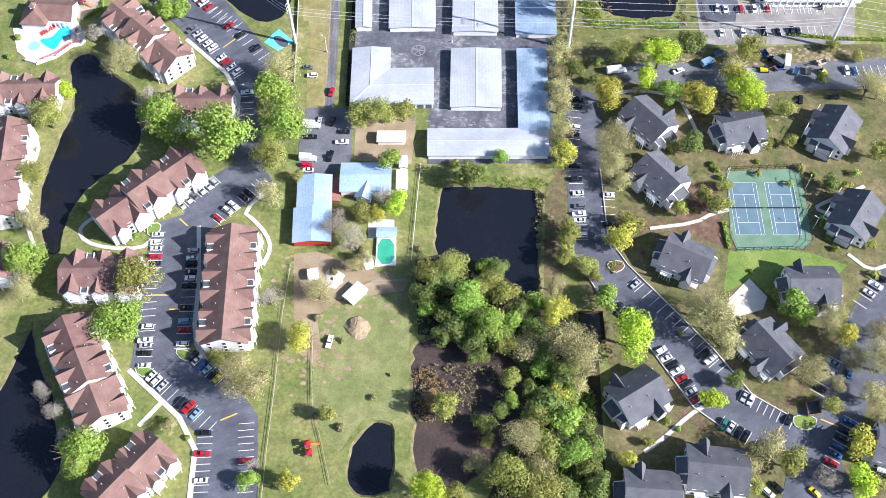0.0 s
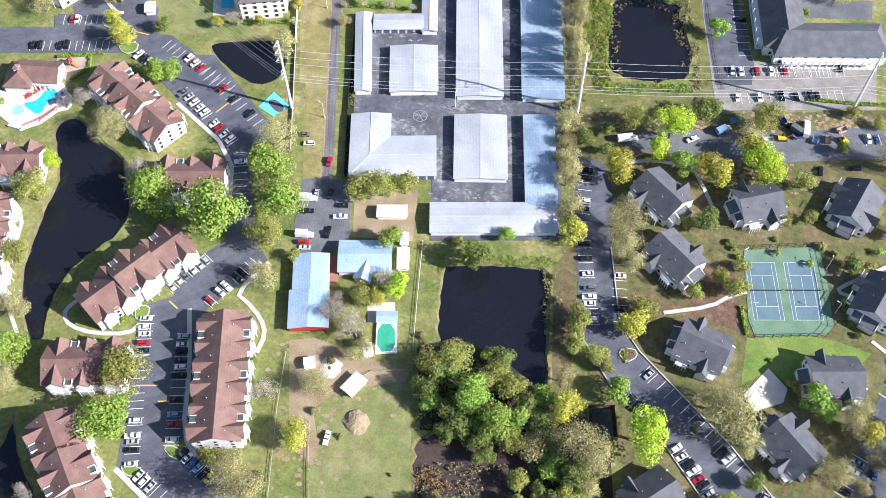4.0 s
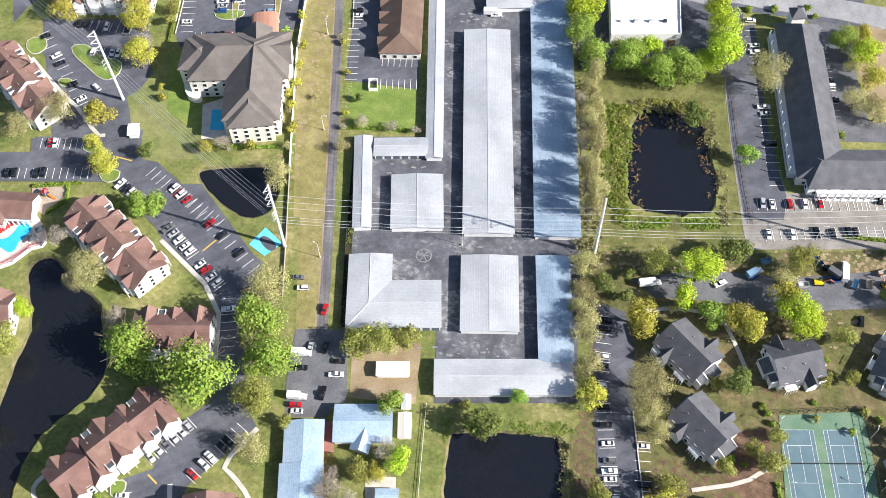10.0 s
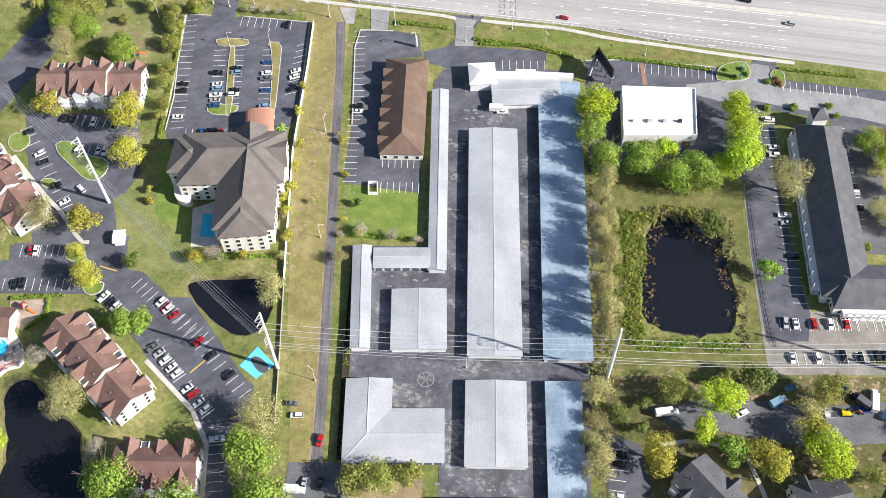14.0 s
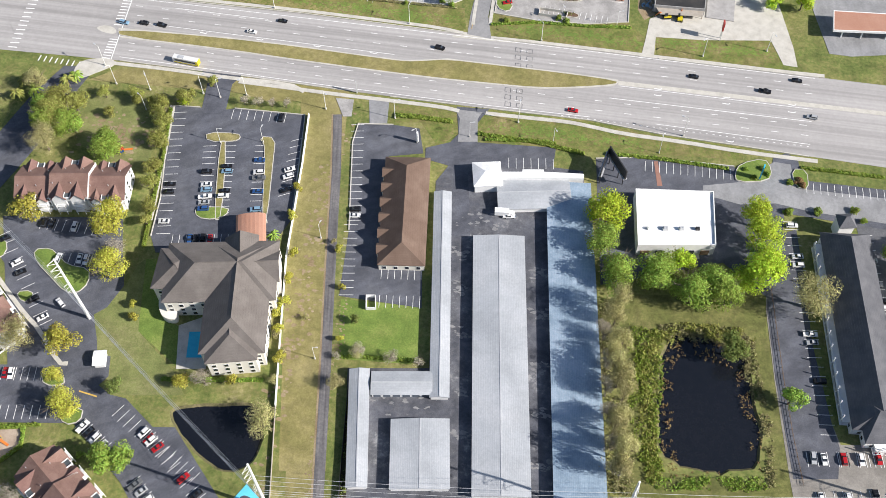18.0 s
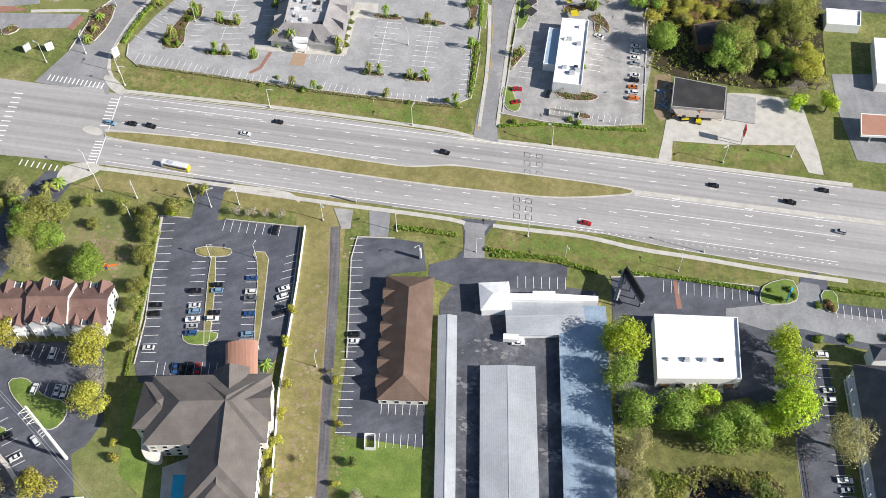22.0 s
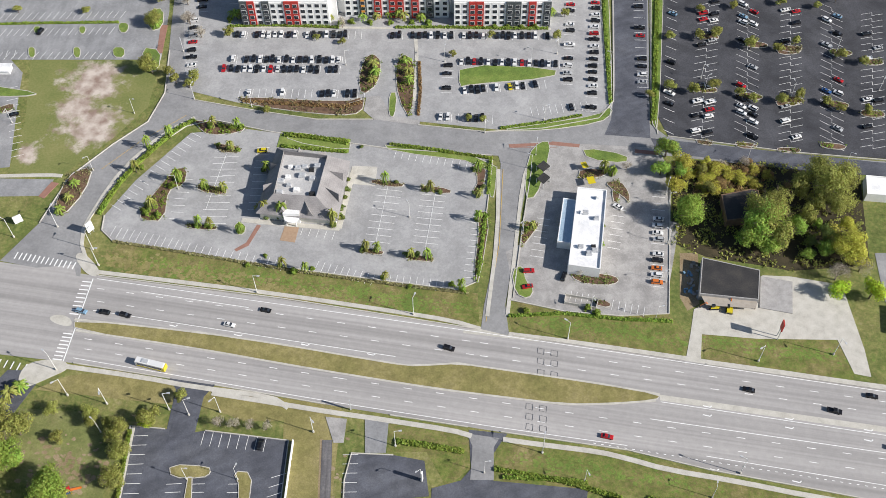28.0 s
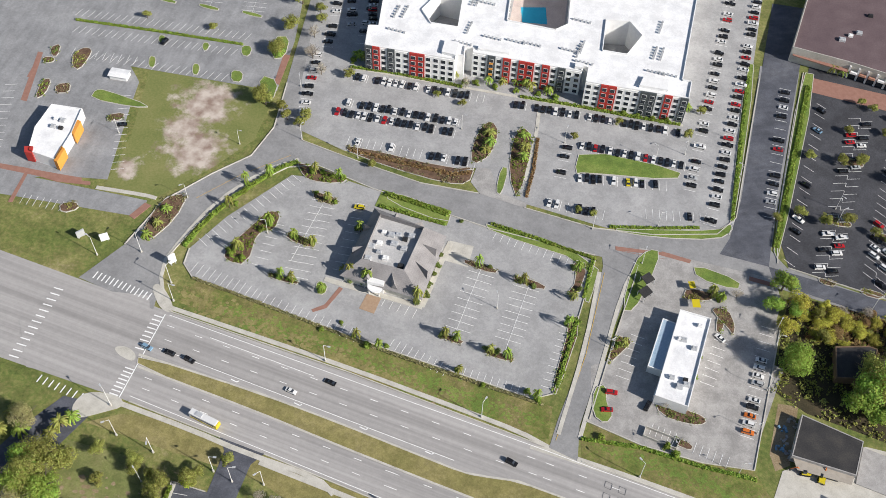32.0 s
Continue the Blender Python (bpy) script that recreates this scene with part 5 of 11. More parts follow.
storage([(-63.9, 218.3), (-57.7, 176.6)], 6.2, doors="s")
storage([(-58.6, 213.9), (-38.5, 216.4)], 8.0, doors="s")
storage([(-44.7, 298.0), (-34.9, 211.8)], 6.0, doors="n")
storage([(-40.2, 202.2), (-37.1, 178.6)], 19.0, doors="snw")
storage([(-21.0, 280.0), (-10.3, 179.4)], 18.5, doors="snw")
storage([(3.7, 308.3), (15.3, 181.0)], 16.5, rise=0.3, doors="sw", roof="storage_blue_roof", label="long low storage hall with blue-grey metal roof")
storage([(-23.2, 300.2), (4.2, 304.5)], 14.5, doors="", label="storage office hall with pale metal roof")
def corner_hall(at, rz, a, b, w, u, eave=3.2, rise=0.9):
    """An L-shaped hall: one wing of width w runs a metres up, the other of width u runs b metres along; the ridges meet at a hip and a valley."""
    th = thing("storage_hall", "L-shaped storage hall with low pale metal hip roof", "building", (*at, 0), rz, "storage halls")
    g = Geo()
    g.slab([(0, 0), (b, 0), (b, u), (w, u), (w, a), (0, a)], 0, eave)
    part("hall_wall", g, "trim", th)
    o, zr = 0.5, eave + rise
    c = (w / 2, u / 2, zr)
    n, e = (w / 2, a + o, zr), (b + o, u / 2, zr)
    p = {"sw": (-o, -o, eave), "se": (b + o, -o, eave), "ne": (b + o, u + o, eave), "in": (w + o, u + o, eave), "nr": (w + o, a + o, eave), "nl": (-o, a + o, eave)}
    for pts in ([p["nl"], p["sw"], c, n], [p["sw"], p["se"], e, c], [p["in"], p["nr"], n, c], [p["ne"], p["in"], c, e]):
        g = Geo()
        g.face(pts)
        g.face([(x, y, z - 0.2) for x, y, z in pts[::-1]])
        part("roof_plane", g, "metal_roof", th)
    for q, r in ((c, n), (c, e), (c, p["sw"])):
        g = Geo()
        g.tube((q[0], q[1], q[2] + 0.02), (r[0], r[1], r[2] + 0.02), 0.13, 0.13, 5)
        part("ridge_cap", g, "steel", th)
    for tri in ([(0, a, eave), (w, a, eave), (w / 2, a, zr)], [(b, 0, eave), (b, u, eave), (b, u / 2, zr)]):
        g = Geo()
        g.face(tri)
        part("gable_wall", g, "trim", th)
    for k in range(int(b / 3.3)):
        part("roller_door", door_mesh(), "", th, at=((k + 0.5) * b / int(b / 3.3), -0.03, 0))
corner_hall((-56.1, 134.4), 0.124, 29.4, 33.0, 15.1, 18.3)
storage([(-8.9, 169.2), (-5.9, 139.1)], 20.0, doors="snw")
storage([(14.0, 171.7), (18.2, 129.9)], 11.5, rise=0.3, doors="n", roof="storage_blue_roof", label="low storage wing with blue-grey metal roof")
storage([(-22.6, 119.3), (23.8, 124.7)], 12.5, doors="")

# hotel
def hotel():
    th = thing("hotel", "L-shaped four-storey hotel, taupe hip roofs, cream stucco walls", "building")
    def span(a, b):
        return math.hypot(a[0] - b[0], a[1] - b[1])
    wide, deep = span(*[(-135.0, 257.7), (-128.7, 234.4)]), span(*[(-123.2, 242.0), (-101.7, 244.7)])
    for ends, W, rise, hip, sides in (([(-138.8, 244.6), (-99.7, 250.5)], wide, 5.8, wide / 2, "snew"), ([(-114.2, 260.1), (-107.8, 215.9)], deep, 5.8, deep / 2, "snew"),
                               ([(-142.7, 245.9), (-128.8, 246.6)], wide * 0.66, 3.4, wide * 0.33, "sw"), ([(-111.8, 234.0), (-107.2, 212.7)], deep * 0.78, 3.9, deep * 0.39, "se"),
                               ([(-111.8, 248.2), (-115.2, 262.7)], 11.0, 3.6, 0.0, ""), ([(-111.7, 249.7), (-99.3, 252.2)], 12.0, 3.6, 0.0, "")):
        cx, cy, L, a = axis_of(ends)
        wing = part("wing_wall", wall_geo(L, W, 11, rise, hip), "stucco", th, at=(cx, cy, 0), rz=a)
        part("wing_roof", roof_geo(L, W, 11, rise, hip, 0.7), "taupe_roof", th, at=(cx, cy, 0), rz=a)
        g = Geo()
        g.tube((-L / 2 + hip, 0, 11 + rise + 0.02), (L / 2 - hip, 0, 11 + rise + 0.02), 0.16, 0.16, 6)
        if hip < L / 2:
            part("ridge_cap", g, "taupe_roof", th, at=(cx, cy, 0), rz=a)
        if sides:
            add_windows(wing, L, W, 11, sides, 4, 3.6, 1.4, 1.5, 0.8)
hotel()

def motel():
    cx, cy, L, a = axis_of([(-60.5, 312.2), (-55.8, 262.4)])
    th = thing("motel", "long motel with brown shingle hip roof and pale walls", "building", (cx, cy, 0), a)
    wl, rf = block(th, L, 17, 4.4, 4.3, 7.5, "stucco", "brown_roof", name="main")
    for k in range(6):
        cross_gable(th, -L / 2 + 7 + k * (L - 14) / 5, -1, 17, 4.2, 0.9, 4.2, 1.9, "stucco", "brown_roof", 4.3)
    add_windows(th, L, 17, 4.6, "sne", 1, 4.0, 1.4, 1.6, 0.9)
motel()

wb = flat_building("white_building", [(29.4, 306.3), (59.3, 308.7), (59.8, 283.8), (30.9, 280.2)], 6, "trim", "white_roof", "white flat-roofed commercial building with parapet")
roof_units(wb, [(35.0, 288.4), (41.0, 289.0), (47.0, 289.7), (53.0, 290.4)], 6, 1.7)
for k in range(5):
    g = Geo()
    g.box(0, 0, 0, 3.2, 0.3, 2.6)
    part("shopfront", g, ("wood", "glass", "stucco", "glass", "wood")[k], wb, "shopfront bay", at=(34.0 + k * 5.6, 280.4 + k * 0.7, 0.3), rz=0.124)

def long_building():
    th = thing("office_building", "long L-shaped building, black and grey roof, white walls", "building")
    for ends, W, hip in (([(107.9, 294.8), (112.8, 217.0)], 17, 5), ([(107.3, 220.4), (152.6, 225.1)], 17, 5)):
        cx, cy, L, a = axis_of(ends)
        wing = part("wing_wall", wall_geo(L, W, 6.2, 5.0, hip), "trim", th, at=(cx, cy, 0), rz=a)
        part("wing_roof", roof_geo(L, W, 6.2, 5.0, hip, 0.8), "grey_roof", th, at=(cx, cy, 0), rz=a)
        add_windows(wing, L, W, 6.4, "snew", 2, 5.0, 1.2, 1.5, 0.9)
        if L > 40 and hip:
            for z in (0.3, 3.2):
                g = Geo()
                g.box(0, 0, 0, L - 6, 2.8, 0.25)
                g.box(0, -1.35, 0.5, L - 6, 0.12, 0.6)
                for k in range(14):
                    g.box(-L / 2 + 4 + k * (L - 8) / 13, -1.35, 0.15, 0.35, 0.3, 2.9)
                part("gallery", g, "trim", th, "white railed gallery", at=(cx + math.sin(a) * (W / 2 + 1.4), cy - math.cos(a) * (W / 2 + 1.4), z), rz=a)
    x, y = (108.1, 299.8)
    part("tower_wall", wall_geo(5.5, 5.5, 8.4, 2.4, 2.6), "trim", th, at=(x, y, 0), rz=0.15)
    part("tower_roof", roof_geo(5.5, 5.5, 8.4, 2.4, 2.6, 0.5), "grey_roof", th, at=(x, y, 0), rz=0.15)
long_building()


def barrel(parent):
    """The arched orange canopy before the hotel."""
    cx, cy, L, a = axis_of([(-116.1, 276.8), (-112.9, 263.1)])
    g = Geo()
    n, W = 10, 11.5
    for k in range(n):
        p0, p1 = math.pi * k / n, math.pi * (k + 1) / n
        g.face([(-L / 2, -math.cos(p0) * W / 2, 1.7 * math.sin(p0)), (L / 2, -math.cos(p0) * W / 2, 1.7 * math.sin(p0)), (L / 2, -math.cos(p1) * W / 2, 1.7 * math.sin(p1)), (-L / 2, -math.cos(p1) * W / 2, 1.7 * math.sin(p1))])
    for s in (-1, 1):
        g.face([(s * L / 2, -math.cos(math.pi * k / n) * W / 2, 1.7 * math.sin(math.pi * k / n)) for k in range(n + 1)])
    canopy = thing("canopy", "arched orange metal canopy before the hotel entrance", "canopy", (cx, cy, 0), a)
    part("arch", g, "orange_roof", canopy, at=(0, 0, 5))
    for x in (-1, 1):
        for y in (-1, 1):
            c = Geo()
            c.box(0, 0, 0, 0.7, 0.7, 5.05)
            part("column", c, "stucco", canopy, at=(x * (L / 2 - 0.6), y * (W / 2 - 0.6), 0))
barrel(None)

def mansard(outer, inner, z0, z1, deck):
    """A restaurant roof: sloping shingle skirts round a sunken flat deck."""
    th = thing("restaurant", "restaurant, grey shingle skirt roof, machinery on a sunken deck", "building")
    w = Geo()
    c = Vector((sum(p[0] for p in outer) / 4, sum(p[1] for p in outer) / 4))
    w.slab([tuple(c + (Vector(p) - c) * 0.93) for p in outer], 0, z0)
    part("wall", w, "stucco", th)
    for i in range(4):
        j = (i + 1) % 4
        g = Geo()
        g.face([(*outer[i], z0), (*outer[j], z0), (*inner[j], z1), (*inner[i], z1)])
        g.face([(*inner[i], z1), (*inner[j], z1), (*inner[j], deck), (*inner[i], deck)])
        mid = (Vector(outer[i]) + Vector(outer[j])) / 2
        part("roof_skirt", g, "slate_roof", th)
        for q in (0.32, 0.68):
            o = Vector(outer[i]).lerp(Vector(outer[j]), q)
            n = Vector(inner[i]).lerp(Vector(inner[j]), q)
            u = (Vector(outer[j]) - Vector(outer[i])).normalized() * 1.4
            e, r = o.lerp(n, 0.12), o.lerp(n, 0.75)
            zz = z0 + (z1 - z0) * 0.12
            zr = z0 + (z1 - z0) * 0.75 + 0.1
            g = Geo()
            g.face([(*(e - u), zz), (*e, zr), (*r, zr)])
            g.face([(*e, zr), (*(e + u), zz), (*r, zr)])
            g.face([(*(e - u), zz), (*(e + u), zz), (*e, zr)])
            part("gablet", g, "slate_roof", th)
    g = Geo()
    g.slab(inner, z0 - 0.2, deck)
    part("roof_deck", g, "grey_deck", th)
    return th
rb = mansard([(-141.5, 463.9), (-108.9, 460.2), (-107.9, 427.8), (-141.9, 427.6)], [(-136.5, 458.0), (-117.8, 457.8), (-117.9, 435.5), (-135.3, 434.8)], 4.5, 9.6, 7.4)
roof_units(rb, [(-132.2, 451.1), (-129.0, 450.9), (-126.4, 451.8), (-123.2, 450.6), (-126.5, 447.1), (-122.0, 446.1), (-132.1, 445.5), (-134.6, 443.0), (-133.7, 437.0), (-120.2, 437.8), (-130.7, 441.3), (-121.3, 453.1), (-127.2, 439.3)], 7.4, 2.4)
en = Geo()
en.slab([(-131.2, 436.6), (-124.6, 437.2), (-123.8, 428.2), (-130.4, 427.6)], 0, 6.2)
part("entrance", en, "trim", rb, "white entrance block")
en = Geo()
en.slab([(-127.1 + 3.0 * math.cos(6.2832 * k / 14), 427.6 + 2.6 * math.sin(6.2832 * k / 14)) for k in range(14)], 3.6, 4.3)
part("entrance_canopy", en, "trim", rb, "round white entrance canopy")
for dx in (-2.0, 2.0):
    en = Geo()
    en.box(-127.1 + dx, 426.4, 0, 0.4, 0.4, 3.7)
    part("column", en, "trim", rb)
sheet("service_pad", [(-107.9, 461.8), (-98.0, 462.4), (-97.1, 451.7), (-107.2, 451.7)], 0.11, "concrete", "pale concrete service pad", "paving")

ff = flat_building("fast_food_restaurant", [(-13.3, 456.6), (-1.3, 456.6), (-2.4, 416.2), (-14.7, 416.8)], 5.5, "trim", "white_roof", "white flat-roofed fast food restaurant")
roof_units(ff, [(-10.8, 443.4), (-9.4, 443.6), (-10.4, 426.2), (-5.5, 426.8), (-5.0, 425.0), (-5.0, 441.2), (-4.8, 451.9), (-7.1, 423.3)], 5.5, 2.0)
flat_building("drive_canopy", [(-18.7, 451.7), (-13.3, 451.2), (-14.1, 428.6), (-19.7, 429.0)], 4, "trim", "blue_metal_roof", "low pale blue drive-through roof beside the restaurant", 0.3, "canopy")
add = thing("restaurant_annex", "narrow white annex of the fast food restaurant", "building")
g = Geo()
g.slab([(-15.0, 417.9), (-12.4, 417.7), (-12.1, 427.7), (-14.3, 428.0)], 0, 4.0)
part("wall", g, "trim", add)

flat_building("gutted_building", [(37.0, 428.4), (59.0, 425.1), (57.8, 410.9), (35.6, 410.9)], 4, "debris", "black_roof", "gutted building with charred black roof", 0.12)
g = Geo()
g.slab([(60.1, 424.9), (72.1, 423.7), (71.1, 408.8), (58.9, 409.9)], 0, 0.5)
solo("rubble_floor", g, "debris", "bare floor slab strewn with grey rubble", "rubble")
sheet("rubble_ground", [(29.0, 432.4), (36.2, 433.7), (36.3, 409.1), (31.8, 405.2), (28.9, 411.1)], 0.03, "dirt", "trampled soil and rubble beside the gutted building", "ground")
for k, (x, y) in enumerate([(31.9, 422.9), (33.0, 418.5), (33.3, 427.7), (32.0, 414.6), (34.7, 413.2), (36.2, 425.7)]):
    g = Geo()
    rr = random.Random(900 + k)
    for _ in range(7):
        g.box(rr.uniform(-1.5, 1.5), rr.uniform(-1.5, 1.5), 0, rr.uniform(0.4, 1.6), rr.uniform(0.3, 1.1), rr.uniform(0.2, 0.9), rr.uniform(0, 3.0))
    ob = tagged(new("rubble_pile", g.mesh("rubble_pile", ("paint_t", "debris", "weathered_wood")[k % 3])), ("pale blue", "grey", "brown")[k % 3] + " scrap heap beside the gutted building", "rubble")
    ob.matrix_basis = Matrix.Translation((x, y, 0.04))
lean = thing("lean_to", "grey metal lean-to roof along the gutted building", "roof")
g = Geo()
g.slab([(35.9, 412.3), (57.5, 410.9), (56.9, 407.7), (38.3, 406.9)], 2.6, 2.8)
part("roof", g, "weathered_wood", lean)
g = Geo()
for p in [(39.3, 408.9), (47.4, 408.6), (57.0, 409.1)]:
    g.box(p[0], p[1], 0, 0.2, 0.2, 2.7)
part("post", g, "wood", lean)

# five-storey block with courtyards
def courtyard_block(outer, holes, h, parapet=0.8, t=0.4):
    """A flat-roofed block with open courtyards: walls, one roof deck with holes, a parapet round every edge."""
    th = thing("apartment_block", "white five-storey apartment block with red and orange panels", "building")
    rings = []
    for pts, ccw in [(outer, True)] + [(p, False) for p in holes]:
        a = sum(pts[i - 1][0] * pts[i][1] - pts[i][0] * pts[i - 1][1] for i in range(len(pts)))
        rings.append(pts if (a > 0) == ccw else pts[::-1])
    bm = bmesh.new()
    edges = []
    for ring in rings:
        vs = [bm.verts.new((x, y, h)) for x, y in ring]
        edges += [bm.edges.new((vs[i], vs[(i + 1) % len(vs)])) for i in range(len(vs))]
    bmesh.ops.triangle_fill(bm, use_beauty=True, use_dissolve=False, edges=edges, normal=(0, 0, 1))
    for f in bm.faces:
        if f.normal.z < 0:
            f.normal_flip()
    me = bpy.data.meshes.new("roof")
    bm.to_mesh(me)
    bm.free()
    me.materials.append(M["white_roof"])
    part("roof", me, "", th)
    for k, ring in enumerate(rings):
        w, p = Geo(), Geo()
        n = len(ring)
        for i in range(n):
            a, b = Vector(ring[i]), Vector(ring[(i + 1) % n])
            d = b - a
            w.face([(*a, 0), (*b, 0), (*b, h + 0.02), (*a, h + 0.02)])
            m = (a + b) / 2 + Vector((-d.y, d.x)).normalized() * t / 2
            p.box(m.x, m.y, h, d.length, t, parapet, math.atan2(d.y, d.x))
            if k:
                win = window_mesh(1.5, 1.6)
                cols = int(d.length / 3.2)
                for c in range(cols):
                    q = a + d * (c + 0.5) / cols + Vector((d.y, -d.x)).normalized() * 0.05
                    if d.x > -0.2 * d.length:
                        continue
                    for s_ in range(4):
                        part("window", win, "", th, at=(q.x, q.y, 1.2 + 3.3 * s_), rz=math.atan2(d.y, d.x))
        part("wall" if not k else "court_wall", w, "trim", th)
        part("parapet", p, "trim", th)
    return th
ap = courtyard_block([(-177.3, 543.6), (-135.9, 548.8), (-136.1, 552.2), (-132.8, 552.6), (-134.1, 558.5), (-130.5, 559.0), (-129.9, 556.0), (-80.4, 561.4), (-80.4, 565.2), (-78.2, 564.7), (-77.1, 555.7), (-31.8, 561.3), (-32.6, 572.6), (-36.7, 572.1), (-45.4, 690.7), (-206.4, 671.6), (-176.3, 558.0), (-180.8, 556.6)],
                     [[(-67.6, 601.8), (-60.1, 594.4), (-63.9, 579.7), (-74.8, 578.4), (-78.1, 599.2)], [(-108.2, 660.0), (-94.4, 590.1), (-98.9, 584.3), (-121.5, 582.7), (-137.0, 658.0)], [(-146.3, 590.9), (-141.8, 570.1), (-154.3, 568.6), (-161.2, 575.8), (-157.3, 590.8)]], 14.0)
sheet("court_deck", [(-124.5, 600.0), (-121.0, 584.0), (-99.5, 586.0), (-96.0, 592.0), (-105.0, 640.0), (-131.0, 640.0)], 0.05, "pool_paving", "pinkish paving of the pool courtyard", "deck")
UNIT = Geo()
UNIT.box(0, 0, 0, 0.95, 0.95, 1.0)
UNIT.box(0, 0, 1.0, 0.7, 0.7, 0.1)
UNIT = UNIT.mesh("air_conditioner", "steel")
def unit_row(spots, n, along):
    for x, y in spots:
        for k in range(n):
            part("air_conditioner", UNIT, "", ap, at=(x + (k * 1.9 if along else 0), y + (0 if along else k * 1.9), 14.02))
unit_row([(-175.9, 582.2), (-172.1, 583.5), (-171.8, 566.4), (-168.1, 567.7), (-140.6, 587.4), (-138.5, 587.6), (-136.5, 567.6), (-52.0, 581.2), (-48.9, 581.6), (-84.9, 570.0), (-84.1, 573.3), (-53.1, 599.4)], 5, False)
unit_row([(-171.0, 557.8), (-139.8, 560.5), (-128.2, 568.6), (-117.3, 570.0), (-110.0, 570.9), (-92.5, 573.0), (-84.6, 567.4), (-52.7, 572.5), (-47.6, 573.1), (-92.4, 594.5), (-138.1, 591.0)], 5, True)
g = Geo()
for pts in ([(-144.1, 558.8), (-137.4, 559.3), (-136.1, 550.6), (-142.8, 550.6)], [(-128.7, 560.7), (-114.4, 562.5), (-114.0, 560.3), (-128.3, 558.5)], [(-53.5, 567.4), (-42.6, 569.1), (-41.6, 562.4), (-54.1, 560.8)], [(-84.3, 565.5), (-80.5, 565.9), (-80.1, 562.9), (-83.9, 562.4)]):
    gg = Geo()
    gg.slab(pts, 14.0, 15.6)
    part("roof_box", gg, "trim", ap, "white boxed stair head on the roof")

def facade(p, q, pattern, h=14.0, storeys=4):
    """Coloured panel bays with windows on a stretch of front wall, outward to the south."""
    d = Vector((q[0] - p[0], q[1] - p[1]))
    L, a = d.length, math.atan2(d.y, d.x)
    n = len(pattern)
    w = L / n
    fm = window_mesh(1.9, 1.8)
    paints = {"w": "trim", "r": "red_panel", "k": "dark_panel", "o": "dark_panel"}
    for i, c in enumerate(pattern):
        m = Vector(p) + d * (i + 0.5) / n
        out = Vector((d.y, -d.x)).normalized()
        g = Geo()
        depth = 0.25 if c == "w" else 0.7
        g.box(0, 0, 0, w * 0.98, depth, h + (0.6 if c != "w" else 0.0))
        bay = part("facade_bay", g, paints[c], ap, {"w": "white plaster bay", "r": "red panelled bay", "k": "dark grey panelled bay", "o": "dark bay with orange panels"}[c], at=(m.x + out.x * depth / 2, m.y + out.y * depth / 2, 0), rz=a)
        for st in range(storeys):
            z = 1.2 + st * 3.3
            for u in ((-0.25, 0.25) if w > 5 else (0.0,)):
                part("window", fm, "", bay, at=(u * w, -depth / 2 - 0.03, z))
            if c == "o" and st < storeys - 1:
                g = Geo()
                g.box(0, 0, 0, w * 0.5, 0.2, 1.0)
                part("spandrel", g, "orange_panel", bay, "orange spandrel panel", at=(0, -depth / 2 - 0.12, z + 2.15))
facade(*[(-177.3, 543.6), (-135.9, 548.8)], "krwkwwrrwwww")
facade(*[(-129.9, 556.0), (-80.4, 561.4)], "wwowrwrrwrwkww")
facade(*[(-77.1, 555.7), (-31.8, 561.3)], "wwrrwwwkkwrwk")

st = flat_building("store", [(12.1, 700.0), (94.2, 707.0), (96.1, 610.4), (33.1, 617.3), (7.7, 618.4)], 8, "concrete", "purple_roof", "large store with dull purple flat roof", 1.0)
g = Geo()
g.slab([(8.4, 620.5), (34.0, 618.7), (34.4, 614.8), (8.8, 617.4)], 4.6, 5.0)
part("awning", g, "brick_paving", st, "terracotta entrance awning")
for k in range(15):
    x, y = 35.0 + k * 4.2, 616.9 - k * 0.46
    g = Geo()
    g.box(0, 0, 0, 0.8, 0.8, 7.2)
    part("pier", g, "trim", st, "white storefront pier", at=(x, y, 0), rz=-0.11)
    g = Geo()
    g.box(0, 0, 0, 3.2, 0.3, 3.2)
    part("shop_window", g, "glass", st, "dark shop window", at=(x + 2.1, y - 0.25, 0.2), rz=-0.11)
    g = Geo()
    g.box(0, 0, 0, 3.3, 1.4, 0.9, 0, 0.8)
    part("awning", g, "orange_roof" if k % 3 else "trim", st, "orange storefront awning" if k % 3 else "white storefront awning", at=(x + 2.1, y - 0.9, 3.9), rz=-0.11)
roof_units(st, [(32.5, 636.6), (29.0, 632.3), (36.2, 640.0), (40.2, 654.6)], 8, 2.6)
pk = flat_building("drive_in_restaurant", [(-295.2, 468.5), (-281.3, 470.7), (-277.9, 456.8), (-276.2, 440.8), (-289.6, 441.3), (-294.5, 454.2)], 5.5, "trim", "white_roof", "white drive-in restaurant with pink and yellow panels")
for pts, mt, lb in (([(-292.4, 442.8), (-288.9, 444.1), (-287.0, 440.4), (-290.6, 440.1)], "red_panel", "pink end panel"), ([(-276.5, 440.2), (-277.7, 448.3), (-275.7, 447.6), (-274.7, 439.9)], "orange_panel", "yellow end panel"), ([(-277.9, 456.6), (-279.7, 464.1), (-277.8, 463.8), (-276.3, 455.8)], "orange_panel", "yellow side panel")):
    g = Geo()
    g.slab(pts, 0.5, 6.2)
    part("panel", g, mt, pk, lb)
roof_units(pk, [(-288.5, 461.4), (-285.3, 461.6), (-287.3, 457.2), (-283.8, 457.4)], 5.5, 2.2)
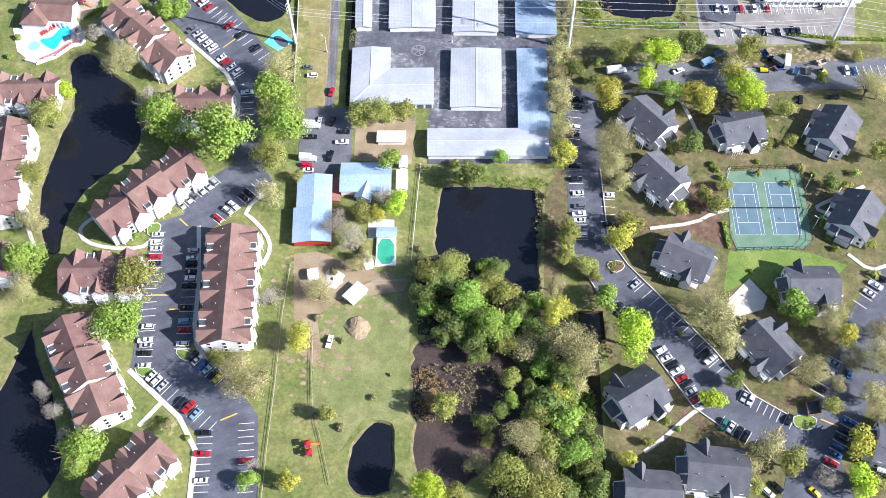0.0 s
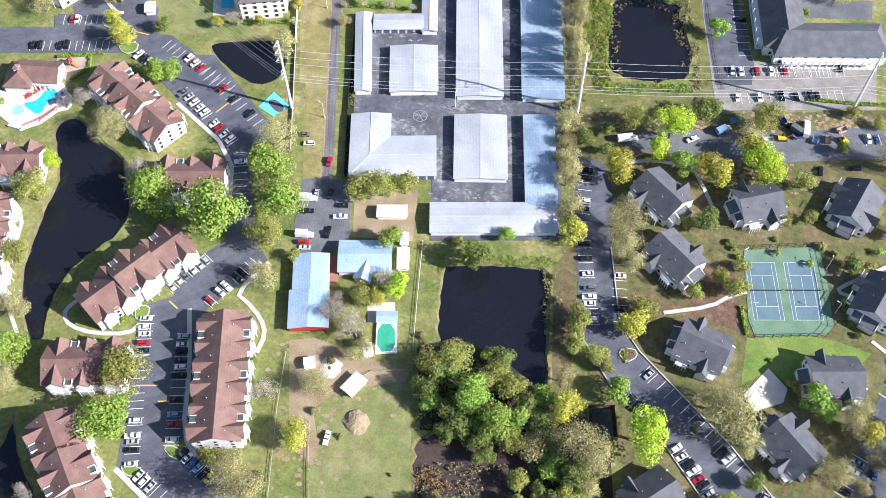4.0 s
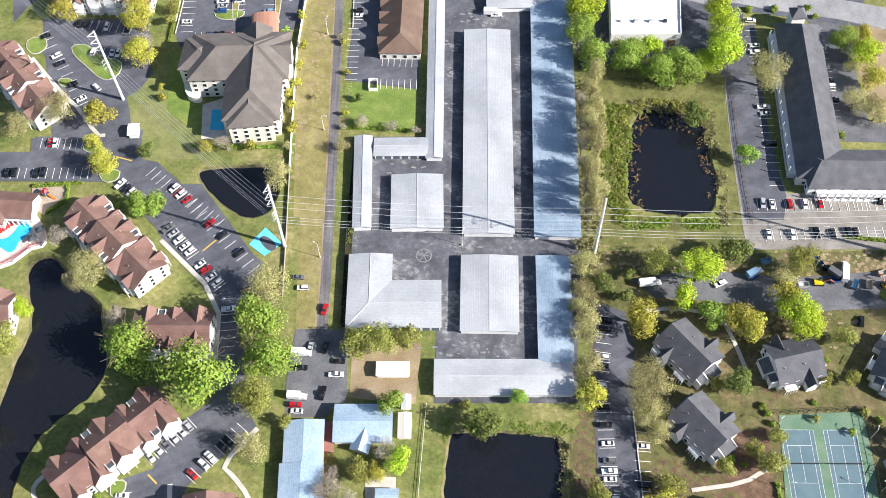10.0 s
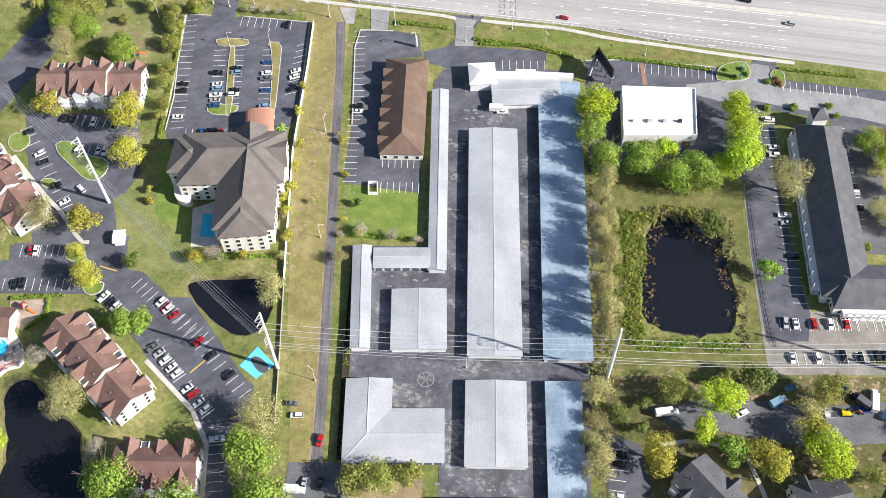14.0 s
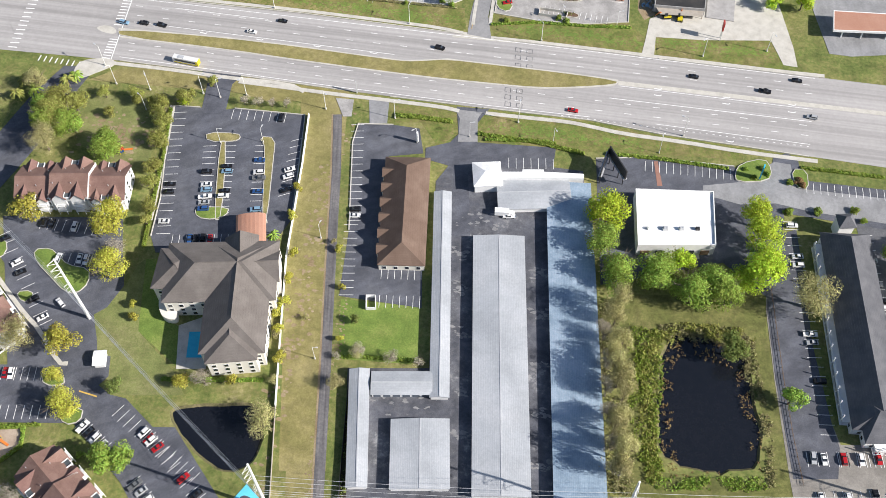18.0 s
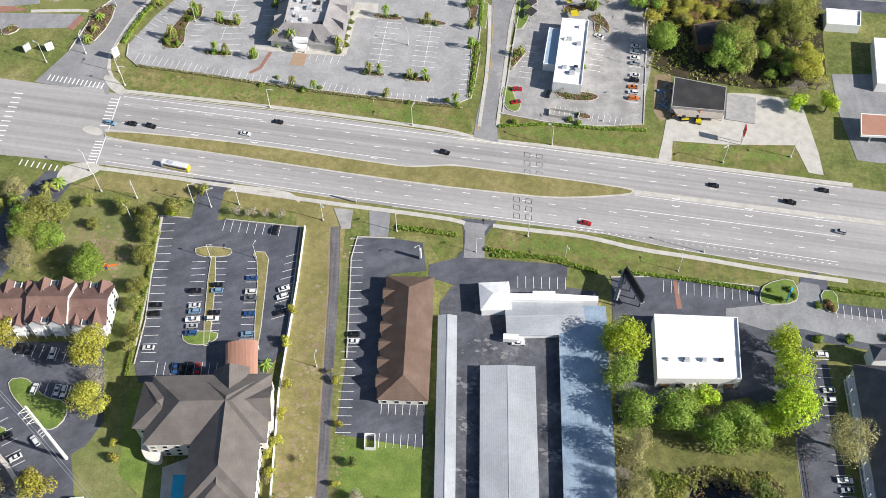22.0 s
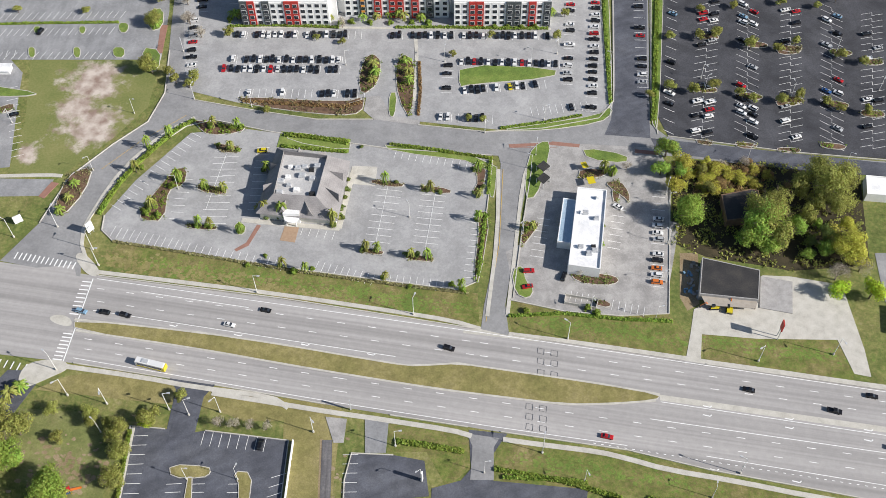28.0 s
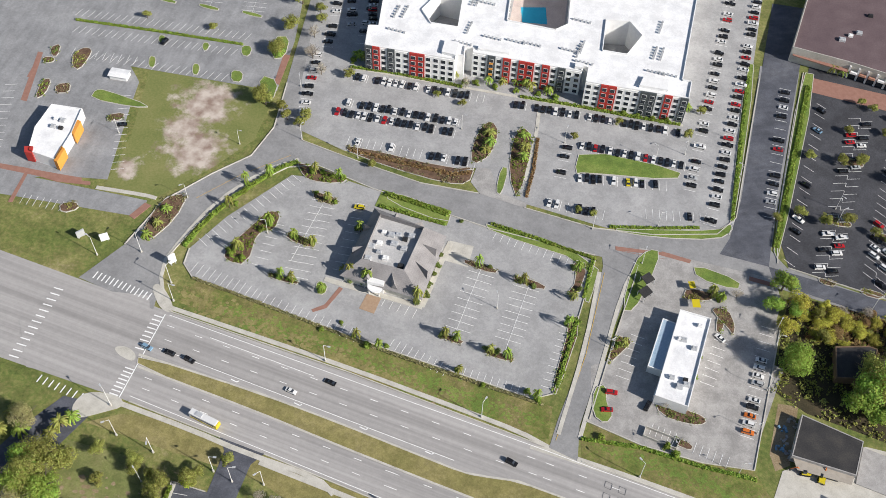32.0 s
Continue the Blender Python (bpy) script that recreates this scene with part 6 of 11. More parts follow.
gs = flat_building("station_canopy", [(113.3, 415.3), (159.4, 416.9), (157.9, 406.0), (112.3, 403.0)], 0.9, "trim", "orange_roof", "filling station canopy with orange roof", 0.2, "canopy")
for ob in gs.children:
    ob.location.z = 4.6
for p in [(117.2, 404.9), (125.6, 405.3), (136.4, 406.0)]:
    g = Geo()
    g.box(0, 0, 0, 0.5, 0.5, 4.7)
    part("column", g, "trim", gs, at=(*p, 0))
flat_building("station_shop", [(123.8, 462.0), (171.4, 464.0), (167.3, 435.9), (122.3, 434.0)], 4.5, "trim", "white_roof", "white filling station shop")
bk = flat_building("small_shop", [(104.8, 479.3), (120.3, 479.4), (119.0, 469.4), (104.1, 469.1)], 4, "trim", "white_roof", "small white flat-roofed shop")
flat_building("brown_hut", [(45.2, 461.5), (57.3, 466.1), (60.5, 465.8), (59.5, 451.5), (47.0, 448.0)], 4, "wood", "black_roof", "brown hut with dark flat roof among trees", 0.3, "hut")

# storage office
of = thing("storage_office", "storage office with white pyramid metal roof", "building")
cx, cy, L, a = axis_of([(-33.5, 307.0), (-23.3, 308.8)])
block(of, L, 11.0, 4.8, 1.8, L * 0.48, "trim", "white_roof", x=cx, y=cy, rz=a, name="office")
pw = thing("parapet_wall", "white parapet wall along the storage front", "wall")
g = Geo()
g.slab([(-24.5, 309.5), (-14.7, 310.7), (-14.8, 311.8), (-6.5, 312.8), (-6.4, 311.7), (9.3, 312.6), (9.4, 310.4), (-24.2, 306.8)], 0, 4.6)
part("wall", g, "trim", pw)

# ---- trees ----
def crown_geo(rng, lobes, quads, size, flat=0.75, squash=0.8, radius=5.0, base=6.0, thin=1.0):
    """Leaf sprays scattered over and inside a cluster of uneven lobes."""
    g = Geo()
    balls = []
    for k in range(lobes):
        a, d = rng.uniform(0, 6.283), radius * (0.66 * math.sqrt(rng.random()))
        r = radius * rng.uniform(0.26, 0.5)
        balls.append((d * math.cos(a), d * math.sin(a), base + rng.uniform(-0.5, 0.55) * radius * flat - 0.18 * d, r))
    balls.append((0, 0, base + radius * 0.2, radius * 0.52))
    total = sum(b[3] ** 2 for b in balls)
    for bx, by, bz, r in balls:
        for _ in range(int(quads * r * r / total)):
            v = Vector((rng.gauss(0, 1), rng.gauss(0, 1), rng.gauss(0.25, 0.9))).normalized()
            q = r * rng.uniform(0.62, 1.1)
            c = Vector((bx + v.x * q, by + v.y * q, bz + v.z * q * squash))
            n = (v + Vector((rng.uniform(-0.55, 0.55), rng.uniform(-0.55, 0.55), rng.uniform(-0.2, 0.75)))).normalized()
            u = n.orthogonal().normalized()
            u = (Matrix.Rotation(rng.uniform(0, 6.283), 3, n) @ u)
            w = n.cross(u)
            s = size * rng.uniform(0.6, 1.25)
            u, w = u * s, w * s * thin
            pts = [c - u, c - 0.3 * u - w * rng.uniform(0.5, 0.9), c + u * rng.uniform(0.6, 1.1), c - 0.1 * u + w * rng.uniform(0.5, 0.9) + n * 0.15 * s]
            g.face(pts)
    return g

def trunk_geo(rng, radius=5.0, base=6.0, limbs=6, r0=0.32):
    g = Geo()
    fork = Vector((0, 0, base * 0.45))
    g.tube((0, 0, -0.1), fork, r0 * 1.15, r0 * 0.8, 7)
    g.tube(fork, (0.2, 0.1, base + radius * 0.3), r0 * 0.75, 0.06, 6)
    for k in range(limbs):
        a = 6.283 * k / limbs + rng.uniform(-0.4, 0.4)
        tip = Vector((math.cos(a) * radius * 0.62, math.sin(a) * radius * 0.62, base + rng.uniform(-0.1, 0.3) * radius))
        mid = fork.lerp(tip, 0.5) + Vector((0, 0, 0.5))
        g.tube(fork, mid, r0 * 0.5, r0 * 0.32, 5)
        g.tube(mid, tip, r0 * 0.32, 0.04, 5)
        for j in range(3):
            b = a + rng.uniform(-0.8, 0.8)
            g.tube(mid.lerp(tip, 0.3 * j), tip + Vector((math.cos(b) * radius * 0.3, math.sin(b) * radius * 0.3, rng.uniform(-0.5, 1.2))), r0 * 0.16, 0.03, 4)
    return g

TREES = {}
def tree_template(key, leaf, label, lobes, quads, size, thin=1.0, flat=0.75, limbs=6):
    # three classes of size, so that the sprays stay about equally large on small and on big trees
    for tag, count, scale, more in (("", 0.98, 0.88, 0), ("_small", 0.42, 1.35, -3), ("_big", 2.0, 0.57, 5)):
        TREES[key + tag] = []
        for k in range(3):
            rng = random.Random(key + tag + str(k))
            th = thing("bare_tree" if key == "bare" else "young_tree" if tag == "_small" else "tree", label, "tree", (0, -3000, -60))
            part("trunk", trunk_geo(rng, limbs=limbs), "bark", th)
            part("crown", crown_geo(rng, lobes + more, int(quads * count), size * scale, flat, thin=thin), leaf, th)
            TREES[key + tag].append(th)

tree_template("green", "leaf_green", "broad fresh-green tree in full leaf", 12, 2300, 0.4)
tree_template("lime", "leaf_lime", "bright yellow-green tree in young leaf", 11, 2100, 0.38)
tree_template("olive", "leaf_olive", "olive-green tree with an open crown", 11, 2000, 0.37)
tree_template("pale", "leaf_pale", "pale straw-coloured tree with sparse young leaves", 13, 2700, 0.27, 0.75)
tree_template("bare", "leaf_bare", "leafless tree with fine pinkish grey twigs", 10, 1700, 0.46, 0.16, limbs=9)
tree_template("dark", "leaf_dark", "dense dark green woodland tree", 13, 2300, 0.4)
tree_template("gold", "leaf_gold", "golden-green tree with an open crown", 11, 2000, 0.37)
tree_template("rust", "leaf_rust", "low rust-brown scrubby swamp tree", 9, 1500, 0.36)

def bush_template(key, leaf, label):
    TREES[key] = []
    for k in range(2):
        rng = random.Random(key + str(k))
        g = crown_geo(rng, 6, 560, 0.65, 0.5, base=2.6)
        n = len(g.f)
        for j in range(5):
            a = j * 1.257
            g.tube((0, 0, -0.1), (2.4 * math.cos(a), 2.4 * math.sin(a), 2.8), 0.16, 0.06, 5)
        me = g.mesh("shrub", leaf)
        me.materials.append(M["bark"])
        for p in me.polygons[n:]:
            p.material_index = 1
        th = tagged(new("shrub", me), label, "shrub")
        TREES[key].append(th)
bush_template("bush", "hedge_leaf", "small clipped bright green shrub")
bush_template("dbush", "leaf_dark", "dense dark green garden shrub")
bush_template("sbush", "scrub_leaf", "straw-coloured scrubby bush with thin stems")
bush_template("rbush", "leaf_rust", "reddish brown ornamental shrub")

def palm_template():
    TREES["palm"] = []
    for k in range(2):
        rng = random.Random("palm" + str(k))
        th = thing("palm_tree", "palm tree with arching green fronds", "palm tree", (0, -3000, -60))
        g = Geo()
        g.tube((0, 0, -0.1), (0.1, 0, 3.2), 0.5, 0.36, 8)
        g.tube((0.1, 0, 3.2), (0.15, 0.1, 6.6), 0.36, 0.3, 8)
        part("trunk", g, "bark", th)
        g = Geo()
        for j in range(26):
            a, lift = rng.uniform(0, 6.283), rng.uniform(-0.2, 1.2)
            ca, sa = math.cos(a), math.sin(a)
            prev = Vector((0.15, 0.1, 6.5))
            for s in range(1, 5):
                f = s / 4
                nxt = Vector((0.15 + ca * 4.8 * f, 0.1 + sa * 4.8 * f, 6.5 + lift * 3.2 * f - 4.2 * f * f))
                side = Vector((-sa, ca, 0)) * 0.62 * (1.15 - abs(f - 0.45))
                drop = Vector((0, 0, -0.3))
                g.face([prev, prev + side + drop, nxt + side + drop, nxt])
                g.face([prev, nxt, nxt - side + drop, prev - side + drop])
                prev = nxt
        part("fronds", g, "leaf_green" if k else "leaf_olive", th)
        TREES["palm"].append(th)
palm_template()

used = {}
def trees(kind, spots, tall=1.0, group=""):
    """spots: x, y and crown radius. The crown's middle was taken at about half the tree's height."""
    for x, y, r in spots:
        pool = TREES.get(kind + ("_small" if r < 2.7 else "_big" if r > 5.6 else ""), TREES[kind])
        k = used.get(kind, 0)
        used[kind] = k + 1
        s = r / 4.25
        m = Matrix.LocRotScale((x, y, 0), Euler((0, 0, (k * 2.399) % 6.283)), (s * (0.93 + 0.14 * ((k * 7) % 5) / 4), s, s * tall * (0.9 + 0.2 * ((k * 3) % 4) / 3)))
        ob = copy_thing(pool[k % len(pool)], m)
        if group:
            ob["group"] = group

A_GROUP = "trees of the red-roofed apartments"
trees("green", [(-128.4, 114.7, 9.9), (-100.0, 105.9, 11.1), (-84.3, 130.3, 8.6), (-79.8, 116.3, 8.5), (-119.0, 25.8, 8.4), (-158.5, 46.6, 7.5), (-117.8, -21.9, 7.4), (-137.0, 174.9, 4.8), (-63.4, -23.5, 3.5), (-36.1, 107.5, 4.4), (6.7, 114.5, 3.1)], group=A_GROUP)
trees("olive", [(-81.9, 102.3, 7.5), (-117.1, 42.4, 7.8), (-173.3, 111.6, 6.8), (-171.1, 84.0, 6.1), (-82.3, 18.6, 3.9), (-42.3, 1.6, 3.4), (-50.6, 128.4, 5.4), (-42.5, 129.0, 6.1), (-34.1, 130.6, 5.4), (-43.3, 83.1, 3.8), (-70.8, 97.1, 2.8), (-11.2, 110.6, 2.0), (56.8, 89.5, 4.6), (74.5, 97.6, 3.4), (85.1, 105.7, 3.6), (92.0, 110.9, 3.2), (89.7, 100.3, 4.7), (151.8, 133.3, 4.8), (35.2, 81.1, 4.2), (112.0, 2.7, 5.1)], 0.95)
trees("pale", [(-158.1, 36.0, 5.7), (-164.1, 63.1, 5.5), (-152.4, 143.6, 7.3), (-69.9, 7.8, 8.5), (-76.1, 17.6, 4.3), (-85.8, 143.5, 7.9), (-78.4, 85.7, 5.2), (-93.3, -8.2, 3.0), (-52.8, 47.0, 5.7), (-41.6, 60.1, 3.3), (-38.5, 64.0, 3.3), (49.7, 113.5, 6.1), (53.1, 108.1, 4.3), (148.9, 162.6, 6.3)], 1.0)
trees("pale", [(87.3, 49.7, 9.1), (80.5, 55.6, 5.6), (92.1, 43.2, 4.7), (118.6, 36.0, 5.8), (126.6, 55.3, 5.9), (143.6, 41.0, 7.3), (138.8, 30.0, 4.6), (103.0, 5.9, 5.5)], 1.0)
trees("bare", [(-138.1, 128.1, 4.4), (-169.1, 158.9, 4.3), (-69.9, 42.8, 4.4), (-139.8, -0.4, 3.7), (-134.2, -6.9, 3.6), (-128.0, -15.2, 2.8), (-52.6, 74.7, 4.6), (-45.3, 69.3, 5.0), (-51.2, 79.1, 4.2), (-35.8, 90.6, 3.9), (-63.4, -17.4, 2.4), (122.5, -0.4, 4.0)], 0.9)
trees("lime", [(-172.7, 127.7, 3.9), (-30.0, 87.4, 4.3), (59.0, 40.9, 7.8), (85.5, 21.4, 4.4), (133.3, -0.4, 5.1), (-4.5, -20.4, 6.2)])
trees("gold", [(-55.2, 27.6, 5.9), (-50.3, -22.0, 3.7), (-37.8, 82.7, 3.2), (29.9, 118.0, 5.3), (52.9, 81.9, 5.4), (58.2, -2.2, 3.1), (131.0, 49.9, 5.1), (133.4, 11.4, 5.0)])
trees("green", [(49.6, 56.6, 4.6), (114.3, 61.8, 5.2), (119.0, 57.8, 4.0)])
trees("dark", [(132.1, 116.3, 3.6), (93.7, 30.0, 3.3), (-4.3, 102.0, 5.4), (-15.3, 49.1, 4.8)], 1.0)
trees("olive", [(-14.5, 58.5, 6.1), (20.4, -13.7, 6.9), (31.6, -17.6, 6.9), (3.0, -21.3, 4.7)], 0.9)
trees("rust", [(-8.7, 12.7, 3.2)], 0.6)

trees("gold", [(-202.5, 269.2, 5.6), (-168.1, 266.1, 7.7), (-162.1, 245.5, 7.0), (-170.2, 215.2, 5.6), (-162.1, 191.5, 6.1), (-168.9, 202.6, 3.3), (-124.7, 206.2, 2.9), (-107.3, 208.8, 2.6), (-98.2, 238.1, 2.1), (-101.4, 249.6, 2.1), (-150.7, 234.9, 1.8), (-149.3, 229.8, 1.8)], group=A_GROUP)
trees("pale", [(-185.6, 214.8, 6.8), (-201.3, 206.5, 5.8), (-93.0, 194.5, 5.6), (93.6, 264.8, 8.1), (128.3, 255.6, 5.8), (136.7, 251.5, 5.3), (-66.3, 225.3, 2.7), (-71.2, 212.5, 2.9)], 0.9)
trees("bare", [(-163.4, 255.9, 4.3), (-117.1, 207.6, 3.5), (-53.8, 224.8, 2.7), (-44.1, 224.5, 2.2), (-73.2, 223.3, 1.8), (-65.7, 225.9, 2.7)], 0.9)
trees("green", [(-141.5, 174.6, 5.1), (84.6, 224.9, 4.3), (126.5, 287.9, 6.0)])
trees("lime", [(133.8, 280.2, 6.4)])
B_GROUP = "trees round the white building"
trees("lime", [(18.7, 291.7, 7.7), (14.8, 295.4, 4.8), (75.4, 298.7, 6.4), (77.5, 289.3, 7.0), (76.0, 274.3, 8.7), (70.6, 269.7, 5.8), (80.6, 276.4, 5.0), (46.0, 274.1, 5.4)], group=B_GROUP)
trees("green", [(17.5, 278.6, 6.3), (23.0, 267.2, 7.3), (37.4, 267.1, 7.0), (41.9, 271.6, 5.8), (49.7, 261.3, 6.7), (58.7, 267.0, 6.2), (63.3, 262.1, 6.7), (77.2, 282.9, 5.0), (54.2, 262.9, 4.9)], group=B_GROUP)
trees("dark", [(65.4, 241.4, 5.3), (-146.9, 200.8, 3.1), (-69.0, 238.6, 1.8)])
trees("olive", [(-208.2, 322.7, 6.5), (-166.0, 329.2, 3.5), (-163.1, 320.0, 3.4), (-162.9, 310.6, 3.8), (-160.9, 296.7, 3.8), (-159.0, 287.4, 3.5), (-157.1, 277.7, 3.0), (-156.3, 270.6, 2.6), (-192.1, 332.1, 3.0), (-178.7, 332.5, 3.0), (-158.4, 332.0, 3.5)])
trees("green", [(-208.0, 312.0, 6.4), (-198.6, 312.0, 5.0), (-180.9, 301.0, 6.7)])
trees("pale", [(-206.7, 301.7, 6.3), (-221.7, 333.4, 5.2)])
trees("palm", [(-228.0, 334.8, 3.1), (-221.2, 329.5, 3.0), (-209.8, 336.5, 3.1), (-207.5, 339.9, 2.8), (-211.1, 331.9, 2.8), (-106.2, 269.8, 2.5), (-228.7, 327.0, 2.8)])
trees("lime", [(88.1, 419.6, 4.0), (-158.2, 331.4, 2.8)])
trees("bare", [(-133.2, 335.3, 2.3), (-127.3, 335.5, 2.3), (-121.4, 335.6, 2.1), (-115.5, 335.7, 1.9), (-9.7, 417.6, 2.0)])

# the wood beside the swamp
trees("olive", [(-6.9, 62.0, 6.2), (6.2, 56.7, 5.9), (13.3, 52.2, 5.0), (15.2, 35.3, 4.6), (18.2, 21.8, 3.7), (12.8, -0.8, 2.9), (-3.7, 9.6, 5.0), (28.2, 9.6, 4.6), (32.9, -1.2, 5.3)], 0.95)
trees("green", [(-0.1, 49.1, 7.0), (9.9, 39.5, 7.4), (25.3, 51.7, 4.2), (28.7, 27.8, 4.2), (18.4, 14.5, 3.2), (38.0, 8.5, 5.6), (40.2, -3.1, 5.8)], 0.95)
trees("dark", [(-4.6, 42.1, 5.3), (4.9, 35.0, 5.3), (18.9, 48.3, 4.5), (6.4, 29.1, 3.8), (-6.5, 36.1, 3.8), (24.1, 43.0, 4.6), (29.9, 33.0, 5.0), (35.7, 22.6, 4.3), (10.4, 5.7, 3.8), (44.0, 4.5, 4.8), (15.4, 10.8, 2.9), (45.7, -5.6, 4.5)], 0.8)
trees("pale", [(21.7, 34.2, 5.3), (37.8, 33.5, 8.6), (23.1, -0.4, 6.2), (9.4, -8.9, 4.2), (29.4, -8.3, 5.3), (30.6, 59.8, 3.5)], 0.95)
trees("gold", [(33.1, 47.7, 6.4), (27.3, 8.0, 2.6), (34.0, 17.7, 4.0)], 0.95)
# the service road north of the grey houses
trees("olive", [(51.6, 172.2, 5.8), (102.9, 177.8, 6.2), (116.5, 150.7, 4.4), (72.3, 127.5, 2.7), (109.4, 134.0, 2.7), (117.5, 135.3, 3.1), (69.4, 178.7, 3.6)], 0.95)
trees("lime", [(66.2, 169.4, 7.1), (61.0, 159.5, 4.9), (100.1, 157.8, 7.1), (103.7, 151.5, 6.4)], 0.95)
trees("gold", [(47.2, 148.7, 7.1), (81.5, 152.7, 6.5), (84.2, 148.8, 5.1), (96.5, 162.6, 5.3)], 0.95)
trees("green", [(70.3, 153.1, 5.3)], 0.95)
trees("dark", [(79.1, 179.8, 5.5), (31.8, 161.6, 4.4), (41.5, 158.2, 2.4), (79.3, 127.9, 4.7), (41.9, 167.8, 2.5)], 0.95)
trees("pale", [(24.6, 169.0, 4.9), (24.7, 158.8, 4.0), (26.9, 148.7, 5.5), (26.7, 141.5, 5.5), (28.8, 127.8, 4.9), (49.6, 123.7, 7.8), (97.3, 170.6, 4.5), (58.0, 155.3, 1.8), (22.8, 152.5, 2.7)], 0.95)
trees("olive", [(34.0, 85.6, 3.8), (32.5, 78.6, 4.3), (34.6, 71.9, 4.5), (41.1, 69.3, 4.2), (44.6, 65.4, 3.0)], 0.9)

def wood(area, kinds, n, low, high, seed, tall=1.0):
    """Trees of mixed kinds set close together over an area."""
    rng = random.Random(seed)
    xs, ys = [p[0] for p in area], [p[1] for p in area]
    done = []
    for _ in range(n * 40):
        if len(done) >= n:
            break
        x, y, r = rng.uniform(min(xs), max(xs)), rng.uniform(min(ys), max(ys)), rng.uniform(low, high)
        hit, j = False, len(area) - 1
        for i in range(len(area)):
            (xi, yi), (xj, yj) = area[i], area[j]
            if (yi > y) != (yj > y) and x < (xj - xi) * (y - yi) / (yj - yi) + xi:
                hit = not hit
            j = i
        if hit and all(math.hypot(x - a, y - b) > 0.68 * (r + c) for a, b, c in done):
            done.append((x, y, r))
            trees(rng.choice(kinds), [(x, y, r)], tall * rng.uniform(0.85, 1.2))
trees("olive", [(88.0, 468.3, 8.3), (83.2, 475.7, 6.1), (94.4, 474.0, 6.0), (90.4, 460.2, 5.7), (83.7, 461.1, 5.0), (68.3, 440.3, 5.3), (76.3, 469.3, 5.1)], 1.1)
trees("gold", [(92.6, 440.0, 6.6), (88.0, 444.2, 4.4), (96.1, 434.6, 4.8), (94.2, 450.1, 4.0), (30.0, 475.3, 4.7), (26.7, 464.5, 3.7)])
trees("green", [(59.5, 445.2, 7.2), (55.8, 439.5, 5.3), (64.3, 450.4, 5.4), (62.2, 437.5, 4.9), (31.6, 447.1, 5.7), (29.5, 472.7, 3.8)])
trees("lime", [(100.5, 419.6, 4.3), (33.9, 451.2, 3.6)])
wood([(49.9, 482.9), (80.8, 486.8), (78.9, 461.6), (51.5, 461.2)], ("olive", "rust", "gold"), 6, 1.4, 2.3, 51, 0.7)
wood([(71.4, 451.8), (87.5, 456.8), (84.4, 434.0), (72.3, 431.9)], ("dark", "olive", "green"), 7, 2.2, 4.2, 52)
wood([(27.4, 480.1), (47.6, 484.3), (42.4, 464.6), (28.4, 446.3)], ("olive", "gold"), 5, 1.6, 2.8, 53)
trees("gold", [(44.0, 477.6, 3.8), (49.0, 475.0, 3.3), (54.1, 473.2, 3.5), (59.5, 471.3, 3.3), (42.3, 466.7, 3.3), (48.7, 465.0, 2.8), (38.7, 471.8, 3.1)], 0.5)
trees("rust", [(46.6, 471.0, 2.8), (55.7, 477.8, 2.8), (41.0, 479.1, 2.6)], 0.5)
trees("bare", [(88.4, 427.0, 4.3), (98.1, 432.3, 3.9), (-129.8, 547.8, 2.4), (6.7, 473.9, 2.1), (56.1, 481.7, 2.4), (46.7, 480.5, 2.1), (-208.0, 554.8, 2.8), (-204.5, 542.7, 2.7)])
trees("olive", [(24.5, 559.1, 2.6), (38.9, 560.1, 2.6), (45.7, 562.9, 3.2), (62.1, 556.7, 3.4), (75.0, 556.7, 2.6), (83.0, 560.8, 2.6), (103.0, 555.1, 2.6), (112.8, 552.5, 2.6), (24.5, 524.1, 3.0), (35.7, 523.7, 2.8), (44.1, 527.3, 3.0), (55.7, 525.1, 2.3), (61.8, 522.3, 2.3), (74.0, 521.7, 2.7), (81.7, 526.6, 2.5), (93.8, 524.1, 2.5), (99.5, 519.9, 2.2), (110.3, 519.5, 2.5), (39.2, 580.5, 2.2), (55.4, 584.1, 2.2), (15.8, 518.3, 2.3)], 0.9, "trees of the shopping lot")
trees("olive", [(-210.6, 506.0, 3.4), (-220.4, 539.0, 3.8), (-288.4, 539.0, 2.2), (-255.6, 543.0, 2.2), (-202.0, 506.0, 2.6), (-197.8, 500.9, 2.6), (-127.6, 536.4, 1.9), (-56.5, 495.2, 1.7), (-62.6, 494.4, 1.7), (-58.5, 549.7, 1.9), (-152.7, 488.4, 2.0), (-140.2, 538.0, 1.9), (-182.0, 535.6, 2.7), (-75.3, 534.2, 1.8), (-28.1, 552.6, 2.4), (-34.4, 566.0, 2.2), (-25.1, 568.4, 2.2)], 0.9)
trees("palm", [(-222.5, 436.4, 2.1), (-222.5, 428.6, 2.1), (-223.1, 421.0, 2.3), (-178.4, 548.3, 2.7), (-183.5, 548.9, 2.5), (-110.5, 523.0, 2.6), (-108.5, 517.6, 2.6), (-109.2, 512.6, 2.3), (-95.8, 526.7, 2.6), (-93.8, 520.5, 2.6), (-92.4, 514.7, 2.3), (-143.5, 553.9, 2.2), (-108.4, 558.2, 2.2), (-93.4, 558.8, 2.4), (-218.4, 537.2, 2.7), (-175.3, 547.5, 2.4), (-35.6, 563.8, 2.4)], 0.9, "palms by the avenue")
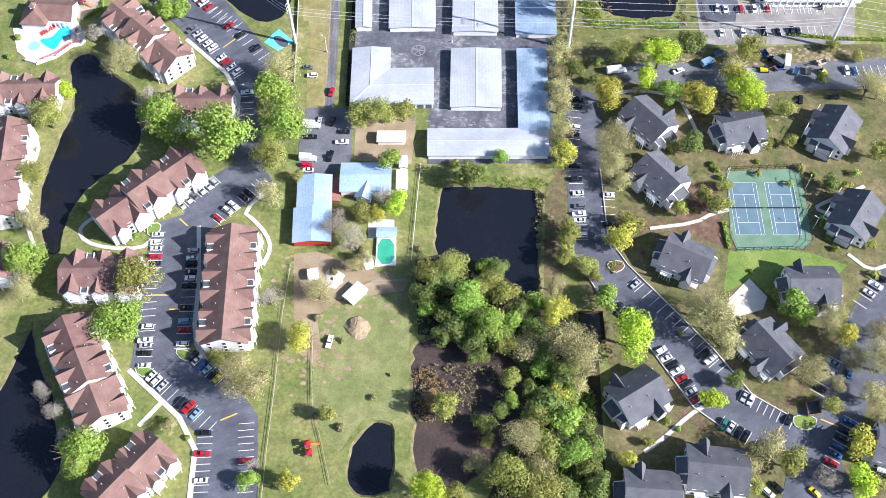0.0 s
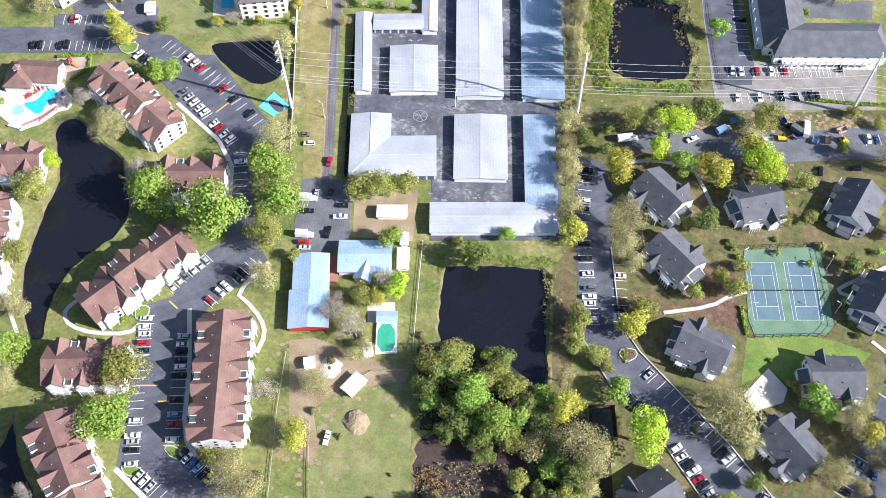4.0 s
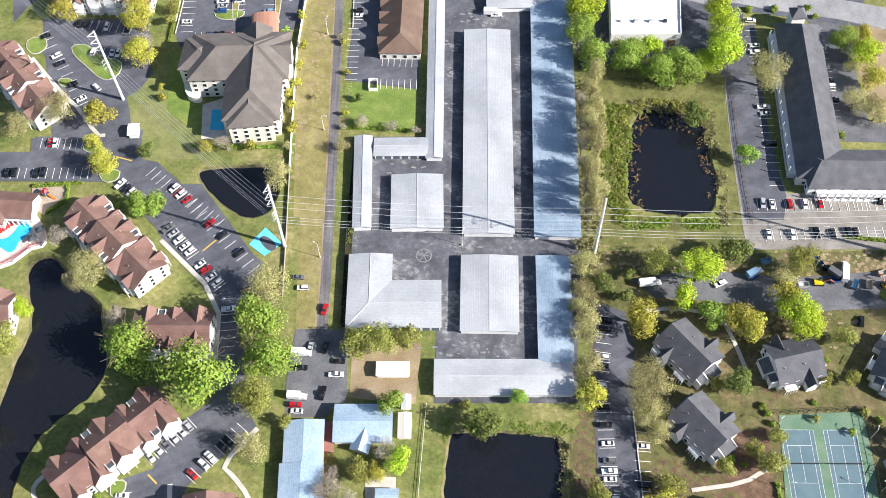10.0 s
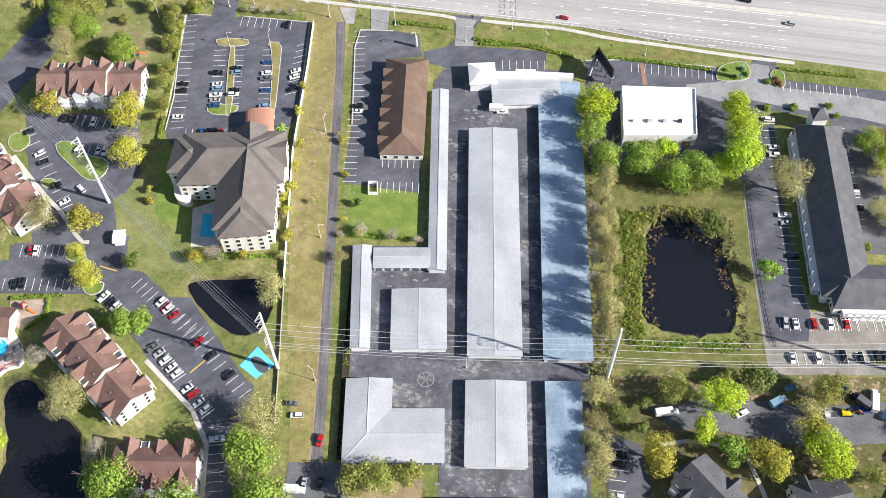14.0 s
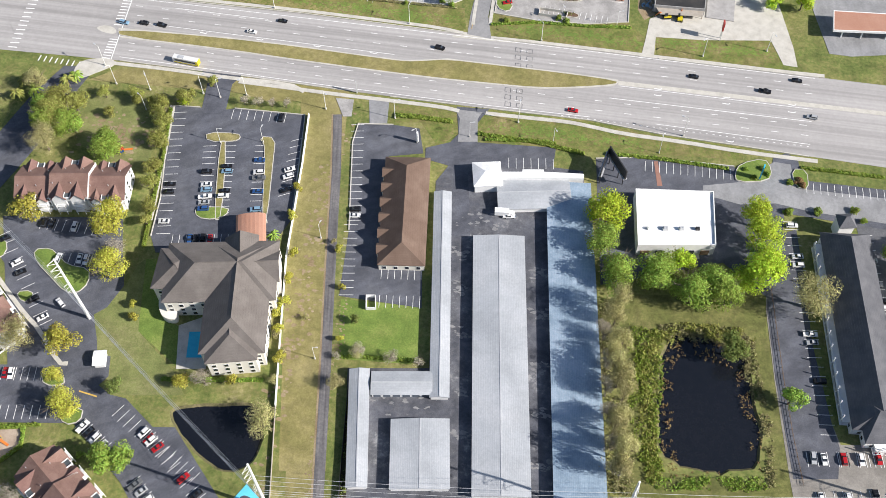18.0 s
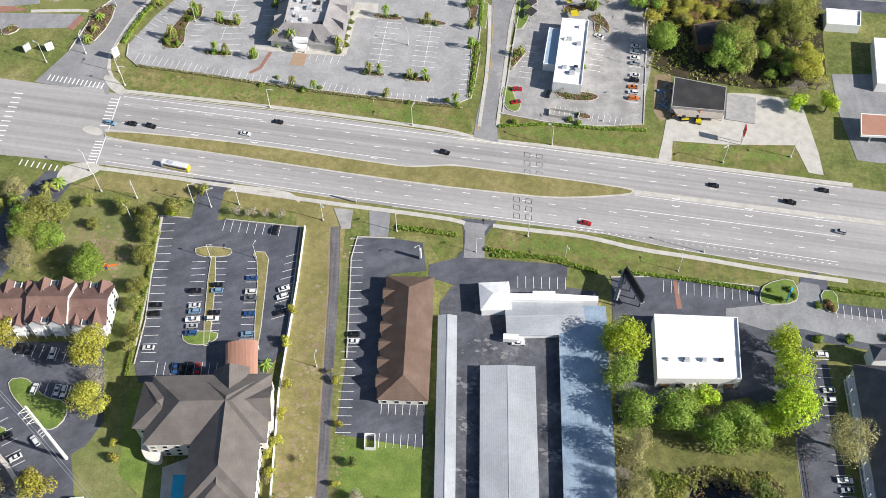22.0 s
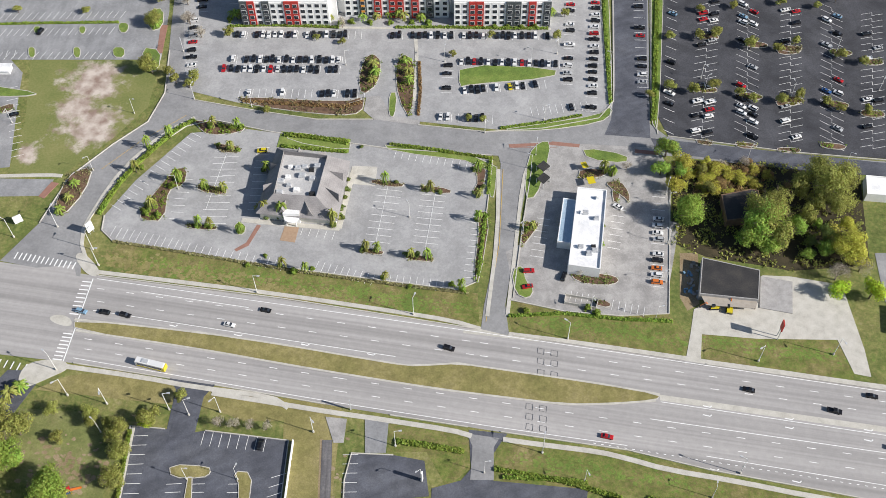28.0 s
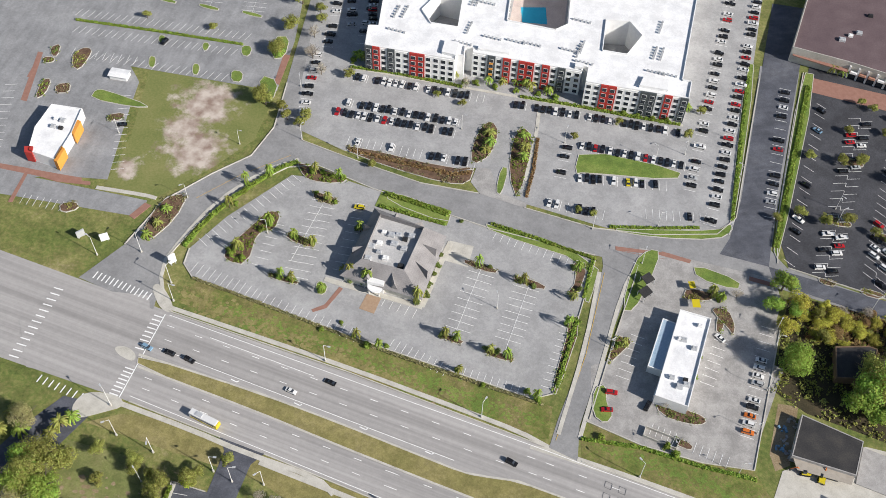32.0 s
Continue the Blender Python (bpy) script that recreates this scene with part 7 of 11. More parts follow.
trees("bush", [(-198.3, 460.7, 1.5), (-191.0, 468.3, 1.5), (-175.0, 476.5, 1.7), (-170.1, 477.1, 1.5), (-165.4, 477.0, 1.5), (-161.7, 477.4, 1.5), (-163.4, 464.4, 1.2), (-159.6, 464.2, 1.2), (-168.8, 466.0, 1.2), (-197.1, 456.8, 1.5), (-179.8, 444.2, 1.9), (-181.0, 440.2, 1.9), (-186.3, 428.8, 2.1), (-187.8, 424.7, 1.9), (-182.6, 424.7, 1.6), (-167.8, 441.9, 1.7), (-159.7, 441.4, 1.7), (-165.0, 421.6, 1.4), (-161.5, 422.0, 1.4), (-159.1, 421.8, 1.4), (-147.1, 420.9, 1.6), (-197.5, 448.6, 1.4)])
trees("dbush", [(-138.8, 430.3, 2.1), (-135.5, 431.3, 1.9), (-131.8, 430.6, 2.1), (-110.4, 429.4, 2.1), (-107.5, 432.7, 1.8), (-144.7, 454.3, 1.9), (-140.2, 440.7, 1.9), (-106.6, 472.2, 1.2), (-93.1, 453.8, 1.2), (-88.8, 454.4, 1.2), (-74.2, 452.2, 1.4), (-69.8, 451.8, 1.4), (-56.7, 465.4, 1.7), (-51.9, 456.5, 1.4), (-53.7, 451.3, 1.4), (-54.4, 465.7, 1.2), (-53.0, 438.8, 1.4), (-51.6, 441.3, 1.2), (-96.2, 418.2, 1.6), (-90.9, 418.3, 1.4), (-78.3, 417.6, 1.6), (-73.9, 418.2, 1.6), (-69.2, 417.4, 1.6)])
trees("bush", [(-133.9, 410.0, 1.1), (-140.2, 404.7, 1.1), (-127.2, 405.8, 1.3), (-121.2, 404.4, 1.6), (-114.3, 406.1, 1.3), (-85.4, 405.6, 1.3), (-74.9, 402.9, 1.3), (-58.6, 405.0, 1.5), (-54.0, 403.7, 1.7), (-29.4, 396.8, 1.5), (-6.0, 401.1, 1.7), (-2.7, 399.7, 1.7), (-2.3, 472.2, 1.9), (1.3, 471.1, 1.9), (-2.6, 450.5, 1.4), (-2.1, 441.7, 1.4), (-1.9, 433.0, 1.4), (-32.7, 436.3, 1.4), (-29.4, 437.6, 1.4)])

# ---- vehicles ----
def hull(profile, half, tuck=0.1):
    """A body from a side profile (x, z), drawn out across the width and tucked in towards the top."""
    g = Geo()
    n = len(profile)
    zmax = max(z for _, z in profile)
    for s in (-1, 1):
        g.v += [(x, s * (half - tuck * max(0, z - 0.55) / max(0.1, zmax - 0.55)), z) for x, z in profile]
    g.f = [tuple(range(n - 1, -1, -1)), tuple(range(n, 2 * n))]
    g.f += [(i, (i + 1) % n, n + (i + 1) % n, n + i) for i in range(n)]
    g.f = [f[::-1] for f in g.f]
    return g

CARS = {}
wheel_geo = Geo()
wheel_geo.tube((0, -0.12, 0), (0, 0.12, 0), 0.33, 0.33, 8)
WHEEL = wheel_geo.mesh("wheel", "rubber")
SHAPES = {
    "sedan": (4.6, 0.9, [(-2.25, 0.35), (2.25, 0.35), (2.3, 0.62), (2.1, 0.8), (1.0, 0.98), (-1.55, 1.02), (-2.2, 0.95), (-2.3, 0.6)],
              [(1.05, 0.96), (0.25, 1.42), (-0.95, 1.44), (-1.75, 1.0)], (-0.9, 0.2, 1.43)),
    "suv": (4.7, 0.95, [(-2.3, 0.4), (2.3, 0.4), (2.35, 0.75), (2.15, 1.0), (1.15, 1.12), (-2.1, 1.15), (-2.35, 1.05), (-2.35, 0.6)],
            [(1.15, 1.1), (0.45, 1.68), (-1.9, 1.7), (-2.25, 1.12)], (-1.9, 0.4, 1.68)),
    "pickup": (5.5, 0.98, [(-2.75, 0.5), (2.7, 0.5), (2.75, 0.85), (2.55, 1.08), (1.5, 1.15), (-0.8, 1.15), (-0.85, 0.85), (-2.65, 0.85), (-2.75, 1.15)],
               [(1.45, 1.13), (0.8, 1.75), (-0.45, 1.76), (-0.75, 1.13)], (-0.45, 0.75, 1.74)),
}
def car_template(shape, paint):
    length, half, profile, cabin, roof = SHAPES[shape]
    word = CAR_PAINT[paint][0]
    th = thing({"sedan": "car", "suv": "estate_car", "pickup": "pickup_truck"}[shape], word + {"sedan": " parked saloon car with dark windows", "suv": " parked estate car with high roof", "pickup": " parked pickup truck with open load bed"}[shape], "car", (0, -3000, -60))
    g = hull(profile, half, 0.1)
    part("body", g, "paint_" + paint, th)
    c = hull(cabin, half - 0.06, 0.22)
    part("window_band", c, "glass", th)
    g = Geo()
    g.box((roof[0] + roof[1]) / 2, 0, roof[2] - 0.02, roof[1] - roof[0] + 0.05, (half - 0.26) * 2, 0.07)
    part("roof_panel", g, "paint_" + paint, th)
    for x in (-length * 0.3, length * 0.31):
        g = Geo()
        for s in (-1, 1):
            g.tube((0, s * (half - 0.11) - 0.12, 0), (0, s * (half - 0.11) + 0.12, 0), 0.33, 0.33, 8)
        g.tube((0, -half + 0.2, 0), (0, half - 0.2, 0), 0.05, 0.05, 4)
        part("axle", g, "rubber", th, at=(x, 0, 0.33))
    return th

for key in CAR_PAINT:
    CARS[key] = [car_template("sedan", key), car_template("suv", key)]
    if key in "wkrsg":
        CARS[key].append(car_template("pickup", key))

tally = [0]
def park(x, y, ang, paint, z=0.11, group="parked cars", shape=None):
    tally[0] += 1
    k = tally[0]
    pool = CARS[paint]
    pick = shape if shape is not None else (0, 1, 0, 1, 0, 1, 2, 0, 1)[k % 9]
    ob = copy_thing(pool[min(pick, len(pool) - 1)], Matrix.LocRotScale((x + 0.25 * math.sin(k * 5.1), y + 0.25 * math.cos(k * 3.7), z), Euler((0, 0, ang + 0.04 * math.sin(k * 2.3) + (math.pi if k % 3 == 0 else 0))), (0.95, 0.95, 0.95)))
    ob["group"] = group

LINES = {}
def stalls(ends, occ, depth=5.3, skew=0.0, lot="parking_lines", z=0.185, marks=True, paint="paint_white"):
    """A row of parking bays between two points; a letter is a car's colour, a dot an empty bay."""
    (x0, y0), (x1, y1) = ends
    n = len(occ)
    d = Vector((x1 - x0, y1 - y0))
    step = d / n
    across = d.normalized().to_3d().cross(Vector((0, 0, 1))).to_2d()
    across.rotate(Matrix.Rotation(radians(skew), 2))
    ang = math.atan2(across.y, across.x)
    if marks:
        g = LINES.setdefault((lot, paint), Geo())
        for i in range(n + 1):
            p = Vector((x0, y0)) + step * i
            g.box(p.x, p.y, z - 0.012, depth, 0.17, 0.012, ang)
    for i, c in enumerate(occ):
        if c != ".":
            p = Vector((x0, y0)) + step * (i + 0.5)
            park(p.x, p.y, ang, c)

def stroke(pts, width=0.15, lot="road_lines", z=0.188, paint="paint_white", dash=0.0, gap=0.0):
    """A painted line along the points, whole or dashed."""
    g = LINES.setdefault((lot, paint), Geo())
    for p, q in zip(pts, pts[1:]):
        d = Vector((q[0] - p[0], q[1] - p[1]))
        L, a = d.length, math.atan2(d.y, d.x)
        u = d.normalized()
        s = 0.0
        while s < L:
            k = min(dash or L, L - s)
            c = Vector(p) + u * (s + k / 2)
            g.box(c.x, c.y, z - 0.012, k, width, 0.012, a)
            s += k + (gap if dash else 1)

def herringbone(ends, left, right, slope, half=5.7):
    """A double row of slanted bays along a zigzag spine; slope is the slant in degrees."""
    (x0, y0), (x1, y1) = ends
    n = 20
    d = Vector((x1 - x0, y1 - y0))
    step = d / n
    across = Vector((-d.y, d.x)).normalized()
    across.rotate(Matrix.Rotation(radians(slope), 2))
    ang = math.atan2(across.y, across.x)
    off = step * (0.25 if slope else 0.0)
    for i in range(n + 1):
        p = Vector((x0, y0)) + step * i
        if left:
            stroke([tuple(p - off), tuple(p - off - across * half)], 0.14, "shopping_lines")
        if right:
            stroke([tuple(p + off), tuple(p + off + across * half)], 0.14, "shopping_lines")
        stroke([tuple(p - off), tuple(p + off) if slope else tuple(p + step)], 0.13, "shopping_lines")
    for row, side in ((left, -1), (right, 1)):
        for i, c in enumerate(row):
            if c != ".":
                k = int((i + 0.5) * n / len(row))
                q = Vector((x0, y0)) + step * (k + 0.5) + (off + across * half * 0.5) * side
                park(q.x, q.y, ang, c)

stalls([(-130.9, 185.8), (-94.5, 155.2)], "wr...r.k..k..")
stalls([(-131.7, 170.1), (-105.2, 146.6)], "gswww.wrww")
stalls([(-101.1, 142.2), (-95.5, 117.0)], ".w......")
stalls([(-113.8, 79.6), (-102.3, 94.1)], "wwgwws")
stalls([(-98.0, 75.0), (-84.9, 94.3)], "r.ww.kk..")
stalls([(-118.4, 67.9), (-116.1, 52.8)], "wwwrk")
stalls([(-116.6, 52.3), (-113.0, 33.0)], ".......")
stalls([(-111.9, 29.7), (-109.0, 12.4)], "w.wsk.w")
stalls([(-103.4, 62.6), (-97.7, 21.8)], "swkkwk..k.tr.w")
stalls([(-107.0, 11.1), (-80.5, -5.6)], "wws..krt..", skew=0)
stalls([(-94.0, 20.0), (-77.2, 8.6)], "kwbtky..")
stalls([(-82.2, -6.8), (-78.9, -27.8)], "k..r...w.")
stalls([(-69.1, -2.8), (-64.3, -26.1)], ".....r....")
stalls([(-191.8, 202.2), (-175.3, 204.2)], ".rw....")
stalls([(-201.4, 186.4), (-168.6, 190.3)], "kk..kk......")
stalls([(-155.8, 187.6), (-144.5, 180.1)], "wkww")
stalls([(-144.4, 193.8), (-112.0, 173.4)], "....wr.......")
stalls([(-197.4, 266.4), (-173.4, 266.0)], "kk..w..k")
stalls([(-210.2, 259.8), (-181.3, 224.0)], "k..wk..k.w")
stalls([(-187.0, 251.7), (-173.1, 252.1)], "w..ww")
stalls([(34.6, 150.9), (33.8, 122.2)], "kk..wk.w")
stalls([(35.0, 117.4), (39.7, 83.0)], "k.k.w.gww.w")
stalls([(48.5, 108.7), (49.3, 85.1)], ".w...k.")
stalls([(58.6, 67.3), (86.3, 42.3)], "s.........")
stalls([(68.7, 41.1), (82.6, 22.7)], "wwkwrkwr")
stalls([(52.4, 56.7), (59.8, 50.7)], "kkw")
stalls([(83.2, 41.9), (89.9, 35.5)], "kw.")
stalls([(96.4, 26.8), (113.4, 18.9)], "sw.....k")
stalls([(89.7, 16.2), (100.8, 10.2)], "nwkk.")
stalls([(133.1, 22.4), (124.3, 4.4)], "bkkbbr")
stalls([(129.5, 44.2), (122.4, 30.7)], "ts.k")
stalls([(149.2, 80.1), (140.0, 66.9)], "kww.")
stalls([(142.8, 176.4), (160.5, 179.6)], "wb....")
stalls([(89.8, 205.6), (134.1, 210.4)], "sw.r.........")
stalls([(92.1, 191.8), (135.9, 198.3)], "w..w..k.k.kk...")
stalls([(100.6, 206.7), (137.3, 211.2)], "..w.r........")
stalls([(89.7, 302.5), (97.5, 215.2)], "w...ww.......ws...k.....")
stalls([(-159.1, 327.7), (-149.3, 267.4)], "..........kk...w.")
stalls([(-142.2, 311.7), (-136.3, 278.9)], "....k.wtwsb")
stalls([(-134.3, 312.7), (-129.2, 279.8)], "...kt..kw..")
stalls([(-121.2, 314.4), (-116.1, 280.9)], "..b.wg.b..t")
stalls([(-107.4, 319.3), (-106.7, 291.4)], "....ww.k", skew=25)
stalls([(-137.1, 329.5), (-114.9, 329.9)], "......k")
stalls([(-145.0, 264.8), (-123.9, 267.5)], "..bkkr..")
stalls([(-84.4, 330.1), (-77.3, 282.6)], "............kw")
stalls([(-78.2, 280.4), (-74.6, 249.2)], "..........")
stalls([(-63.1, 260.3), (-48.2, 261.7)], "......")
stalls([(-61.9, 248.0), (-47.1, 249.4)], "......")
stalls([(33.8, 322.9), (67.6, 322.7)], "............")
stalls([(97.0, 319.8), (127.0, 319.8)], "...........")
stalls([(-20.6, 317.8), (-2.8, 319.5)], "......")
stalls([(-179.7, 470.7), (-201.4, 426.8)], "...............", skew=0)
stalls([(-166.4, 462.9), (-161.9, 423.4)], "...........")
stalls([(-161.3, 464.2), (-156.8, 424.0)], "...........")
stalls([(-176.9, 445.4), (-175.4, 424.0)], "......")
stalls([(-148.9, 467.1), (-144.4, 432.8)], "y........")
stalls([(-93.5, 450.3), (-93.8, 422.7)], "........")
stalls([(-88.2, 450.3), (-88.8, 422.7)], "........")
stalls([(-74.8, 449.8), (-74.4, 424.6)], "........")
stalls([(-69.6, 449.9), (-69.4, 424.6)], "........")
stalls([(-91.6, 471.0), (-60.5, 468.4)], "..........")
stalls([(-52.0, 440.6), (-52.1, 410.0)], "..........")
stalls([(-198.7, 414.6), (-171.1, 411.1)], "..........")
stalls([(-169.0, 410.2), (-126.4, 406.6)], "..............")
stalls([(-112.9, 407.8), (-89.7, 404.2)], ".........")
stalls([(-83.1, 405.0), (-59.5, 404.8)], ".........")
stalls([(-179.9, 536.2), (-119.8, 543.6)], "kw.kwwwwkw.wkkwkkk..")
stalls([(-106.4, 544.8), (-30.6, 553.8)], "kk.kkkwkwk.wkkw.kkkwkkw.k")
stalls([(-177.4, 519.5), (-125.5, 525.2)], "w.kkwkkwkwkkwkkww")
stalls([(-179.9, 512.7), (-125.3, 518.7)], "rkkwwkwrwkkkwkk.kk")
stalls([(-167.7, 498.6), (-111.3, 504.5)], ".w....w.....kkw.kk.")
stalls([(-72.2, 531.0), (-25.4, 534.9)], "wkrkwkwkwrwkkwk")
stalls([(-68.3, 512.1), (-30.9, 521.1)], "wkkk.w.ywk.k.")
stalls([(-76.5, 494.6), (-52.3, 496.3)], "ww..kkk.")
stalls([(-35.8, 503.2), (-11.2, 509.8)], "......k..")
stalls([(-202.4, 546.1), (-192.4, 505.5)], "wksrkkww")
stalls([(-211.6, 600.0), (-199.6, 550.8)], "kkwkw.kkk")
stalls([(-194.0, 602.1), (-185.8, 558.5)], "kwkk.wk.")
stalls([(-11.0, 600.5), (-9.5, 506.5)], "kwrkrkwkwrkwkkkkkwk.k")
stalls([(-23.3, 599.0), (-21.0, 522.3)], "kwkwrk.wk.w.kwsk")
stalls([(-12.6, 658.0), (-11.1, 602.0)], "kwkrwkk.wkrkw")
stalls([(-25.0, 656.0), (-23.5, 601.0)], "wk.wr.kkw.kwk")
stalls([(-191.7, 590.4), (-184.2, 568.4)], "kwrkkwk")
stalls([(-201.6, 586.6), (-194.5, 567.9)], "k.wk.s")
stalls([(-76.5, 529.7), (-74.7, 510.2)], "kk.k")
stalls([(9.1, 598.5), (13.2, 519.3)], "kkwk..kr..kkws.")
herringbone([(44.1, 590.5), (38.8, 497.7)], ".rr..k....w.kw", "kkwks....wwrwk", 26)
herringbone([(62.7, 587.4), (57.9, 500.1)], "wtw.k....rkww.", "rw....s...wkwk", -26)
herringbone([(82.8, 587.8), (76.8, 499.8)], "w..k......s.w.", "rk...........w", 26)
herringbone([(102.4, 589.4), (94.2, 500.4)], ".w..s....bk...", "t.k....rw...s.", -26)
herringbone([(121.1, 588.4), (111.4, 500.3)], "..k..w...w..k.", "...s.....k....", 26)
herringbone([(140.4, 588.7), (129.0, 500.5)], "...w..........", "..............", -22)
stalls([(26.4, 593.4), (24.5, 498.2)], "k.t....k..wk..", 5.2, skew=-25)
herringbone([(-301.2, 617.0), (-286.6, 556.3)], "..............", "............w.", 0)
herringbone([(-279.1, 619.6), (-265.3, 560.6)], "...........k..", "..............", 0)
herringbone([(-257.6, 622.2), (-243.7, 561.6)], "..............", "..............", 0)
stalls([(-299.0, 506.6), (-235.6, 515.2)], "...................", skew=-20)
stalls([(-316.2, 520.2), (-239.0, 532.1)], ".............k..........", skew=-20)
stalls([(-321.4, 531.3), (-237.5, 544.0)], "..........................", skew=-20)
stalls([(4.6, 451.6), (2.9, 431.5)], "......")
stalls([(-25.9, 443.0), (-27.1, 423.5)], "......")
stalls([(3.4, 404.3), (15.4, 402.7)], ".....", 4.6)
stalls([(-12.7, 406.5), (-4.0, 405.5)], "....", 4.6)
stalls([(117.8, 299.7), (122.2, 251.8)], "...w..s.kw.k..", 5.0)
stalls([(-131.9, 428.4), (-141.0, 429.0)], "...", 4.6)
stalls([(-122.4, 424.8), (-109.3, 423.6)], "....", 4.6)
stalls([(20.6, 464.0), (20.0, 414.9)], "....wwws.wkowo")
stalls([(-309.1, 506.1), (-279.2, 510.8)], "........")
stalls([(-272.0, 489.0), (-253.1, 449.2)], "....k......")
stalls([(-323.7, 477.4), (-303.7, 430.4)], "............")
stalls([(-281.4, 421.5), (-261.4, 423.7)], ".......")
for spot, ang, c in (([(-29.8, 415.6), (-28.8, 409.0)], 0.2, "r"), ([(-29.4, 408.6), (-28.8, 409.0)], 0.3, "r"), ([(-15.8, 414.7), (-15.6, 414.7)], 1.4, "k"), ([(3.9, 452.8), (4.1, 452.5)], 2.6, "w"), ([(-75.2, 149.6), (-74.4, 145.2)], 0.1, "w"), ([(-77.6, 153.4), (-63.9, 129.8)], 0.1, "g"), ([(-69.3, 118.4), (-60.6, 107.9)], 0.1, "k"), ([(-60.1, 109.4), (-60.6, 107.9)], 1.5, "k"), ([(-56.8, 122.2), (0, 0)], 0.1, "k"), ([(-68.9, 104.5), (0, 0)], 0.1, "r"), ([(-68.0, 102.0), (0, 0)], 0.1, "w"), ([(-62.5, 127.0), (0, 0)], 1.5, "k"), ([(-67.5, 126.0), (0, 0)], 1.5, "s"), ([(-65.3, 141.7), (-46.5, 30.1)], 1.5, "r"), ([(133.7, 39.1), (144.3, 44.0)], 1.3, "b"), ([(-104.6, 245.5), (-50.2, 319.2)], 2.2, "w"), ([(-104.1, 247.9), (-50.5, 316.3)], 0.0, "r")):
    park(*spot[0], ang, c)
for spot, ang, c, s in (([(-56.6, 116.8), (-55.9, 115.9)], 0.1, "w", 2), ([(-46.2, 30.4), (-45.9, 30.2)], 1.5, "w", 2), ([(75.2, 168.8), (75.4, 168.5)], 0.6, "w", 2), ([(86.8, 173.2), (87.1, 172.9)], 0.6, "b", 1), ([(124.1, 159.3), (124.3, 159.0)], 1.5, "k", 1), ([(137.8, 161.7), (138.0, 161.5)], 0.1, "k", 1), ([(-177.9, 232.9), (-177.6, 232.6)], 2.4, "w", 1), ([(-126.7, 238.6), (-126.5, 238.7)], 2.2, "w", 1), ([(-18.2, 291.6), (-18.0, 291.6)], 0.1, "w", 2), ([(135.6, 212.7), (135.9, 212.3)], 1.5, "k", 1), ([(107.3, -4.8), (107.4, -5.0)], 2.4, "k", 1), ([(104.5, -6.3), (104.7, -6.5)], 2.4, "w", 1), ([(119.3, -4.9), (119.5, -5.1)], 2.4, "y", 0)):
    park(*spot[0], ang, c, shape=s)
# traffic on the highway, standing
for spot, c in zip([(-197.8, 375.4), (-189.0, 376.0), (-180.5, 375.6)], "tkk"):
    park(*spot, -0.14, c, group="highway traffic", shape=1)
for spot, c, s in zip([(-139.6, 376.8), (-127.6, 384.5), (-56.2, 377.1), (3.1, 348.2), (53.0, 373.3), (82.9, 368.8), (96.8, 376.1), (101.5, 356.7)], "wkkrkkks", (0, 0, 1, 0, 0, 2, 0, 1)):
    park(*spot, -0.14, c, group="highway traffic", shape=s)

# ---- highway details ----
def island(name, pts, material, label, z=0.2, kerb=True, rounds=1):
    pts = smooth(pts, times=rounds) if rounds else pts
    z = level(0.2)
    g = Geo()
    g.slab(pts, -0.05, z)
    ob = solo(name, g, material, label, "planting bed", "structure")
    if kerb:
        k = Geo()
        a = sum(pts[i - 1][0] * pts[i][1] - pts[i][0] * pts[i - 1][1] for i in range(len(pts)))
        pp = pts if a > 0 else pts[::-1]
        n = len(pp)
        for i in range(n):
            p, q = Vector(pp[i]), Vector(pp[(i + 1) % n])
            d = q - p
            if d.length > 1e-4:
                c = (p + q) / 2 + Vector((d.y, -d.x)).normalized() * 0.14
                k.box(c.x, c.y, 0, d.length + 0.2, 0.28, z + 0.03, math.atan2(d.y, d.x))
        solo("kerb", k, "concrete", "pale concrete kerb round a planting bed", "kerb", "structure")
    return ob

island("median", [(-199.2, 371.4), (-150.9, 371.7), (-117.9, 370.4), (-87.6, 368.4), (-70.5, 367.4), (-62.3, 368.7), (-52.1, 370.8), (-33.3, 370.1), (-0.3, 368.9), (21.6, 367.3), (20.0, 365.2), (4.0, 361.8), (-12.0, 359.5), (-32.3, 359.6), (-56.9, 359.9), (-86.3, 361.3), (-116.2, 363.0), (-149.1, 365.4), (-197.3, 367.2)], "dry_grass", "dry grass median with pale kerb", rounds=1)
sheet("separator", [(21.6, 367.5), (102.5, 364.7), (199.3, 361.3), (198.7, 359.2), (102.3, 362.4), (21.6, 365.2)], 0.09, "concrete", "pale concrete traffic separator", "kerb")
sheet("north_verge", [(-198.0, 397.5), (-194.5, 409.3), (-112.4, 405.1), (-55.8, 403.6), (-48.4, 403.0), (-46.3, 390.2), (-52.1, 387.9), (-123.2, 392.9)], 0.03, "verge", "green verge between highway and restaurant lot")
sheet("north_verge_2", [(-35.5, 394.1), (-35.2, 401.5), (-14.4, 398.9), (7.0, 399.6), (24.8, 402.9), (31.3, 395.1), (29.8, 384.0), (-3.1, 385.2), (-33.0, 385.8)], 0.03, "verge", "green verge beside the highway")
sheet("north_verge_3", [(37.6, 395.4), (86.5, 399.1), (91.6, 385.2), (90.7, 380.9), (58.7, 381.9), (37.2, 383.0)], 0.03, "verge", "green weedy verge beside the highway")
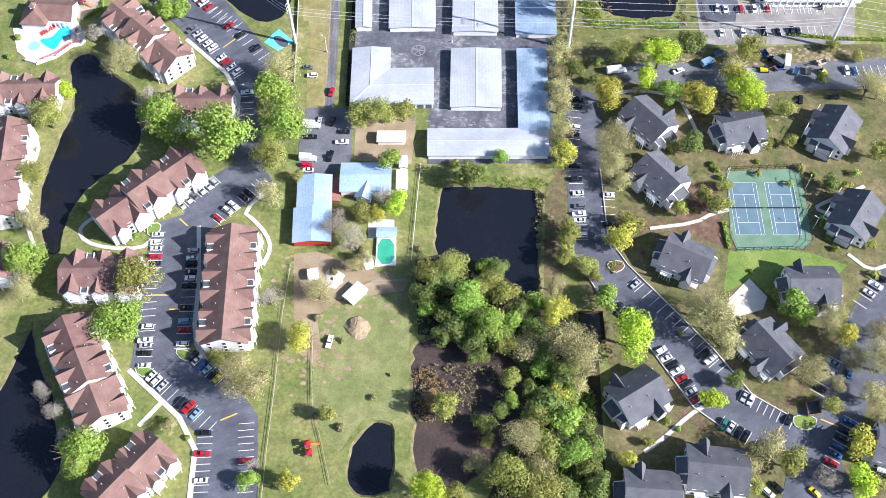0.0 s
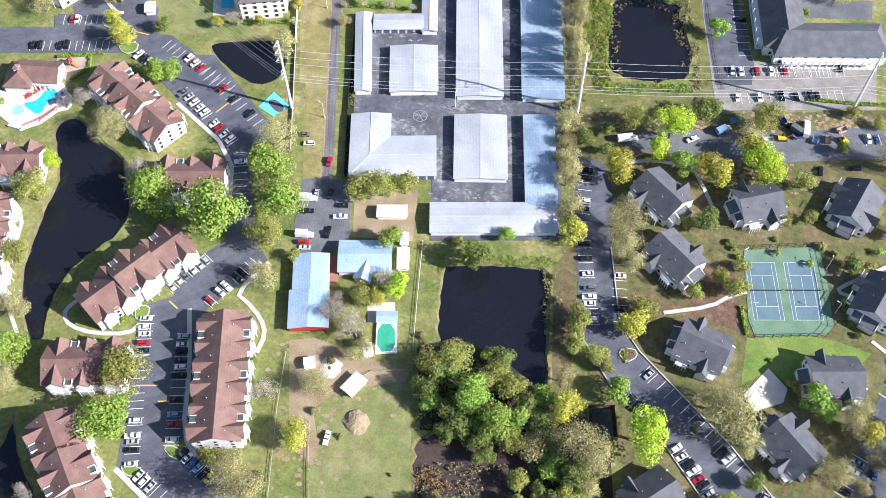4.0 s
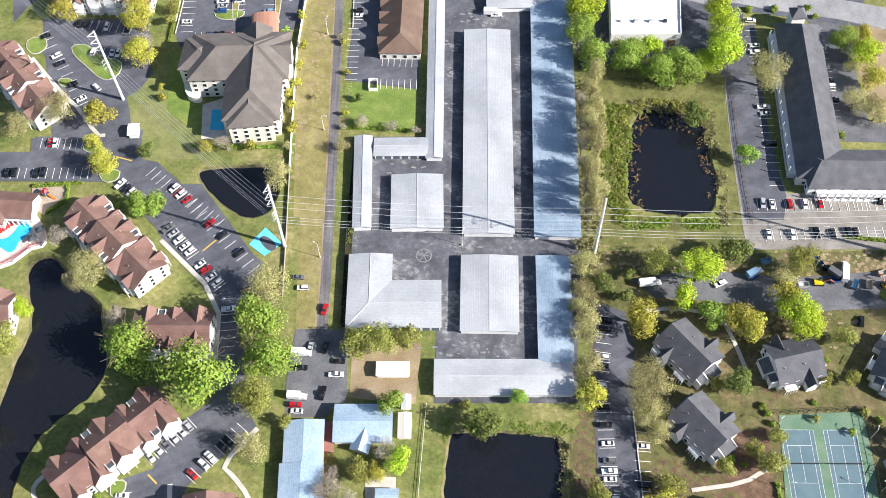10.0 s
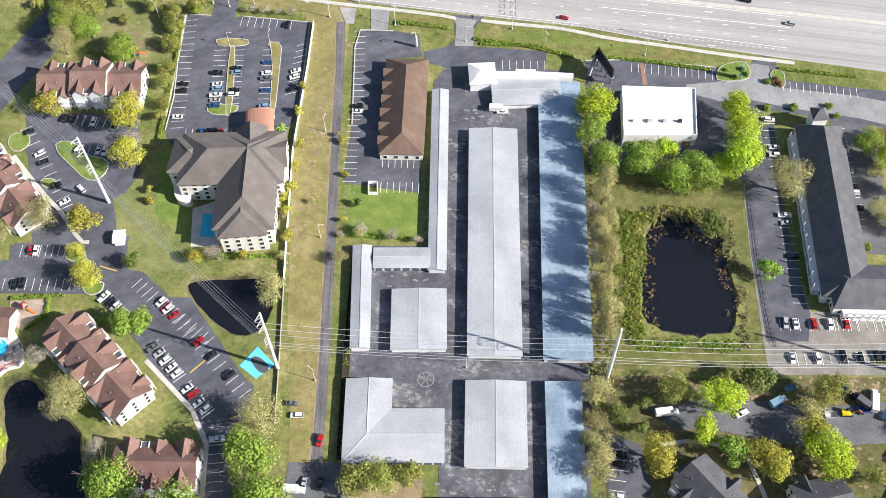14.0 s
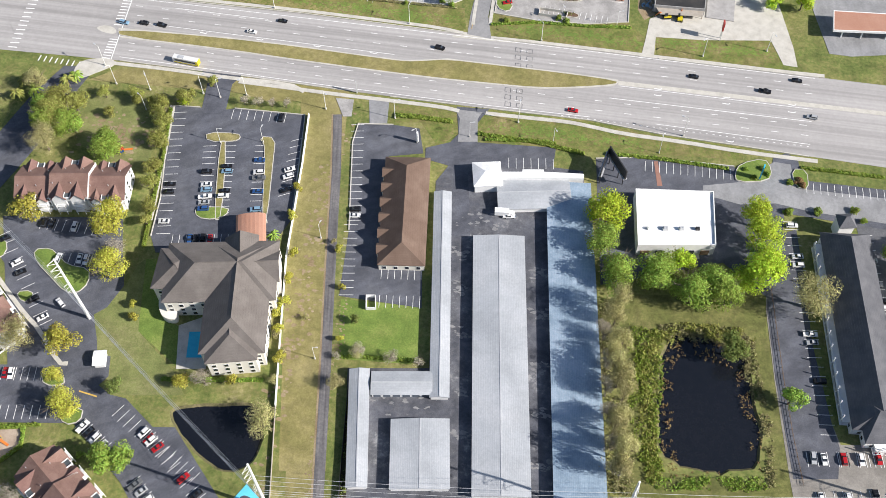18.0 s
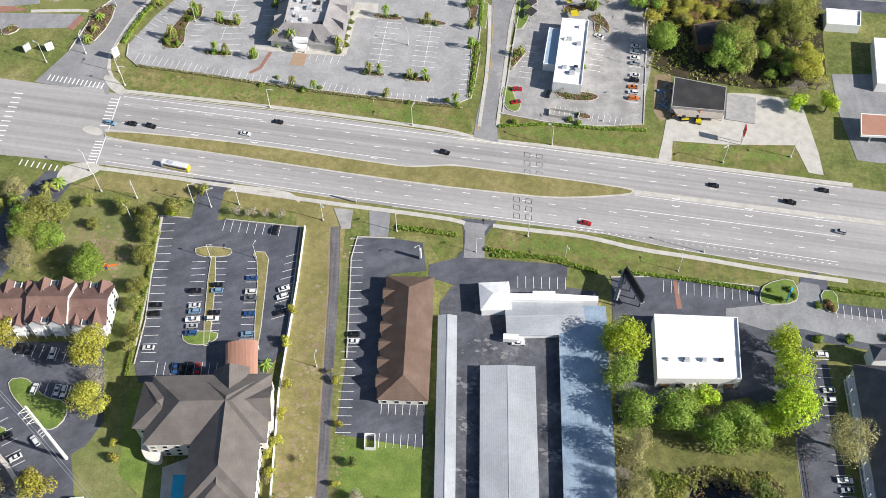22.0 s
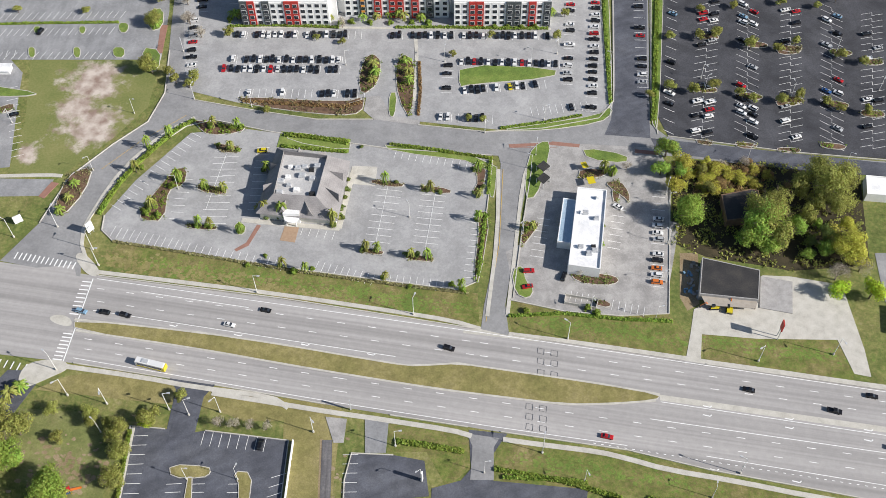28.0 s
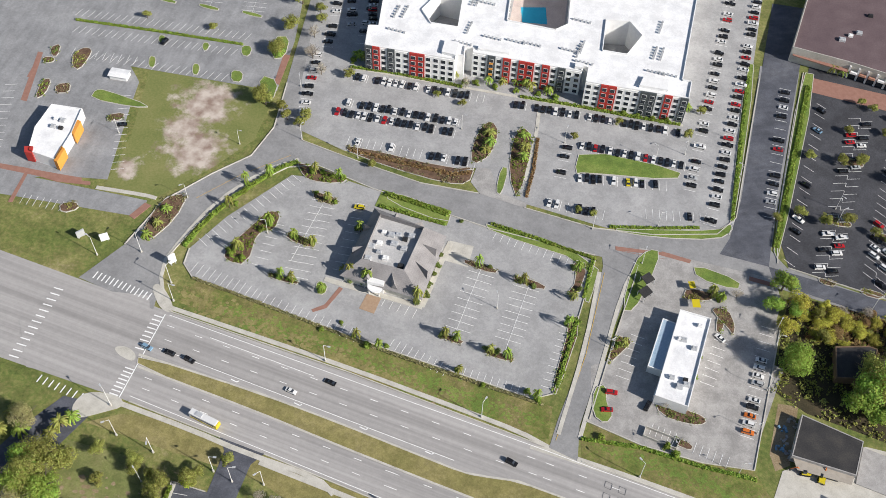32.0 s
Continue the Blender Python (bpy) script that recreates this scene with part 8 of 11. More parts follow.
sheet("south_verge", [(-33.8, 343.9), (10.5, 343.2), (37.5, 339.0), (73.1, 336.7), (72.6, 331.0), (27.9, 329.1), (-28.9, 324.2), (-34.7, 333.4)], 0.03, "verge", "green verge with low hedges")
sheet("south_verge_2", [(-73.1, 344.8), (-50.6, 343.3), (-44.3, 340.8), (-42.7, 330.3), (-49.9, 322.7), (-58.4, 334.6), (-72.1, 332.9)], 0.03, "verge", "green verge beside the motel entrance")
sheet("south_verge_3", [(-182.3, 350.4), (-112.9, 348.8), (-108.1, 345.9), (-110.9, 339.9), (-124.8, 338.1), (-136.0, 341.2), (-203.4, 340.6), (-193.2, 347.8)], 0.03, "dry_grass", "dry grass verge beside the highway")
def footpath(name, pts, w):
    sheet(name, strip(smooth(pts, False, 1), w), 0.12, "concrete", "pale concrete footpath", "footpath")

footpath("sidewalk_1", [(-198.2, 394.2), (-168.7, 393.8), (-123.2, 392.9), (-78.5, 390.7), (-56.6, 389.4), (-45.5, 387.0)], 1.8)
footpath("sidewalk_2", [(-34.8, 386.1), (-13.6, 385.8), (30.2, 384.0), (36.3, 383.4), (58.7, 382.7), (90.8, 381.3), (108.5, 380.8)], 1.9)
footpath("sidewalk_3", [(-196.7, 351.4), (-166.2, 350.6), (-145.5, 349.0), (-117.1, 348.9), (-110.0, 345.2)], 1.9)
footpath("sidewalk_4", [(-138.8, 347.5), (-112.3, 346.3), (-94.6, 345.4), (-83.3, 345.1), (-73.1, 344.8), (-50.7, 343.9), (-43.6, 342.6)], 1.9)
footpath("sidewalk_5", [(-32.6, 342.7), (-18.8, 342.4), (0.8, 342.3), (10.6, 341.0), (24.1, 338.6), (46.9, 337.4), (73.0, 335.0), (102.3, 333.8)], 1.9)
footpath("sidewalk_6", [(-142.4, 73.8), (-147.5, 68.8), (-148.5, 64.9), (-145.0, 60.8), (-135.7, 58.9), (-123.1, 60.3), (-120.3, 64.4)], 1.5)
footpath("sidewalk_7", [(-132.1, 163.6), (-104.1, 141.8), (-99.9, 117.3)], 1.7)
footpath("sidewalk_8", [(-114.1, 11.8), (-84.9, -8.3), (-81.8, -30.1)], 1.8)
footpath("sidewalk_9", [(-104.1, 72.5), (-98.2, 48.7), (-94.7, 26.1), (-88.0, 18.1)], 1.6)
footpath("sidewalk_10", [(-79.8, 94.8), (-89.0, 80.7), (-83.9, 77.4), (-77.9, 71.8), (-74.9, 65.9), (-76.5, 58.4)], 1.6)
footpath("sidewalk_11", [(-131.3, 29.7), (-134.6, 27.1), (-147.6, 22.2), (-144.2, 14.8), (-135.5, 4.0), (-124.7, -11.3)], 1.3)
footpath("sidewalk_12", [(47.7, 154.5), (59.2, 157.3), (75.2, 156.1), (80.2, 145.0), (84.1, 134.1)], 1.4)
footpath("sidewalk_13", [(64.8, 90.7), (81.6, 95.1), (88.4, 100.3), (94.4, 102.5)], 1.4)
footpath("sidewalk_14", [(138.0, 95.3), (132.5, 104.8), (126.3, 106.7), (130.8, 110.3), (146.3, 119.4)], 1.4)
footpath("sidewalk_15", [(137.4, 87.9), (144.9, 81.5), (151.3, 84.6)], 1.4)
footpath("sidewalk_16", [(64.3, 2.8), (69.8, 7.4), (79.2, 17.6), (83.9, 21.2)], 1.4)
footpath("sidewalk_17", [(-105.1, -8.0), (-99.0, 2.3)], 1.5)
footpath("sidewalk_18", [(-162.6, 55.8), (-177.0, 77.1), (-175.2, 98.9), (-179.3, 106.9)], 1.4)
footpath("sidewalk_19", [(-43.6, 393.1), (-43.6, 431.4), (-46.8, 467.5)], 1.5)
footpath("sidewalk_20", [(-36.0, 394.1), (-35.9, 426.6), (-36.1, 462.5), (-33.6, 475.7)], 1.5)
footpath("sidewalk_21", [(-201.1, 394.3), (-211.4, 410.0), (-210.1, 426.6), (-206.1, 447.5), (-194.5, 470.5), (-183.5, 481.2)], 1.5)
footpath("sidewalk_22", [(-256.2, 437.3), (-234.9, 440.6), (-229.9, 440.6)], 1.8)
footpath("sidewalk_23", [(-94.6, 547.9), (-90.9, 528.7), (-88.4, 503.1)], 1.6)
footpath("sidewalk_24", [(-185.5, 541.6), (-120.7, 548.7), (-31.0, 559.0)], 1.5)
footpath("sidewalk_25", [(-162.7, 331.2), (-158.5, 300.0), (-155.8, 273.0)], 1.2)
footpath("sidewalk_26", [(-210.6, 245.6), (-199.7, 235.4), (-189.3, 226.3), (-182.8, 221.7), (-170.8, 208.8), (-167.6, 209.2)], 1.6)
sheet("forecourt_apron", [(-51.8, 385.7), (-45.5, 387.0), (-33.6, 385.2), (-21.9, 384.2), (-51.7, 384.4)], 0.07, "concrete", "pale concrete street apron", "road")
for name, pts, mat in (("driveway_1", [(-96.0, 343.4), (-88.3, 343.5), (-87.7, 334.3), (-91.2, 333.8)], "pale_concrete"), ("driveway_2", [(-81.9, 344.3), (-73.4, 344.3), (-72.4, 332.4), (-79.6, 331.5)], "asphalt_worn"), ("driveway_3", [(-45.4, 343.3), (-33.9, 343.0), (-35.5, 339.3), (-34.2, 327.2), (-42.2, 326.2), (-42.9, 338.8)], "road_grey"),
                       ("driveway_4", [(-155.8, 351.4), (-138.6, 350.8), (-142.4, 343.3), (-140.5, 329.4), (-149.2, 328.3), (-149.0, 337.2), (-150.1, 345.1)], "asphalt"), ("driveway_5", [(31.2, 385.1), (38.4, 383.6), (42.4, 381.3), (24.0, 381.8)], "pale_concrete")):
    sheet(name, pts, 0.075, mat, "paved driveway to the highway", "driveway")
sheet("worn_crossing", [(-243.1, 388.5), (-208.7, 396.3), (-200.6, 383.0), (-197.3, 356.1), (-235.4, 353.0), (-249.4, 370.0)], 0.085, "highway", "worn grey asphalt street crossing", "road")

# pale kerb bands along the median
for pts in ([(-199.3, 371.6), (-151.0, 371.9), (-118.0, 370.6), (-87.6, 368.6), (-70.5, 367.7), (-62.3, 369.0), (-52.1, 371.0), (-33.3, 370.3), (-0.3, 369.1), (21.6, 367.5)], [(-197.2, 367.0), (-149.1, 365.2), (-116.2, 362.8), (-86.2, 361.1), (-56.9, 359.7), (-32.2, 359.4), (-12.0, 359.3), (4.0, 361.6), (20.0, 365.0)]):
    sheet("median_kerb", strip(pts, 1.0), 0.12, "concrete", "pale concrete gutter along the median", "kerb")
# detector loops cut into the lanes
for p in [(-22.2, 380.2), (-17.2, 379.9), (-21.9, 375.9), (-16.9, 375.6), (-21.5, 371.1), (-16.6, 370.8), (-24.5, 356.7), (-19.6, 356.5), (-24.2, 352.7), (-19.3, 352.4), (-23.8, 348.7), (-19.0, 348.5)]:
    x, y = p
    stroke([(x - 1.2, y - 1), (x + 1.2, y - 1.3), (x + 1.2, y + 1), (x - 1.2, y + 1.3), (x - 1.2, y - 1)], 0.13, "loop_lines", paint="asphalt_mid")

# lane lines
stroke([(-195.6, 386.6), (-44.9, 381.0), (103.8, 374.7)], 0.24, dash=3.0, gap=9.0)
stroke([(-193.5, 380.7), (-44.3, 375.4), (103.2, 369.9)], 0.24, dash=3.0, gap=9.0)
stroke([(-193.6, 376.5), (-140.6, 374.0), (-75.3, 371.0)], 0.24)
stroke([(-197.1, 391.0), (-45.4, 385.5), (104.3, 378.9)], 0.24)
stroke([(-178.0, 387.2), (-134.7, 385.3)], 0.24)
stroke([(-192.5, 363.8), (-94.3, 359.4), (-11.8, 356.1), (101.0, 352.1)], 0.24, dash=3.0, gap=9.0)
stroke([(-191.0, 359.5), (-93.2, 354.1), (-11.4, 350.8), (100.3, 346.8)], 0.24, dash=3.0, gap=9.0)
stroke([(-193.8, 355.2), (-92.3, 349.4), (-35.1, 347.1), (10.5, 345.9)], 0.24)
stroke([(22.0, 364.6), (102.1, 361.3)], 0.24)
stroke([(18.1, 357.3), (101.3, 354.5)], 0.26)
stroke([(37.6, 345.4), (99.7, 342.2)], 0.24)
stroke([(-1.3, 345.3), (99.5, 340.9)], 0.25, dash=0.9, gap=1.8)
def crosswalk(a, b, length, n, wide=0.5):
    (x0, y0), (x1, y1) = a, b
    d = Vector((x1 - x0, y1 - y0))
    u = d.normalized()
    v = Vector((-u.y, u.x)) * length / 2
    for k in range(n):
        c = Vector(a) + d * (k + 0.5) / n
        stroke([tuple(c - v), tuple(c + v)], wide, "crossing_lines")
for pts, length, n in (([(-200.7, 390.0), (-200.3, 373.0)], 3.6, 9), ([(-199.5, 365.9), (-199.5, 353.0)], 3.6, 8), ([(-234.1, 398.0), (-207.4, 395.8)], 3.4, 14), ([(-243.1, 388.5), (-242.0, 353.9)], 4.0, 13), ([(-229.4, 350.5), (-206.1, 348.5)], 3.2, 9)):
    crosswalk(pts[0], pts[1], length, n)
stroke([(-198.7, 390.8), (-197.0, 353.3)], 0.4)
for p in [(-161.4, 373.6), (-135.9, 372.6), (-110.0, 371.7), (-84.8, 370.7), (38.0, 364.8), (37.9, 361.2), (66.5, 363.5), (66.3, 360.0), (93.6, 362.6), (93.2, 358.6), (39.8, 340.6), (67.4, 339.8)]:
    x, y = p
    stroke([(x - 1.2, y + 0.17), (x + 1.3, y - 0.17), (x + 1.9, y + 0.5)], 0.4)
stroke([(-43.8, 390.5), (-42.5, 428.6), (-44.9, 467.8)], 0.2, paint="paint_yellow")
stroke([(-42.5, 480.5), (-23.2, 482.9)], 0.2, paint="brick_paving")
stroke([(-214.5, 446.4), (-202.8, 464.4), (-187.6, 481.8)], 0.15, paint="paint_yellow")
for pts in ([(-160.1, 199.4), (-153.3, 198.1)], [(-113.7, 41.5), (-107.5, 42.2)], [(-106.1, 36.5), (-101.0, 37.1)], [(-78.1, -2.8), (-72.9, 0.4)], [(-115.4, 160.7), (-108.9, 169.4)], [(-97.5, 145.6), (-92.6, 148.3)], [(122.9, 21.2), (129.8, 18.8)], [(107.5, 12.2), (109.6, 17.1)], [(-112.1, 74.7), (-108.4, 72.0)]):
    stroke(pts, 0.5, "kerb_lines", paint="paint_yellow")
for name, pts in (("brick_crossing_1", [(-216.9, 538.9), (-213.6, 539.3), (-210.4, 519.7), (-213.0, 519.4)]), ("brick_crossing_2", [(-233.1, 437.0), (-229.9, 436.5), (-233.0, 427.7), (-235.8, 428.6)]), ("brick_crossing_3", [(-43.9, 482.3), (-22.2, 486.4), (-21.6, 485.1), (-43.3, 480.4)]), ("brick_strip", [(-141.3, 425.4), (-139.6, 425.0), (-142.1, 414.5), (-146.3, 410.9), (-147.3, 411.9), (-143.4, 415.8)]), ("brick_front", [(15.6, 610.6), (72.1, 611.9), (72.7, 600.7), (16.8, 601.0)])):
    sheet(name, pts, 0.1, "brick_paving", "red brick paving", "paving")

# planting islands
BEDS = []
def bed(material, pts):
    """A kerbed planting bed; mulch beds carry low shrubs."""
    if material == "mulch":
        BEDS.append(pts)
    island("planting_bed", pts, material, {"mulch": "planting bed of brown mulch with kerb", "lawn": "small lawn island with kerb", "dry_grass": "dry grass island with kerb"}[material])

bed("mulch", [(-183.8, 450.3), (-178.2, 451.6), (-177.0, 441.6), (-183.2, 440.2), (-179.7, 422.3), (-189.1, 421.7), (-191.2, 426.9), (-186.5, 440.4)])
bed("mulch", [(-170.5, 466.8), (-159.1, 466.5), (-159.3, 462.5), (-168.1, 462.7)])
bed("mulch", [(-171.5, 443.9), (-158.3, 442.1), (-158.5, 438.9), (-170.4, 439.9)])
bed("mulch", [(-170.2, 422.6), (-157.1, 422.2), (-157.7, 420.4), (-169.5, 420.1)])
bed("mulch", [(-183.1, 479.9), (-159.6, 478.3), (-161.2, 474.7), (-174.3, 471.3), (-180.6, 475.7)])
bed("lawn", [(-150.7, 425.1), (-145.9, 424.8), (-145.4, 419.9), (-148.6, 419.5)])
bed("mulch", [(-99.2, 455.2), (-85.3, 454.7), (-86.1, 452.1), (-98.7, 452.7)])
bed("mulch", [(-78.1, 454.7), (-65.4, 453.8), (-65.5, 451.3), (-77.7, 451.6)])
bed("mulch", [(-58.5, 469.9), (-51.9, 469.5), (-52.4, 452.7), (-56.4, 452.2), (-54.2, 460.2)])
bed("mulch", [(-54.1, 442.4), (-47.7, 444.1), (-48.4, 408.3), (-50.6, 408.6), (-51.4, 439.2)])
bed("mulch", [(-97.3, 418.8), (-87.6, 418.6), (-88.4, 416.5), (-96.5, 416.9)])
bed("mulch", [(-78.9, 418.3), (-67.5, 418.0), (-67.7, 415.8), (-78.0, 415.6)])
bed("lawn", [(-97.4, 475.9), (-48.0, 473.9), (-46.9, 451.8), (-49.1, 452.2), (-50.5, 470.3), (-94.2, 472.0)])
bed("lawn", [(-141.0, 478.2), (-112.3, 475.7), (-111.7, 469.8), (-139.1, 472.4)])
bed("mulch", [(-112.2, 531.8), (-107.3, 526.7), (-106.6, 511.7), (-112.4, 503.7), (-115.7, 514.3), (-115.5, 527.6)])
bed("mulch", [(-98.6, 533.5), (-91.7, 528.6), (-87.8, 490.8), (-95.7, 503.9), (-100.2, 523.7)])
bed("lawn", [(-70.7, 529.3), (-26.5, 532.1), (-27.4, 526.0), (-65.2, 516.8), (-69.6, 514.5)])
bed("mulch", [(-166.8, 496.2), (-119.2, 498.5), (-111.0, 503.1), (-110.5, 493.2), (-120.1, 490.2), (-145.9, 490.5), (-165.9, 492.7)])
bed("lawn", [(-100.1, 507.0), (-97.0, 507.4), (-95.6, 492.2), (-98.2, 493.0)])
bed("lawn", [(-49.6, 489.7), (-32.7, 495.2), (-5.9, 504.5), (-1.7, 510.3), (-0.0, 507.0), (-5.2, 500.1), (-30.0, 492.2)])
bed("lawn", [(-10.3, 609.6), (-6.3, 610.0), (-0.2, 512.3), (-2.1, 510.2)])
bed("lawn", [(15.1, 612.7), (22.1, 613.5), (20.1, 497.4), (16.9, 503.9)])
bed("lawn", [(-34.9, 477.1), (-30.7, 485.3), (-25.9, 485.9), (-27.1, 470.0), (-29.9, 454.0), (-34.5, 452.8)])
bed("lawn", [(-12.3, 484.3), (7.0, 482.4), (6.7, 477.5), (-9.6, 478.0)])
bed("mulch", [(-34.2, 440.7), (-27.3, 440.7), (-29.2, 436.1), (-33.7, 426.9)])
bed("mulch", [(-14.6, 419.5), (-3.4, 418.2), (4.3, 417.8), (5.5, 415.2), (0.1, 412.9), (-10.9, 413.1)])
bed("dry_grass", [(-145.6, 318.3), (-132.2, 319.4), (-130.8, 317.2), (-133.1, 315.2), (-143.7, 313.9)])
bed("dry_grass", [(-138.5, 314.5), (-136.2, 314.8), (-128.8, 276.7), (-131.4, 276.3)])
bed("dry_grass", [(-123.2, 318.8), (-116.7, 319.0), (-115.2, 308.3), (-111.2, 278.9), (-112.9, 278.7), (-119.2, 313.5)])
bed("lawn", [(-140.2, 281.0), (-127.2, 282.6), (-127.2, 279.0), (-131.6, 276.3), (-138.3, 276.5)])
bed("lawn", [(-215.6, 255.9), (-208.8, 257.7), (-205.9, 251.7), (-210.0, 247.1), (-215.0, 250.6)])
bed("lawn", [(-196.2, 235.3), (-190.6, 236.5), (-189.0, 233.1), (-192.5, 231.5)])
bed("lawn", [(-112.5, 13.5), (-104.9, 12.9), (-105.1, 10.0), (-110.2, 10.1)])
bed("lawn", [(-100.3, 21.0), (-96.0, 21.5), (-91.2, 18.6), (-95.9, 17.2)])
bed("lawn", [(-123.4, 70.8), (-118.7, 72.1), (-118.2, 67.9), (-121.9, 65.4)])
bed("mulch", [(48.9, 74.0), (54.7, 75.4), (56.0, 72.4), (51.8, 69.6)])
bed("lawn", [(114.2, 21.6), (121.7, 21.9), (120.8, 17.8), (116.7, 16.5), (113.8, 18.2)])
bed("mulch", [(36.4, 495.1), (43.6, 495.3), (42.6, 492.5), (37.3, 492.5)])
bed("mulch", [(52.8, 495.8), (62.4, 495.6), (61.3, 492.9), (53.9, 492.6)])
bed("mulch", [(70.7, 494.7), (80.9, 495.3), (79.3, 492.5), (71.2, 492.1)])
bed("mulch", [(88.9, 500.3), (100.3, 499.7), (98.6, 496.9), (89.6, 497.1)])
bed("mulch", [(73.8, 558.8), (86.4, 561.5), (84.7, 556.2), (75.6, 553.9)])
bed("mulch", [(71.7, 523.7), (83.8, 527.4), (82.2, 522.2), (72.9, 519.6)])
bed("mulch", [(112.8, 555.9), (122.4, 557.0), (121.3, 552.7), (113.6, 551.8)])
bed("mulch", [(109.0, 520.6), (118.3, 523.2), (117.3, 519.5), (109.9, 517.9)])
bed("lawn", [(-277.4, 530.2), (-274.2, 530.6), (-272.9, 525.9), (-275.1, 525.6)])
bed("lawn", [(-255.7, 532.9), (-252.5, 533.3), (-251.4, 528.5), (-253.5, 528.3)])
bed("lawn", [(-237.6, 537.6), (-232.7, 538.2), (-231.4, 531.8), (-234.9, 531.4)])
bed("lawn", [(-274.5, 515.7), (-271.4, 516.1), (-268.9, 509.7), (-271.5, 509.4)])
bed("lawn", [(-253.3, 518.3), (-250.1, 518.7), (-247.8, 512.3), (-250.4, 512.0)])
bed("lawn", [(-234.7, 520.6), (-229.3, 521.3), (-227.2, 514.9), (-232.0, 514.3)])
bed("lawn", [(-226.3, 548.1), (-219.2, 551.1), (-215.5, 537.0), (-220.9, 533.9)])
bed("lawn", [(-221.4, 522.3), (-211.5, 521.5), (-208.8, 508.4), (-213.1, 506.7)])
for p in [(42.6, 562.6), (40.9, 526.8), (65.2, 559.6), (60.8, 524.7), (80.4, 558.8), (78.9, 524.9), (103.5, 559.0), (98.5, 524.2), (117.0, 554.3), (113.6, 520.3)]:
    bed("mulch", [(p[0] + a, p[1] + b) for a, b in ((-5, -1.6), (0, -2.2), (5, -1), (5, 1.2), (0, 2), (-5, 1.6))])
for p in [(-286.5, 553.9), (-264.7, 556.5), (-242.9, 559.2), (-286.3, 582.9), (-269.4, 584.9), (-247.9, 586.7)]:
    bed("lawn", [(p[0] + a, p[1] + b) for a, b in ((-5, -1), (5, -1), (5, 1), (-5, 1))])
bed("lawn", [(-286.2, 487.6), (-282.6, 488.9), (-257.2, 487.0), (-265.4, 483.9), (-285.7, 482.0)])
bed("mulch", [(-320.4, 504.8), (-317.4, 508.8), (-314.3, 500.9), (-316.7, 500.0)])
bed("mulch", [(-312.2, 484.8), (-308.6, 487.0), (-305.9, 477.1), (-308.6, 473.1)])
bed("mulch", [(-227.8, 441.5), (-218.6, 447.5), (-217.3, 433.4), (-221.9, 419.1), (-226.5, 421.5)])

sheet("paver_plaza", [(-129.8, 427.4), (-124.0, 427.0), (-124.0, 418.3), (-130.3, 418.6)], 0.1, "paver_tan", "tan paver forecourt before the restaurant", "paving")
bed("lawn", [(-196.1, 254.1), (-190.0, 255.5), (-186.2, 252.8), (-181.1, 248.9), (-172.5, 248.4), (-170.8, 242.6), (-173.5, 237.6), (-178.2, 237.6), (-186.2, 243.8), (-193.2, 249.0)])
bed("mulch", [(-12.4, 471.9), (-1.0, 472.7), (-2.1, 469.3), (-9.1, 466.6), (-12.9, 466.7)])
bed("lawn", [(-36.2, 415.4), (-32.3, 418.6), (-30.5, 410.6), (-27.0, 407.8), (-28.7, 402.8), (-33.9, 404.8)])
bed("mulch", [(-3.6, 406.1), (2.5, 405.2), (2.2, 402.8), (-3.4, 403.4)])
bed("mulch", [(1.5, 467.9), (4.6, 467.0), (4.0, 455.2), (1.7, 456.1)])

for pts in ([(-301.1, 434.8), (-288.6, 436.7), (-274.5, 436.2), (-260.1, 439.2), (-259.2, 437.5), (-273.4, 434.3), (-287.6, 434.4), (-299.7, 432.6)], [(-288.5, 434.0), (-287.1, 434.5), (-284.3, 418.5), (-286.0, 417.8)], [(-322.0, 495.9), (-320.3, 496.2), (-318.0, 484.2), (-319.9, 484.3)]):
    sheet("brick_band", pts, 0.1, "brick_paving", "band of red brick paving across the drive", "paving")
bed("mulch", [(-304.7, 484.5), (-299.2, 487.4), (-296.6, 481.8), (-302.2, 479.6)])
bed("mulch", [(-308.5, 505.1), (-305.7, 510.3), (-301.9, 510.5), (-300.3, 505.3), (-300.1, 496.1), (-304.3, 497.3)])
bed("mulch", [(-273.3, 475.4), (-267.2, 479.5), (-265.5, 475.7), (-270.9, 472.2)])
bed("mulch", [(-320.2, 497.8), (-315.6, 499.6), (-313.5, 497.1), (-317.6, 494.7)])
bed("mulch", [(-279.5, 456.7), (-282.5, 470.8), (-284.2, 470.9), (-281.8, 457.7)])
bed("mulch", [(-265.6, 424.1), (-259.8, 427.5), (-256.8, 424.8), (-262.0, 420.3)])

bed("lawn", [(-175.2, 204.1), (-167.5, 204.4), (-166.0, 200.9), (-173.0, 200.1)])
bed("lawn", [(-164.8, 191.2), (-156.7, 193.6), (-156.1, 188.3), (-161.1, 186.6)])

